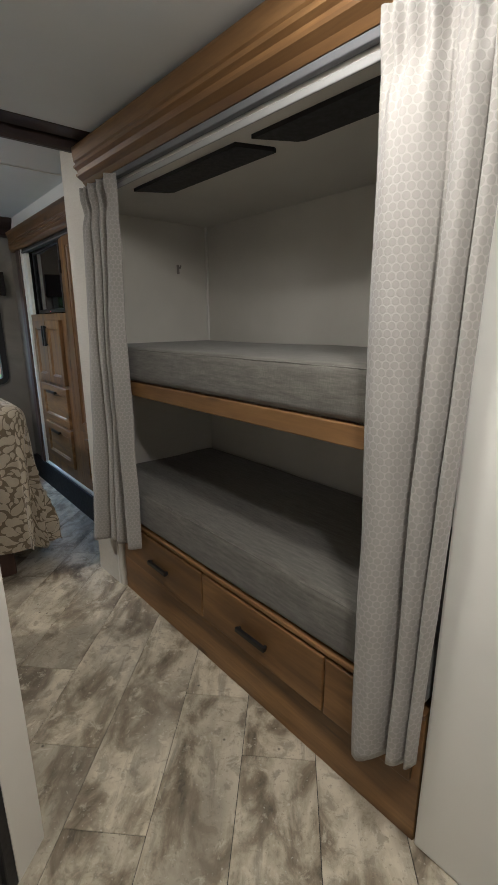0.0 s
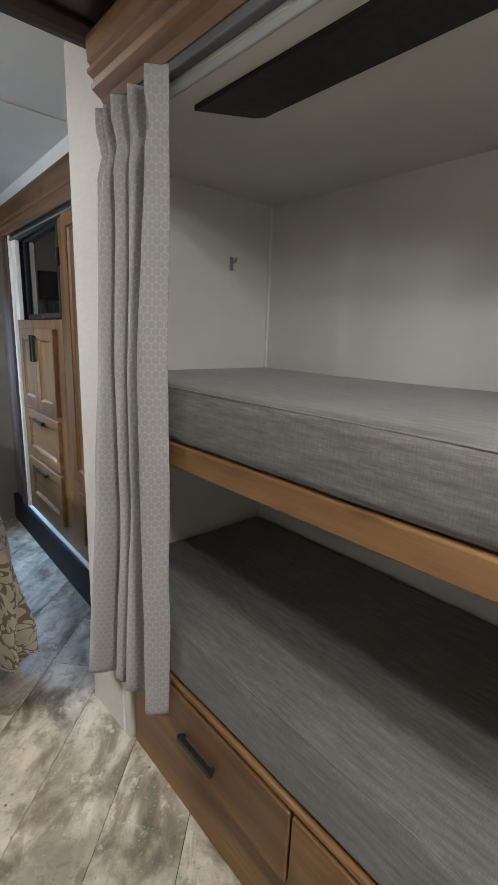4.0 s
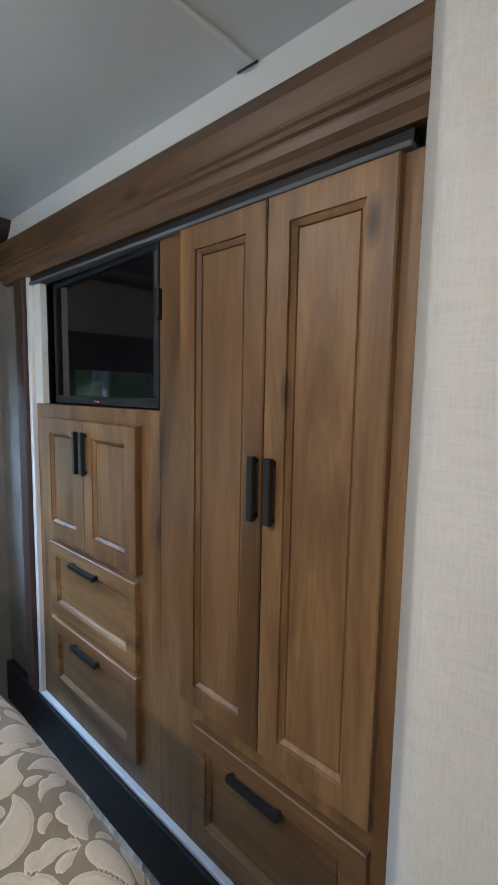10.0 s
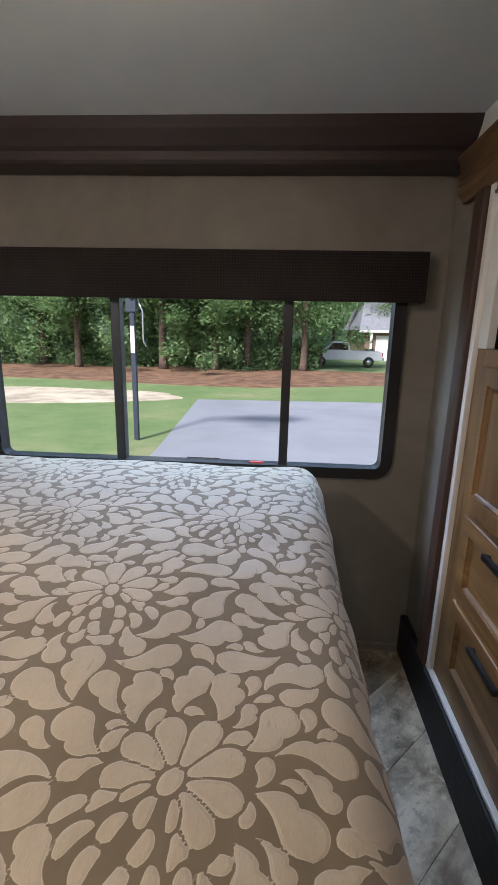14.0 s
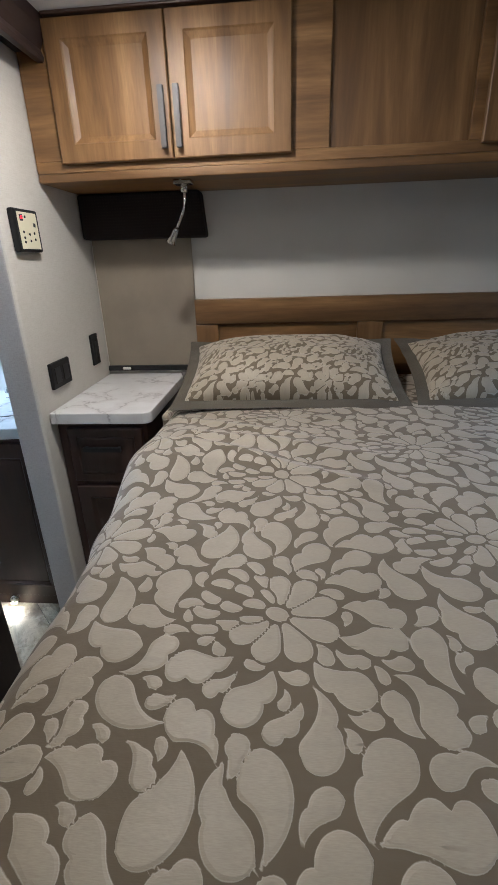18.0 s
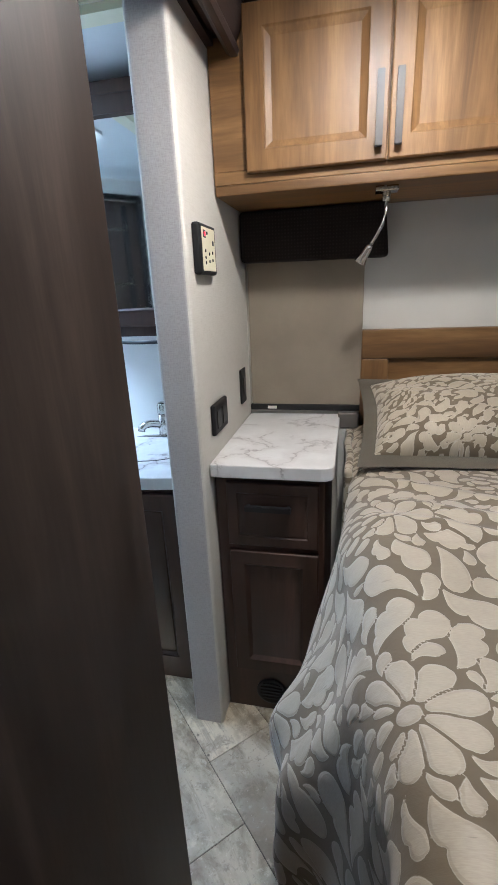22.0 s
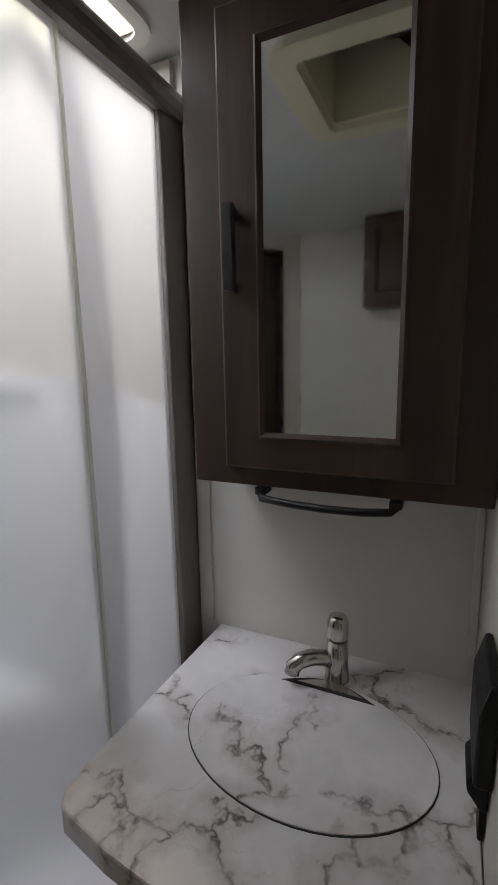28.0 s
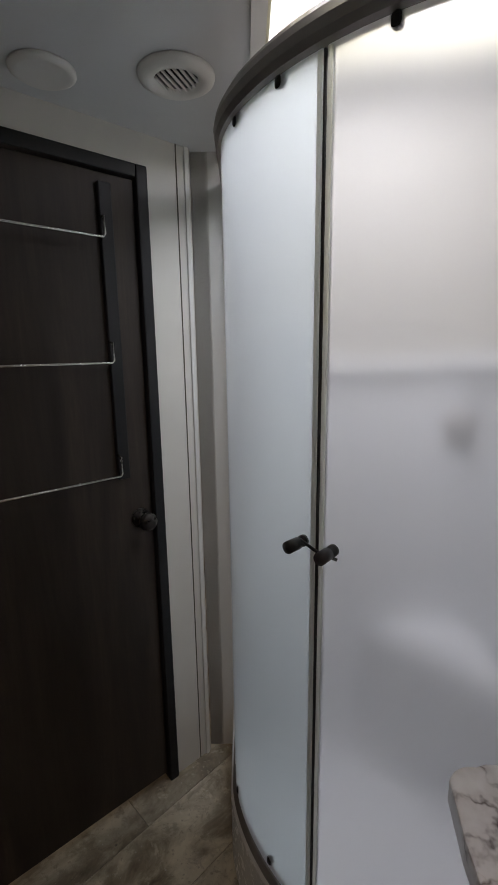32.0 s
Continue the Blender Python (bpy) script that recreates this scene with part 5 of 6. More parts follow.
for x in (-1.125, -1.066):
    part("receptacle", bm_box(x - 0.02, x + 0.02, 1.957, 1.9605, 1.012, 1.066, 0.004), M["black"], ou)
sw = thing("light_switch", (-1.42, 1.95, 1.06), "black light switch beside the blind", "switch")
part("plate", bm_box(-1.455, -1.385, 1.945, 1.953, 1.0, 1.125, 0.004), M["black_plastic"], sw)
part("rocker", bm_box(-1.435, -1.405, 1.952, 1.957, 1.03, 1.095, 0.003), M["black"], sw)

# window of the bedroom, its valance
wf = tagged(new("window_1"), "wide black-framed slider window in three panes", "window", kind="structure")
def round_frame(x0, x1, z0, z1, r, t, ya, yb):
    out = arc(x1 - r, z1 - r, r, 0, 90, 6) + arc(x0 + r, z1 - r, r, 90, 180, 6) + arc(x0 + r, z0 + r, r, 180, 270, 6) + arc(x1 - r, z0 + r, r, 270, 360, 6)
    ri = r - t if r > t else 0.01
    inn = arc(x1 - t - ri, z1 - t - ri, ri, 0, 90, 6) + arc(x0 + t + ri, z1 - t - ri, ri, 90, 180, 6) + arc(x0 + t + ri, z0 + t + ri, ri, 180, 270, 6) + arc(x1 - t - ri, z0 + t + ri, ri, 270, 360, 6)
    bm = bmesh.new()
    n = len(out)
    L = [[bm.verts.new((p[0], y, p[1])) for p in k] for y, k in ((ya, out), (ya, inn), (yb, inn), (yb, out))]
    for k in range(4):
        a, b = L[k], L[(k + 1) % 4]
        for i in range(n):
            bm.faces.new((a[i], a[(i + 1) % n], b[(i + 1) % n], b[i]))
    bmesh.ops.recalc_face_normals(bm, faces=bm.faces[:])
    return bm
part("window_frame", round_frame(-0.785, 0.915, 0.815, 1.60, 0.075, 0.045, 4.172, 4.235), M["black"], wf)
bm = bm_box(0.452, 0.488, 4.178, 4.225, 0.85, 1.57, 0.003)
part("mullion", bm, M["black"], wf)
part("mullion", bm_box(-0.235, -0.197, 4.178, 4.225, 0.85, 1.57, 0.003), M["black"], wf)
for a, b in ((-0.745, -0.235), (-0.197, 0.452), (0.488, 0.875)):
    g = part("pane", bm_box(a, b, 4.208, 4.212, 0.856, 1.56), M["glass"], wf)
    g.visible_shadow = False
part("latch", bm_box(0.33, 0.39, 4.19, 4.207, 0.856, 0.866, 0.002), plain("red_tab", (0.45, 0.05, 0.04), 0.4), wf, "small red emergency latch")
part("sticker", bm_box(0.06, 0.20, 4.2065, 4.2075, 0.868, 0.872), M["taupe"], wf)
va = thing("window_valance", (0.05, 4.15, 1.515), "dark brown woven valance box above the window", "valance")
part("front", bm_box(-0.862, 0.963, 4.118, 4.128, 1.514, 1.690, 0.003), M["valance"], va)
part("end", bm_box(-0.862, -0.852, 4.1285, 4.172, 1.514, 1.690, 0.002), M["valance"], va)
part("end", bm_box(0.953, 0.963, 4.1285, 4.172, 1.514, 1.690, 0.002), M["valance"], va)
part("top", bm_box(-0.851, 0.952, 4.1285, 4.189, 1.68, 1.689, 0.002), M["valance"], va)

# sliding door between bedroom and bathroom
sd = tagged(new("door_1"), "dark espresso sliding door hanging from the header track", "door", kind="structure")
part("leaf", bm_box(-0.482, 0.195, 1.955, 1.990, 0.012, 1.995, 0.003), M["espresso"], sd)
pl = part("pull", bm_prism([(0.135 + 0.036 * math.cos(2 * math.pi * i / 24) * (1 if abs(math.cos(2 * math.pi * i / 24)) < 0.99 else 1), 0.98 + 0.075 * math.copysign(abs(math.sin(2 * math.pi * i / 24)) ** 0.6, math.sin(2 * math.pi * i / 24))) for i in range(24)], 1.989, 1.996, "y", 0.002), M["black_plastic"], sd, "black recessed pull plate")
part("key_turn", bm_turn([(0, 0), (0.009, 0), (0.009, 0.004), (0, 0.004)], Matrix.Translation((0.148, 1.9955, 0.932)) @ Matrix.Rotation(radians(-90), 4, "X"), 14), plain("brass_key", (0.75, 0.52, 0.10), 0.3, 0.9), pl, "small brass turn")


def ceiling_lamp(x, y, label, z=CEIL):
    t = thing("ceiling_lamp", (x, y, z), label, "lamp", "ceiling lamps")
    part("rim", bm_turn([(0.0, 0), (0.07, 0), (0.074, -0.008), (0.066, -0.020), (0.060, -0.02), (0.060, -0.006), (0.0, -0.006)], Matrix.Translation((x, y, z - 0.0005)), 32), M["white"], t)
    return t


ceiling_lamp(-0.72, 2.40, "small round ceiling lamp near the overhead cabinet")
ceiling_lamp(0.15, 3.05, "small round ceiling lamp over the foot of the bed")
ceiling_lamp(0.53, 0.60, "small round ceiling lamp in the hall", 1.988)
ceiling_lamp(0.28, -0.05, "small round ceiling lamp in the hall", 1.988)


# ---- bathroom ----
# slanting door with its dark casing and a rack of wire hooks
bd = tagged(new("door_2"), "dark espresso bathroom door in a dark casing", "door", kind="structure")
part("leaf", slant(DW0 + 0.036, DW1 - 0.036, -0.040, -0.006, 0.03, 1.945, 0.002), M["espresso"], bd)
bm = slant(DW0, DW0 + 0.034, -0.05, 0.012, 0, 1.982, 0.004)
slant(DW1 - 0.034, DW1, -0.05, 0.012, 0, 1.982, 0.004, bm)
slant(DW0 + 0.034, DW1 - 0.034, -0.05, 0.012, 1.948, 1.982, 0.004, bm)
part("casing", bm, M["black_plastic"], bd)
TO_SLANT = Matrix.Translation(P0) @ Matrix.Rotation(math.atan2(UW.y, UW.x), 4, "Z")
kn = part("knob", bm_turn([(0.0, 0), (0.030, 0), (0.030, 0.006), (0.014, 0.012), (0.011, 0.03), (0.024, 0.036), (0.028, 0.048), (0.024, 0.060), (0.008, 0.064), (0.0, 0.064)], TO_SLANT @ Matrix.Translation((0.225, -0.006, 0.995)) @ Matrix.Rotation(radians(-90), 4, "X"), 28), M["dark_knob"], bd, "round dark bronze knob")
rk = thing("hook_rack", (-0.25, 0.72, 1.1), "wire towel hooks on dark strips across the bathroom door", "towel rack")
for u in (0.272, 0.76):
    part("strip", slant(u - 0.018, u + 0.018, -0.005, 0.008, 1.13, 1.92, 0.003), M["black_plastic"], rk)
for z in (1.775, 1.46, 1.145):
    pts = [(0.291, 0.008, z + 0.060), (0.291, 0.03, z + 0.055), (0.291, 0.036, z + 0.01), (0.298, 0.036, z + 0.004), (0.53, 0.038, z + 0.004), (0.75, 0.036, z + 0.004), (0.757, 0.036, z), (0.755, 0.03, z + 0.045), (0.755, 0.008, z + 0.055)]
    part("wire_hook", bm_tube([TO_SLANT @ Vector(p) for p in pts], 0.0034, 8), M["chrome"], rk)
# upper cabinet opposite, seen in the mirror
uc = thing("bath_wall_cabinet", (0.05, 1.6, 1.69), "walnut wall cabinet opposite the vanity mirror", "cabinet")
part("body", bm_box(0.0, 0.164, 1.40, 1.843, 1.69, CEIL - 0.002, 0.003), M["walnut"], uc)
for a, b in ((1.405, 1.62), (1.624, 1.838)):
    raised_door(uc, "door", -0.018, a, b, 1.70, 2.055, 0.018, M["walnut"], 0.045)

# skylight well and frame
st = tagged(new("window_2"), "white skylight well above the shower", "window", kind="structure")
bm = bmesh.new()
x0, x1, y0, y1 = SK
lo = [bm.verts.new(p) for p in ((x0, y0, CEIL), (x1, y0, CEIL), (x1, y1, CEIL), (x0, y1, CEIL))]
hi = [bm.verts.new(p) for p in ((x0 + 0.025, y0 + 0.025, 2.14), (x1 - 0.025, y0 + 0.025, 2.14), (x1 - 0.025, y1 - 0.025, 2.14), (x0 + 0.025, y1 - 0.025, 2.14))]
for i in range(4):
    bm.faces.new((lo[i], lo[(i + 1) % 4], hi[(i + 1) % 4], hi[i]))
well = part("well", bm, M["cream"], st, "cream plastic well")
md = well.modifiers.new("thick", "SOLIDIFY")
md.thickness = 0.01
def flat_ring(x0, x1, y0, y1, w, za, zb, r=0.03):
    def loop(e, rr):
        return arc(x1 + e - rr, y1 + e - rr, rr, 0, 90, 5) + arc(x0 - e + rr, y1 + e - rr, rr, 90, 180, 5) + arc(x0 - e + rr, y0 - e + rr, rr, 180, 270, 5) + arc(x1 + e - rr, y0 - e + rr, rr, 270, 360, 5)
    bm = bmesh.new()
    o, i = loop(w, r + w), loop(0, r)
    L = [[bm.verts.new((p[0], p[1], z)) for p in k] for z, k in ((za, o), (za, i), (zb, i), (zb, o))]
    n = len(o)
    for k in range(4):
        a, b = L[k], L[(k + 1) % 4]
        for q in range(n):
            bm.faces.new((a[q], a[(q + 1) % n], b[(q + 1) % n], b[q]))
    bmesh.ops.recalc_face_normals(bm, faces=bm.faces[:])
    return bm
structure("backdrop_sky", bm_box(x0 + 0.012, x1 - 0.012, y0 + 0.012, y1 - 0.012, 2.152, 2.16), M["open_sky"], "bright white sky above the shower skylight", "backdrop")
part("window_frame", flat_ring(x0, x1, y0, y1, 0.028, CEIL - 0.012, CEIL + 0.001), M["white"], st, "white trim ring")
for x, y in ((x0 - 0.014, y1 - 0.1), (x1 + 0.014, y1 - 0.1), (x1 + 0.014, y0 + 0.15), (x0 + 0.2, y1 + 0.014)):
    part("screw", bm_turn([(0, 0), (0.004, 0), (0.003, -0.002), (0, -0.0025)], Matrix.Translation((x, y, CEIL - 0.012)), 10), M["chrome"], st)
# roof fan hatch
fh = thing("roof_fan_hatch", (-0.95, 1.63, CEIL), "cream-framed roof fan hatch with dark blades", "fan")
x0, x1, y0, y1 = HA
part("trim_ring", flat_ring(x0, x1, y0, y1, 0.055, CEIL - 0.02, CEIL - 0.0005, 0.02), M["cream"], fh)
bm = bm_box(x0, x0 + 0.008, y0, y1, CEIL, CEIL + 0.20)
bm_box(x1 - 0.008, x1, y0, y1, CEIL, CEIL + 0.20, bm=bm)
bm_box(x0 + 0.008, x1 - 0.008, y0, y0 + 0.008, CEIL, CEIL + 0.20, bm=bm)
bm_box(x0 + 0.008, x1 - 0.008, y1 - 0.008, y1, CEIL, CEIL + 0.20, bm=bm)
part("shaft", bm, M["cream"], fh)
part("lid", bm_box(x0, x1, y0, y1, CEIL + 0.20, CEIL + 0.21), M["black_plastic"], fh, "smoky dark lid")
part("hub", bm_turn([(0, 0), (0.05, 0), (0.05, 0.05), (0, 0.05)], Matrix.Translation((-0.95, 1.63, CEIL + 0.09)), 20), M["black_plastic"], fh)
for i in range(4):
    b = bm_box(0.045, 0.155, -0.035, 0.035, -0.003, 0.003, 0.002)
    b.transform(Matrix.Translation((-0.95, 1.63, CEIL + 0.115)) @ Matrix.Rotation(radians(90 * i + 25), 4, "Z") @ Matrix.Rotation(radians(22), 4, "X"))
    part("blade", b, M["black_plastic"], fh)
# air outlet and dark lamp in the bath ceiling
av = thing("ceiling_vent", (-0.617, 0.782, CEIL), "round white ceiling air vent with slats", "vent")
part("ring", bm_turn([(0.044, 0.0), (0.082, 0), (0.080, -0.008), (0.066, -0.016), (0.050, -0.014), (0.044, -0.002)], Matrix.Translation((-0.617, 0.782, CEIL - 0.0005)), 36), M["white"], av)
part("throat", bm_turn([(0, 0), (0.045, 0), (0.045, 0.002), (0, 0.002)], Matrix.Translation((-0.617, 0.782, CEIL - 0.004)), 24), M["black"], av)
for i in range(-3, 4):
    h = math.sqrt(max(0.0, 0.045 ** 2 - (i * 0.0125) ** 2))
    b = bm_box(-h, h, i * 0.0125 - 0.0022, i * 0.0125 + 0.0022, -0.011, -0.006, 0.0008)
    b.transform(Matrix.Translation((-0.617, 0.782, CEIL)) @ Matrix.Rotation(radians(70), 4, "Z"))
    part("slat", b, M["white"], av)
dl = thing("ceiling_lamp", (-0.345, 0.808, CEIL), "round white ceiling lamp, switched off, in the bathroom", "lamp", "ceiling lamps")
part("rim", bm_turn([(0, 0), (0.066, 0), (0.066, -0.006), (0.056, -0.012), (0.050, -0.010), (0, -0.011)], Matrix.Translation((-0.345, 0.808, CEIL - 0.0005)), 32), M["white"], dl)

# shower: white base and walls, bronze rail, frosted curved doors
CX, CY, SR = -1.165, 0.765, 0.472
M["acrylic"] = plain("white_acrylic", (0.88, 0.89, 0.90), 0.25, spread=0.03, bump=0.0)


FL = 0.029   # the far side stands in a little


def curve(r, a0, a1, n):
    """Points along the shower front between two angles: a corner curve flatter than a circle."""
    out = []
    for i in range(n + 1):
        d = radians(a0 + (a1 - a0) * i / n)
        out.append((CX + (r - FL) * max(0.0, math.cos(d)) ** 1.176, CY + r * max(0.0, math.sin(d)) ** 1.176))
    return out


def shower_line(r, extra=0.0, n=28):
    """The shower front from the vanity side round to the end wall."""
    return [(-1.549, CY + r)] + [(CX, CY + r)] + curve(r, 90, 0, n)[1:] + [(CX + r - FL, 0.401)]


sb = thing("shower_tray", (-1.2, 0.8, 0), "white curved acrylic shower tray", "shower tray")
out = shower_line(SR + 0.03)
part("tray", bm_prism([(-1.549, 0.401)] + out, 0.0, 0.215, "z", 0.006), M["acrylic"], sb)
ss = thing("shower_surround", (-1.5, 0.5, 0.215), "white moulded shower walls with a shelf ledge", "shower wall")
# Upper walls: the ivory tone also carries the skylight's warm, uneven light.
M["ivory"] = plain("toned_ivory_wall", (0.58, 0.55, 0.49), 0.4, spread=0.03)
part("wall_panel", bm_box(-1.549, -1.53, 0.402, 1.235, 0.216, 1.350, 0.004), M["acrylic"], ss)
part("wall_panel", bm_box(-1.53, -0.70, 0.402, 0.42, 0.216, 1.350, 0.004), M["acrylic"], ss)
part("upper_panel", bm_box(-1.549, -1.535, 0.402, 1.235, 1.351, 2.055, 0.002), M["ivory"], ss, "upper shower wall in ivory, toned for the skylight's warm light")
part("upper_panel", bm_box(-1.535, -0.70, 0.402, 0.415, 1.351, 2.055, 0.002), M["ivory"], ss, "upper shower wall in ivory, toned for the skylight's warm light")
part("ledge", bm_prism([(-1.53, 0.80), (-1.53, 0.42), (-0.75, 0.42), (-0.75, 0.446), (-1.46, 0.446), (-1.50, 0.48), (-1.505, 0.80)], 1.330, 1.365, "z", 0.008), M["acrylic"], ss)
part("seat", bm_prism([(-1.53, 0.80), (-1.53, 0.42), (-1.15, 0.42)], 0.216, 0.58, "z", 0.05), M["acrylic"], ss)
sv = thing("shower_valve", (-1.46, 0.43, 1.15), "round dark shower valve on the wall", "valve")
part("plate", bm_turn([(0, 0), (0.06, 0), (0.055, 0.01), (0.02, 0.016), (0.02, 0.045), (0, 0.045)], Matrix.Translation((-1.46, 0.42, 1.15)) @ Matrix.Rotation(radians(-90), 4, "X"), 24), M["bronze"], sv)
enc = thing("shower_enclosure", (-1.0, 1.0, 0.215), "curved frosted glass shower enclosure with a bronze rail", "shower enclosure")


def sweep(line, prof):
    """A profile of (outwards, z) carried along a plan line."""
    bm = bmesh.new()
    pts = [Vector((p[0], p[1], 0)) for p in line]
    rings = []
    for i, p in enumerate(pts):
        d = (pts[min(i + 1, len(pts) - 1)] - pts[max(i - 1, 0)]).normalized()
        o = Vector((-d.y, d.x, 0))
        rings.append([bm.verts.new(p + o * a + Vector((0, 0, z))) for a, z in prof])
    n = len(prof)
    for a, b in zip(rings, rings[1:]):
        for k in range(n):
            bm.faces.new((a[k], a[(k + 1) % n], b[(k + 1) % n], b[k]))
    bm.faces.new(rings[0][::-1]), bm.faces.new(rings[-1])
    bmesh.ops.recalc_face_normals(bm, faces=bm.faces[:])
    return bm


rail_line = [(-1.549, CY + SR), (-1.35, CY + SR), (CX, CY + SR)] + curve(SR, 90, 0, 40)[1:] + [(CX + SR - FL, 0.60), (CX + SR - FL, 0.401)]
part("top_rail", sweep(rail_line, [(-0.018, 1.932), (0.010, 1.932), (0.021, 1.936), (0.028, 1.946), (0.031, 1.960), (0.028, 1.974), (0.021, 1.985), (0.010, 1.99), (-0.018, 1.99)]), M["bronze"], enc, "bronze curved top rail")
part("bottom_rail", sweep(rail_line, [(-0.02, 0.216), (0.022, 0.216), (0.024, 0.226), (0.014, 0.238), (-0.02, 0.238)]), M["bronze"], enc)
part("wall_post", bm_box(-1.549, -1.468, CY + SR - 0.014, CY + SR + 0.014, 0.238, 1.935, 0.004), M["bronze"], enc, "bronze wall channel")
part("wall_post", bm_box(CX + SR - FL - 0.014, CX + SR - FL + 0.018, 0.401, 0.427, 0.238, 1.932, 0.005), M["white"], enc, "white wall channel")
part("channel_edge", bm_box(CX + SR - FL - 0.012, CX + SR - FL + 0.012, 0.4275, 0.4315, 0.238, 1.932, 0.001), M["black_plastic"], enc, "dark gasket")
part("edge_strip", bm_box(CX + SR - FL + 0.014, CX + SR - FL + 0.026, 0.47, 0.50, 0.25, 1.932, 0.003), M["white"], enc, "white plastic edge strip")
part("seal_strip", bm_box(-1.549, -1.541, CY + SR + 0.016, CY + SR + 0.05, 0.86, 2.0, 0.003), M["white"], enc)


def glass_sheet(name, line, label):
    g = part(name, sweep(line, [(-0.003, 0.25), (0.003, 0.25), (0.003, 1.93), (-0.003, 1.93)]), M["frosted"], enc, label)
    for f in g.data.polygons:
        f.use_smooth = len(f.vertices) == 4 and abs(f.normal.z) < 0.5
    return g


glass_sheet("fixed_pane", [(-1.466, CY + SR), (-1.219, CY + SR)], "frosted fixed glass").visible_shadow = False
gl = glass_sheet("fixed_pane", curve(SR - 0.006, 46.2, 0, 20) + [(CX + SR - FL - 0.006, 0.43)], "greenish frosted fixed glass")
gl.data.materials[0] = M["frosted_green"]
glass_sheet("sliding_pane", [(-1.223, CY + SR + 0.012), (CX, CY + SR + 0.012)] + curve(SR + 0.012, 90, 48.6, 22)[1:], "frosted curved sliding glass")
glass_sheet("sliding_pane", curve(SR + 0.012, 47.4, 0, 24) + [(CX + SR - FL + 0.012, 0.715)], "frosted curved sliding glass")
gl.visible_shadow = False
M["seal"] = plain("clear_seal", (0.86, 0.87, 0.76), 0.35, spread=0.04)
M["seal"].node_tree.nodes["Principled BSDF"].inputs["Transmission Weight"].default_value = 0.85
M["seal_dark"] = plain("dark_magnet_seal", (0.03, 0.03, 0.03), 0.5)
def on_arc(deg, r=SR + 0.012):
    return curve(r, deg, deg, 1)[0]
def facing(deg):
    """Turn of a piece that faces straight out of the curve."""
    (x0, y0), (x1, y1) = curve(SR, deg - 1, deg + 1, 1)
    return Matrix.Rotation(math.atan2(y1 - y0, x1 - x0) - math.pi / 2, 4, "Z")
def upright(deg, w, mat, name, r=SR + 0.012, z0=0.25, z1=1.928, lab=""):
    x, y = on_arc(deg, r)
    b = bm_box(-0.006, 0.006, -w, w, z0, z1, 0.002)
    b.transform(Matrix.Translation((x, y, 0)) @ facing(deg))
    return part(name, b, mat, enc, lab)
upright(48.0, 0.0022, M["seal_dark"], "door_seal", lab="dark magnetic seal")
upright(49.0, 0.0045, M["seal"], "door_seal", lab="clear plastic seal")
upright(47.0, 0.0045, M["seal"], "door_seal", lab="clear plastic seal")
b = bm_box(-1.226, -1.218, CY + SR + 0.004, CY + SR + 0.018, 0.25, 1.928, 0.002)
part("door_seal", b, M["seal"], enc, "clear plastic seal")
b = bm_box(CX + SR - FL - 0.002, CX + SR - FL + 0.018, 0.708, 0.722, 0.25, 1.928, 0.002)
part("door_seal", b, M["white"], enc, "white plastic seal")
def roller(deg, z):
    x, y = on_arc(deg, SR + 0.004)
    b = bm_box(-0.010, 0.014, -0.008, 0.008, -0.010, 0.010, 0.006, 3)
    b.transform(Matrix.Translation((x, y, z)) @ facing(deg))
    return part("roller", b, M["black_plastic"], enc, "black roller")
for d in (84, 60, 37, 20):
    roller(d, 1.923)
for d in (80, 62, 33, 9):
    roller(d, 0.27)
for d, w in ((45.0, 0), (52.0, 0)):
    x, y = on_arc(d, SR + 0.018)
    rot = facing(d) @ Matrix.Rotation(radians(90), 4, "Y")
    hd = part("door_knob", bm_turn([(0, 0), (0.011, 0), (0.011, 0.008), (0.007, 0.010), (0.007, 0.018), (0.0115, 0.020), (0.0115, 0.048), (0, 0.050)], Matrix.Translation((x, y, 1.145)) @ rot, 18), M["black"], enc, "black shower door knob")
a, b = on_arc(45.0, SR + 0.032), on_arc(53.5, SR + 0.034)
part("tie", bm_tube([(a[0], a[1], 1.15), ((a[0] + b[0]) / 2 + 0.004, (a[1] + b[1]) / 2 + 0.004, 1.142), (b[0], b[1], 1.136)], 0.003, 8), M["black"], enc, "thin black strap between the knobs")

# vanity
vn = thing("vanity", (-1.3, 1.6, 0), "dark walnut bathroom vanity with a framed door", "vanity")
part("body", bm_prism([(-1.548, 1.345), (-1.16, 1.345), (-1.085, 1.385), (-1.085, 1.843), (-1.548, 1.843)], 0.0, 0.808, "z", 0.004), M["walnut"], vn)
vd = raised_door(vn, "door", -1.068, 1.425, 1.80, 0.06, 0.775, 0.017, M["walnut"], 0.055, out=1)
bar_handle(vn, (-1.125, 1.364, 0.555), (-1.125, 1.364, 0.705), (0.47, -0.88, 0))
lt = part("toe_light", bm_turn([(0, 0), (0.02, 0), (0.02, 0.01), (0.012, 0.022), (0, 0.022)], Matrix.Translation((-1.068, 1.565, 0.045)) @ Matrix.Rotation(radians(90), 4, "Y"), 20), M["chrome"], vn, "small chrome courtesy light")
part("bulb", bm_box(-1.060, -1.043, 1.553, 1.577, 0.026, 0.034, 0.003), M["led"], lt, "lit bulb")
disc_lamp("toe_lamp", -1.035, 1.565, 0.045, 0.03, 0.5, (1.0, 0.9, 0.72))
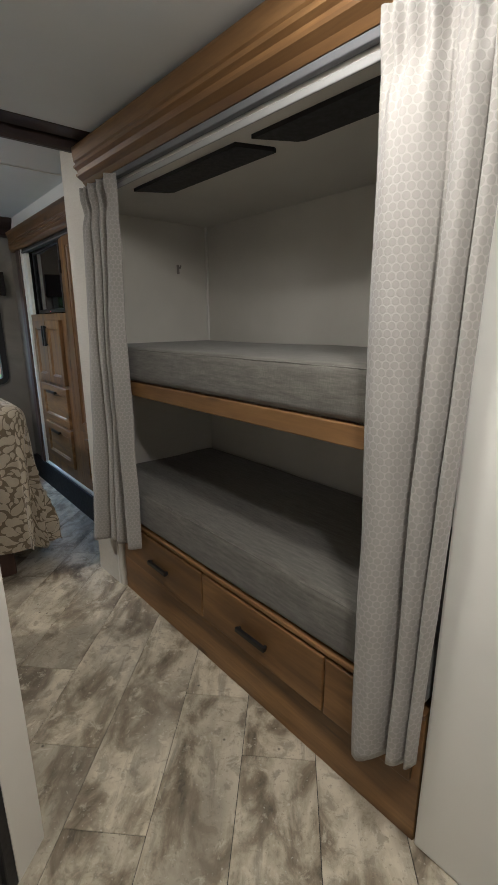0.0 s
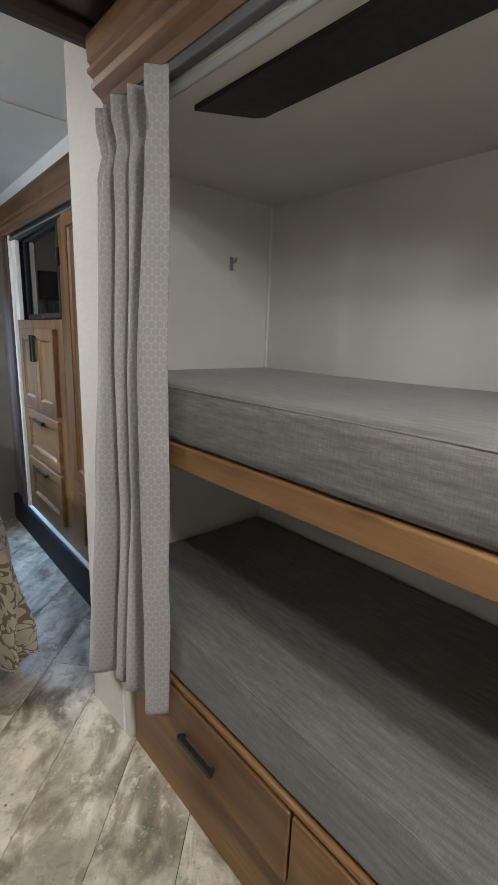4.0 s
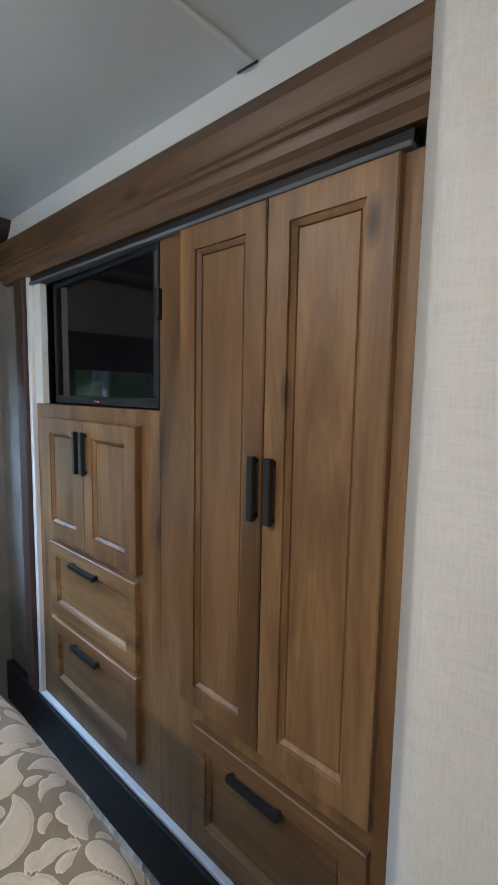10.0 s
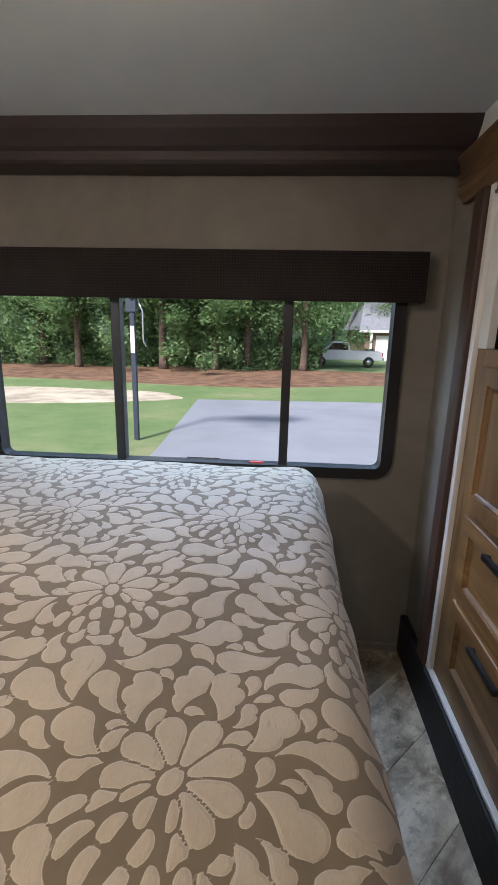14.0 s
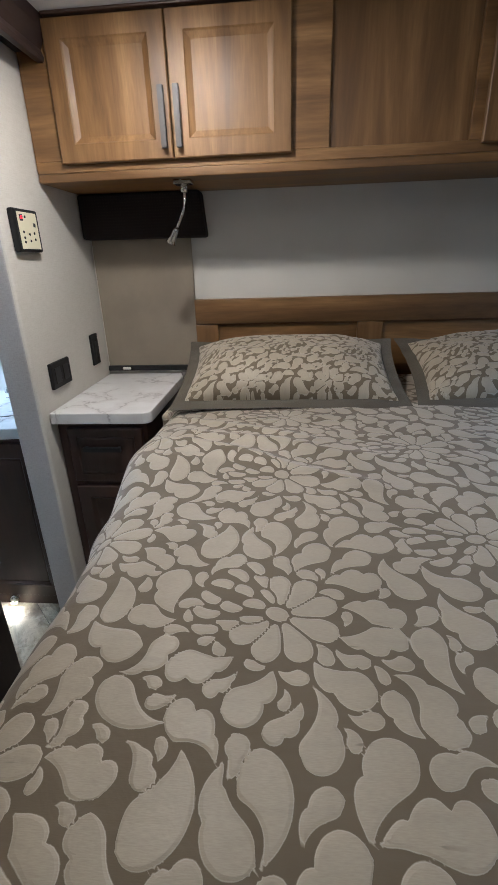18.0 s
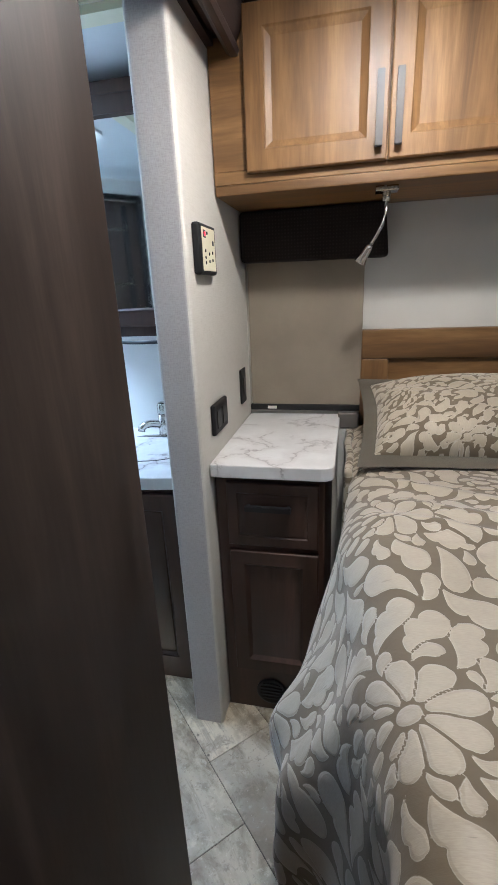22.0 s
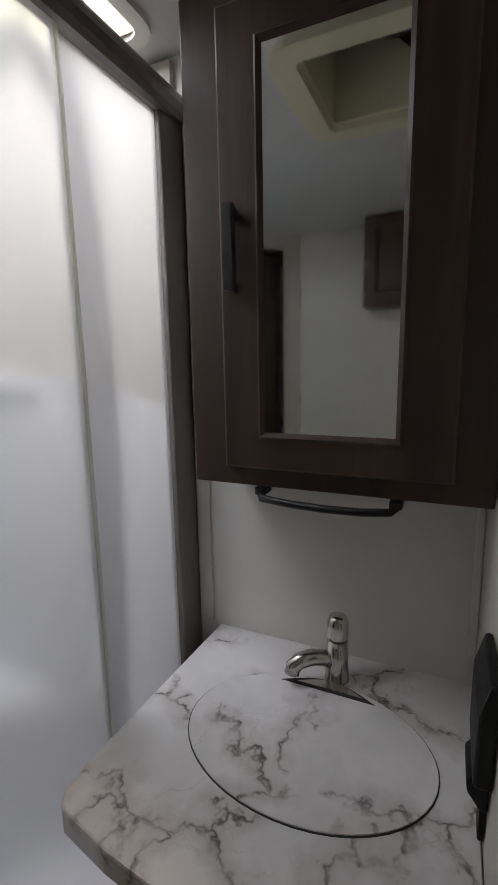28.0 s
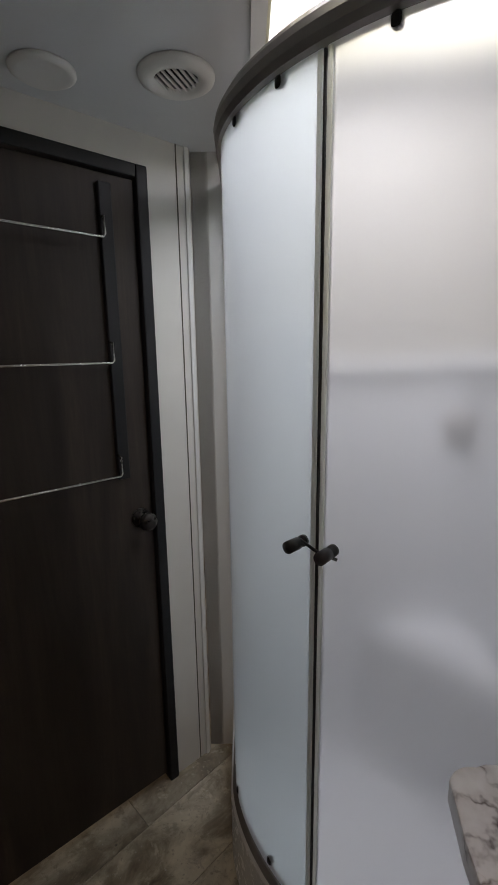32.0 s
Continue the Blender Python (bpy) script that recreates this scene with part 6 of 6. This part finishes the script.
pts = [(-1.549, 1.303), (-1.12, 1.287)] + arc(-1.092, 1.335, 0.045, 255, 330, 6) + [(-1.035, 1.40), (-1.022, 1.52), (-1.02, 1.62), (-1.028, 1.74), (-1.045, 1.8435), (-1.549, 1.8435)]
solid("worktop", bm_prism(pts, 0.810, 0.852, "z", 0.004), M["marble"], "white marble-look laminate vanity top with a rounded corner", "worktop", loc=(-1.3, 1.6, 0.81))
sk = thing("sink_cover", (-1.308, 1.588, 0.852), "oval marble-look cover lying flush over the sink", "sink cover")
def oval(cx, cy, rx, ry, n=48):
    return [(cx + rx * math.cos(2 * math.pi * i / n), cy + ry * math.sin(2 * math.pi * i / n)) for i in range(n)]
part("gap", bm_prism(oval(-1.302, 1.588, 0.1465, 0.2055), 0.8515, 0.8535, "z"), M["seal_dark"], sk, "dark gap round the cover")
part("cover", bm_prism(oval(-1.302, 1.588, 0.1445, 0.2035), 0.8525, 0.8555, "z", 0.0008), M["marble"], sk)
# no hole is cut: a dark sheet gives the slot its shade
rim = [(-1.417 - 0.031 * math.sin(math.pi * i / 12), 1.682 - 0.177 * i / 12) for i in range(13)]
part("finger_slot", bm_prism(rim, 0.8535, 0.8565, "z"), M["seal_dark"], sk, "dark sheet drawn for the shaded finger slot in the cover's rim")
steel = [(-1.424 - 0.023 * math.sin(math.pi * i / 12), 1.660 - 0.125 * i / 12) for i in range(13)]
part("steel_bowl", bm_prism(steel, 0.8560, 0.8572, "z"), M["chrome"], sk, "steel bowl that shows in the slot")
fc = thing("faucet", (-1.467, 1.602, 0.852), "brushed nickel single-lever faucet", "faucet")
part("body", bm_turn([(0, 0), (0.024, 0), (0.023, 0.006), (0.021, 0.04), (0.0205, 0.083), (0, 0.083)], Matrix.Translation((-1.467, 1.602, 0.8525)), 24), M["chrome"], fc)
part("lever", bm_turn([(0, 0), (0.0195, 0), (0.0205, 0.006), (0.021, 0.035), (0.016, 0.046), (0.006, 0.05), (0, 0.05)], Matrix.Translation((-1.467, 1.602, 0.938)), 24), M["chrome"], fc)
part("spout", bm_tube([(-1.464, 1.596, 0.888), (-1.454, 1.580, 0.899), (-1.439, 1.559, 0.904), (-1.424, 1.539, 0.901), (-1.417, 1.529, 0.890), (-1.415, 1.527, 0.878)], [0.015, 0.0155, 0.0155, 0.0155, 0.0155, 0.015], 16), M["chrome"], fc)
# mirror cabinet and towel bar
mc = thing("mirror_cabinet", (-1.46, 1.6, 1.25), "dark walnut medicine cabinet with a mirrored door", "cabinet")
part("body", bm_box(-1.549, -1.384, 1.351, 1.843, 1.250, 2.027, 0.003), M["walnut"], mc)
bm = bmesh.new()
XM = -1.366
F = ((1.422, 1.788, 1.285, 1.985), (1.498, 1.704, 1.349, 1.92))
def rect(x, f, i=0.0):
    return [bm.verts.new((x, f[0] + i, f[2] + i)), bm.verts.new((x, f[1] - i, f[2] + i)), bm.verts.new((x, f[1] - i, f[3] - i)), bm.verts.new((x, f[0] + i, f[3] - i))]
rs = [rect(-1.384, F[0]), rect(XM - 0.003, F[0]), rect(XM, F[0], 0.004), rect(XM, F[1], -0.012), rect(XM + 0.003, F[1], -0.008), rect(XM - 0.006, F[1])]
for r, s in zip(rs, rs[1:]):
    for i in range(4):
        bm.faces.new((r[i], r[(i + 1) % 4], s[(i + 1) % 4], s[i]))
bmesh.ops.recalc_face_normals(bm, faces=bm.faces[:])
for f in bm.faces:
    if f.normal.x < -0.3:
        f.normal_flip()
md = part("door", bm, M["walnut"], mc)
part("mirror", bm_box(-1.380, XM - 0.005, F[1][0] - 0.002, F[1][1] + 0.002, F[1][2] - 0.002, F[1][3] + 0.002), M["mirror"], md, "silvered mirror glass")
bar_handle(md, (XM, 1.447, 1.575), (XM, 1.447, 1.706), (1, 0, 0))
tb = thing("towel_bar", (-1.38, 1.59, 1.24), "black curved towel bar below the mirror cabinet", "towel bar")
part("bar", bm_tube([(-1.40, 1.482, 1.244), (-1.380, 1.482, 1.238), (-1.368, 1.488, 1.234), (-1.362, 1.54, 1.231), (-1.360, 1.60, 1.230), (-1.362, 1.66, 1.231), (-1.368, 1.702, 1.234), (-1.380, 1.708, 1.238), (-1.40, 1.708, 1.244)], 0.0065, 10), M["black"], tb)
for y in (1.482, 1.708):
    part("mount", bm_box(-1.41, -1.375, y - 0.010, y + 0.010, 1.236, 1.2495, 0.003), M["black"], tb)
structure("trim_bath_corner", bm_box(-1.549, -1.535, 1.83, 1.8445, 0.853, 1.249, 0.003), M["white"], "white corner bead behind the faucet", "trim")

# black holder on the partition above the vanity
hd = thing("wall_holder", (-1.22, 1.843, 0.95), "black moulded wall holder above the vanity", "holder")
part("body", bm_prism([(1.8435, 0.985), (1.8435, 1.118), (1.834, 1.118), (1.823, 1.075), (1.823, 0.985)], -1.285, -1.175, "x", 0.004), M["black_plastic"], hd)
part("clip", bm_prism([(1.8435, 0.935), (1.8435, 0.980), (1.826, 0.980), (1.818, 0.968), (1.820, 0.955), (1.834, 0.935)], -1.262, -1.198, "x", 0.003), M["black_plastic"], hd)
part("tongue", bm_box(-1.245, -1.215, 1.836, 1.8435, 0.875, 0.934, 0.002), M["black_plastic"], hd)


# ---- outside the window ----
GZ = -0.95


def grass_mat():
    k = Nodes("lawn")
    c = k.coord()
    a, b, f = k.noise(c, 0.35, 5), k.noise(c, 2.5, 5), k.noise(c, 60, 3)
    col = k.ramp(a, [(0.35, (0.14, 0.225, 0.075)), (0.55, (0.20, 0.275, 0.105)), (0.72, (0.33, 0.31, 0.17))])
    col = k.mix(k.grey(b, 0.45, 0.0, 0.75, 0.6), col, (0.11, 0.185, 0.055))
    col = k.mix(k.grey(f, 0.4, 0.0, 0.7, 0.4), col, (0.08, 0.13, 0.035))
    k.set(Base_Color=col, Roughness=0.9, Normal=k.bump(f, 0.6, 0.02))
    return k.m


M["grass"] = grass_mat()
M["sand"] = plain("dry_mown_grass", (0.52, 0.45, 0.33), 0.95, spread=0.35, grain=30, blotch=1.4, bump=0.5)
M["mulch"] = plain("leaf_litter", (0.19, 0.105, 0.06), 0.95, spread=0.5, grain=25, blotch=1.8, bump=0.6)
M["asphalt"] = plain("pale_asphalt", (0.27, 0.285, 0.31), 0.85, spread=0.12, grain=90, blotch=0.6)
M["bark"] = plain("tree_bark", (0.12, 0.085, 0.062), 0.95, spread=0.35, grain=18, blotch=5, bump=0.8)


def leaf_mat():
    k = Nodes("leaves")
    isl = k.n("ShaderNodeNewGeometry").outputs["Random Per Island"]
    col = k.ramp(isl, [(0.0, (0.105, 0.20, 0.085)), (0.5, (0.17, 0.29, 0.125)), (1.0, (0.27, 0.38, 0.18))])
    k.set(Base_Color=col, Roughness=0.55)
    through_leaf = k.n("ShaderNodeBsdfTranslucent", {"Color": k.mix(0.5, col, (0.30, 0.46, 0.16))})
    both = k.n("ShaderNodeMixShader", {0: 0.45, 1: k.b.outputs[0], 2: through_leaf.outputs[0]})
    k.t.links.new(both.outputs[0], k.t.nodes["Material Output"].inputs[0])
    return k.m


M["leaf"] = leaf_mat()
bm = bmesh.new()
bmesh.ops.create_grid(bm, x_segments=40, y_segments=40, size=160)
bm.transform(Matrix.Translation((0, 150, GZ - 0.02)))
structure("ground", bm, M["grass"], "mown lawn reaching to the woods", "ground")
structure("road", bm_prism([(-2.15, 7.0), (-1.95, 10.8), (-2.35, 17.8), (14, 19.2), (14, 7.0)], GZ - 0.06, GZ + 0.006, "z"), M["asphalt"], "pale asphalt drive", "road")
def patch(name, cx, cy, rx, ry, mat, label, seed):
    pts = [(cx + rx * (1 + 0.3 * noise.noise(Vector((math.cos(a) * 2, math.sin(a) * 2, seed)))) * math.cos(a), cy + ry * (1 + 0.3 * noise.noise(Vector((math.cos(a) * 2, math.sin(a) * 2, seed + 5)))) * math.sin(a)) for a in [2 * math.pi * i / 48 for i in range(48)]]
    structure(name, bm_prism(pts, GZ - 0.05, GZ - 0.008, "z"), mat, label, "ground")
patch("ground_dry_strip", -9.5, 18.0, 6.6, 1.9, M["sand"], "pale dry strip in the lawn", 1)
patch("ground_mulch", -7.0, 27.5, 22.0, 5.0, M["mulch"], "brown leaf litter at the wood's edge", 2)


def leaf_cloud(n, rx, rz, seed, size):
    """Many small leaf blades in uneven clumps."""
    rnd = random.Random(seed)
    clumps = [(rnd.gauss(0, rx * 0.55), rnd.gauss(0, rx * 0.55), rnd.uniform(-rz, rz), rnd.uniform(0.25, 0.55) * rx) for _ in range(26)]
    verts, faces = [], []
    for _ in range(n):
        cx, cy, cz, cr = rnd.choice(clumps)
        d = Vector((rnd.gauss(0, 1), rnd.gauss(0, 1), rnd.gauss(0, 0.7))).normalized() * cr * rnd.random() ** 0.4
        p = Vector((cx, cy, cz)) + d
        e = Euler((rnd.uniform(-0.9, 0.9), rnd.uniform(-0.9, 0.9), rnd.uniform(0, 6.28))).to_matrix()
        s = size * rnd.uniform(0.6, 1.3)
        i = len(verts)
        verts += [tuple(p + e @ Vector(q)) for q in ((-s, 0, 0), (0, -s * 0.45, s * 0.1), (s, 0, 0), (0, s * 0.45, s * 0.1))]
        faces.append((i, i + 1, i + 2, i + 3))
    me = bpy.data.meshes.new("crown")
    me.from_pydata(verts, [], faces)
    me.materials.append(M["leaf"])
    return me


CROWNS = [leaf_cloud(7000, 2.6, 3.2, s, 0.125) for s in (1, 2, 3)]
TRUNKS = []
for s in (1, 2, 3):
    rnd = random.Random(s + 40)
    b = bmesh.new()
    path = [(0.12 * noise.noise(Vector((0, z * 0.3, s))), 0.12 * noise.noise(Vector((5, z * 0.3, s))), z) for z in (0, 0.4, 1, 2, 3.5, 5, 7, 9, 11)]
    add_bm(b, bm_tube(path, [0.30, 0.23, 0.20, 0.18, 0.165, 0.15, 0.12, 0.08, 0.03], 10))
    for k in range(7):
        z0, a = rnd.uniform(2.6, 8), rnd.uniform(0, 6.28)
        d = Vector((math.cos(a), math.sin(a), 0.55))
        add_bm(b, bm_tube([Vector((0, 0, z0)) + d * t for t in (0, 0.7, 1.5, 2.2)], [0.06, 0.045, 0.03, 0.012], 6))
    me = bpy.data.meshes.new("trunk")
    b.to_mesh(me)
    b.free()
    me.materials.append(M["bark"])
    TRUNKS.append(me)


def tree(x, y, scale, kind, turn, low):
    t = thing("tree", (x, y, GZ), "broad-leaved tree with a grey-brown trunk at the lawn's edge", "tree", "trees at the wood's edge")
    t.scale = (scale, scale, scale)
    t.rotation_euler = (0, 0, turn)
    for nm, me, z in (("trunk", TRUNKS[kind], 0), ("crown", CROWNS[kind], 6.6), ("lower_crown", CROWNS[(kind + 1) % 3], low)):
        o = new(nm, me)
        o.parent = t
        o.location = (0.4 * (nm != "trunk"), 0.3 * (nm != "trunk"), z)
    return t


rnd = random.Random(11)
for x, y in ((-22, 31), (-18.5, 29.5), (-15, 31.5), (-11.8, 29.6), (-9.2, 31.8), (-6.6, 29.8), (-5.0, 32.5), (-3.5, 30.2), (-1.6, 31.2), (0.4, 33), (1.9, 31.0), (-13.4, 34.5), (-7.8, 35.0), (-2.4, 35.5), (-17, 36), (-24.5, 36), (10.5, 47), (14, 46), (17.5, 44), (3.0, 52), (6.5, 56), (-0.5, 41), (-10, 40), (-5, 41), (-20, 42), (-28, 33), (-31, 38), (22, 50)):
    tree(x, y, rnd.uniform(0.85, 1.25), rnd.randrange(3), rnd.uniform(0, 6.28), rnd.uniform(3.2, 4.6))
# undergrowth below the trees
rnd = random.Random(21)
verts, faces = [], []
for _ in range(26000):
    x = rnd.uniform(-32, 3.0)
    y = 30.5 + rnd.uniform(0, 6) + 0.8 * math.sin(x * 0.8)
    z = GZ + rnd.random() ** 1.6 * (1.6 + 1.3 * noise.noise(Vector((x * 0.35, y * 0.3, 0)))) + (y - 31) * 0.12
    s = rnd.uniform(0.07, 0.16)
    e = Euler((rnd.uniform(-1, 1), rnd.uniform(-1, 1), rnd.uniform(0, 6.28))).to_matrix()
    i = len(verts)
    verts += [tuple(Vector((x, y, z)) + e @ Vector(q)) for q in ((-s, 0, 0), (0, -s * 0.45, 0), (s, 0, 0), (0, s * 0.45, 0))]
    faces.append((i, i + 1, i + 2, i + 3))
me = bpy.data.meshes.new("undergrowth")
me.from_pydata(verts, [], faces)
me.materials.append(M["leaf"])
tagged(new("undergrowth", me), "dense green undergrowth along the wood's edge", "shrubs", kind="stuff")
structure("backdrop_woods", bm_prism([(-60, 62), (-20, 56), (20, 66), (60, 62), (60, 63), (-60, 63)], GZ, 17, "z"), plain("far_woods", (0.085, 0.14, 0.075), 0.95, spread=0.7, grain=2.5, blotch=0.5), "dark wall of distant woods", "backdrop")

# basketball hoop by the drive
hp = thing("basketball_hoop", (-2.6, 11.78, GZ), "dark basketball post with a white net beside the drive", "basketball hoop")
M["post"] = plain("dark_blue_post", (0.035, 0.045, 0.065), 0.5)
part("post", bm_box(-2.65, -2.55, 11.73, 11.83, GZ, 2.35, 0.01), M["post"], hp)
part("label_plate", bm_box(-2.645, -2.555, 11.722, 11.7295, 0.9, 1.45, 0.003), M["white"], hp, "pale label on the post")
part("head", bm_box(-2.72, -2.50, 11.70, 11.86, 1.72, 2.12, 0.02), M["post"], hp)
part("arm", bm_tube([(-2.6, 11.7, 2.0), (-2.2, 11.4, 2.6), (-1.8, 11.2, 3.0)], 0.05, 8), M["post"], hp)
part("crank", bm_tube([(-2.48, 11.72, 2.0), (-2.36, 11.68, 1.75), (-2.36, 11.68, 1.15), (-2.30, 11.66, 1.05)], 0.018, 8), M["chrome"], hp)
part("backboard", bm_box(-2.4, -0.6, 11.15, 11.19, 2.45, 3.4, 0.01), M["white"], hp)
ring = [(-1.40 + 0.23 * math.cos(a), 10.8 + 0.23 * math.sin(a), 2.46) for a in [2 * math.pi * i / 24 for i in range(25)]]
part("rim", bm_tube(ring, 0.012, 8, True), plain("orange_rim", (0.5, 0.12, 0.03), 0.5), hp)
b = bmesh.new()
for k in range(12):
    for sgn in (1, -1):
        pts = []
        for j in range(5):
            a, r = 2 * math.pi * k / 12 + sgn * j * 0.26, 0.23 - 0.028 * j
            pts.append((-1.40 + r * math.cos(a), 10.8 + r * math.sin(a), 2.45 - 0.105 * j))
        add_bm(b, bm_tube(pts, 0.007, 5))
part("net", b, M["white"], hp, "white cord net")

# parked pickup
tr = thing("pickup_truck", (5.1, 36.2, GZ), "white pickup truck parked before the house", "truck")
M["truck"] = plain("white_car_paint", (0.70, 0.72, 0.74), 0.25, spread=0.03)
M["tyre"] = plain("tyre_rubber", (0.02, 0.02, 0.02), 0.8)
def tb_prism(pts, y0, y1, bev=0.04):
    return bm_prism([(5.1 + p[0], GZ + p[1]) for p in pts], y0, y1, "y", bev)
part("body", tb_prism([(-2.6, 0.5), (2.6, 0.5), (2.62, 1.1), (0.3, 1.14), (-1.5, 1.14), (-2.55, 1.02)], 35.3, 37.1), M["truck"], tr)
part("cab", tb_prism([(-1.6, 1.13), (0.35, 1.13), (0.25, 1.75), (-1.0, 1.78)], 35.4, 37.0), M["truck"], tr)
part("side_window", tb_prism([(-1.3, 1.2), (0.2, 1.2), (0.12, 1.65), (-0.9, 1.67)], 35.385, 35.41, 0.01), M["screen"], tr, "dark side window")
for x in (-1.75, 1.65):
    w = part("wheel", bm_turn([(0.2, 0), (0.36, 0.0), (0.38, 0.06), (0.38, 0.2), (0.2, 0.22)], Matrix.Translation((5.1 + x, 35.27, GZ + 0.38)) @ Matrix.Rotation(radians(-90), 4, "X"), 24), M["tyre"], tr)
    part("rim", bm_turn([(0, 0), (0.21, 0), (0.2, 0.03), (0, 0.03)], Matrix.Translation((5.1 + x, 35.255, GZ + 0.38)) @ Matrix.Rotation(radians(-90), 4, "X"), 20), M["chrome"], w)
part("bumper", tb_prism([(2.55, 0.5), (2.72, 0.5), (2.72, 0.7), (2.55, 0.7)], 35.35, 37.05, 0.02), M["chrome"], tr)
part("tail_light", tb_prism([(2.55, 0.8), (2.63, 0.8), (2.63, 1.05), (2.55, 1.05)], 35.29, 35.4, 0.01), plain("tail_red", (0.4, 0.02, 0.02), 0.3), tr)

# house behind
hs = thing("house", (12, 46, GZ), "brick house with a grey hipped roof and a pale garage door", "house")
M["brick"] = plain("brown_brick", (0.20, 0.135, 0.10), 0.9, spread=0.25, grain=8, blotch=2)
M["shingle"] = plain("grey_shingles", (0.23, 0.235, 0.26), 0.9, spread=0.15, grain=6)
part("wall", bm_box(7.9, 24, 44.0, 54, GZ, GZ + 2.7), M["brick"], hs)
rb = bmesh.new()
v = [rb.verts.new(p) for p in ((7.3, 43.4, GZ + 2.65), (24.6, 43.4, GZ + 2.65), (24.6, 54.6, GZ + 2.65), (7.3, 54.6, GZ + 2.65), (8.6, 49, GZ + 6.4), (21, 49, GZ + 6.4))]
for f in ((0, 1, 5, 4), (1, 2, 5), (2, 3, 4, 5), (3, 0, 4), (3, 2, 1, 0)):
    rb.faces.new([v[i] for i in f])
part("roof", rb, M["shingle"], hs)
part("garage_door", bm_box(8.9, 12.2, 43.95, 44.02, GZ, GZ + 2.2, 0.01), M["white"], hs, "pale garage door")
part("fascia", bm_box(7.3, 24.6, 43.38, 43.44, GZ + 2.45, GZ + 2.66, 0.01), M["white"], hs)
part("porch_post", bm_box(8.3, 8.5, 43.5, 43.7, GZ, GZ + 2.45, 0.01), M["white"], hs)
fn = thing("fence_panel", (2.6, 33.5, GZ), "grey weathered timber fence at the wood's edge", "fence")
for i in range(9):
    part("board", bm_box(1.55 + i * 0.2, 1.73 + i * 0.2, 33.45, 33.5, GZ, GZ + 1.55 + 0.03 * math.sin(i * 2.1), 0.01), M["bark"], fn)
bn = thing("wheelie_bin", (8.1, 42.5, GZ), "dark green wheelie bin before the house", "bin")
part("tub", bm_box(7.8, 8.4, 42.2, 42.8, GZ, GZ + 1.0, 0.05), plain("bin_green", (0.02, 0.10, 0.06), 0.5), bn)
part("lid", bm_box(7.77, 8.43, 42.15, 42.83, GZ + 1.0, GZ + 1.08, 0.03), M["black_plastic"], bn)


# ---- floor planks, laid slanting and cut at the walls ----
def cut(poly, axis, limit, sign):
    """Cuts a flat polygon at a line along x or y."""
    out = []
    for i, p in enumerate(poly):
        q = poly[(i + 1) % len(poly)]
        a, b = sign * (p[axis] - limit), sign * (q[axis] - limit)
        if a >= 0:
            out.append(p)
        if (a >= 0) != (b >= 0):
            out.append(p + (q - p) * (a / (a - b)))
    return out


def planks():
    fl = tagged(new("floor"), "weathered grey-beige vinyl plank floor laid slantwise", "floor", kind="structure")
    wide, long, gap, rnd = 0.227, 0.915, 0.0008, random.Random(5)
    ends = {-1: 1.13, -2: 1.352, -3: 0.88, -4: 1.115}
    a = Matrix.Rotation(radians(-45), 4, "Z")
    whole = None
    for i in range(-20, 26):
        off = 0.113 + i * wide
        v = ends.get(i, rnd.uniform(0, 0.9)) - 6 * long
        while v < 6.0:
            c = a @ Vector((off + wide / 2, v + long / 2, 0))
            v += long
            hw, hl = wide / 2 - gap, long / 2 - gap
            corners = [c + a @ Vector(p) for p in ((-hw, -hl, 0), (hw, -hl, 0), (hw, hl, 0), (-hw, hl, 0))]
            poly = corners
            for axis, limit, sign in ((0, -1.548, 1), (0, 1.618, -1), (1, -1.248, 1), (1, 4.188, -1)):
                poly = cut(poly, axis, limit, sign) if len(poly) > 2 else []
            if len(poly) < 3 or (c.x < -1.0 and c.y < 0.0):
                continue
            if poly == corners:
                if whole is None:
                    b = bm_box(-hw, hw, -hl, hl, -0.004, 0.0, 0.0012, 1)
                    whole = bpy.data.meshes.new("plank")
                    b.to_mesh(whole)
                    b.free()
                    whole.materials.append(M["plank"])
                me = whole
            else:
                b = bm_prism([tuple((a.inverted() @ (p - c)).xy) for p in poly], -0.004, 0.0)
                me = bpy.data.meshes.new("plank")
                b.to_mesh(me)
                b.free()
                me.materials.append(M["plank"])
            ob = new("plank", me)
            ob.parent = fl
            ob.location = c
            ob.rotation_euler = (0, 0, radians(-45))


planks()
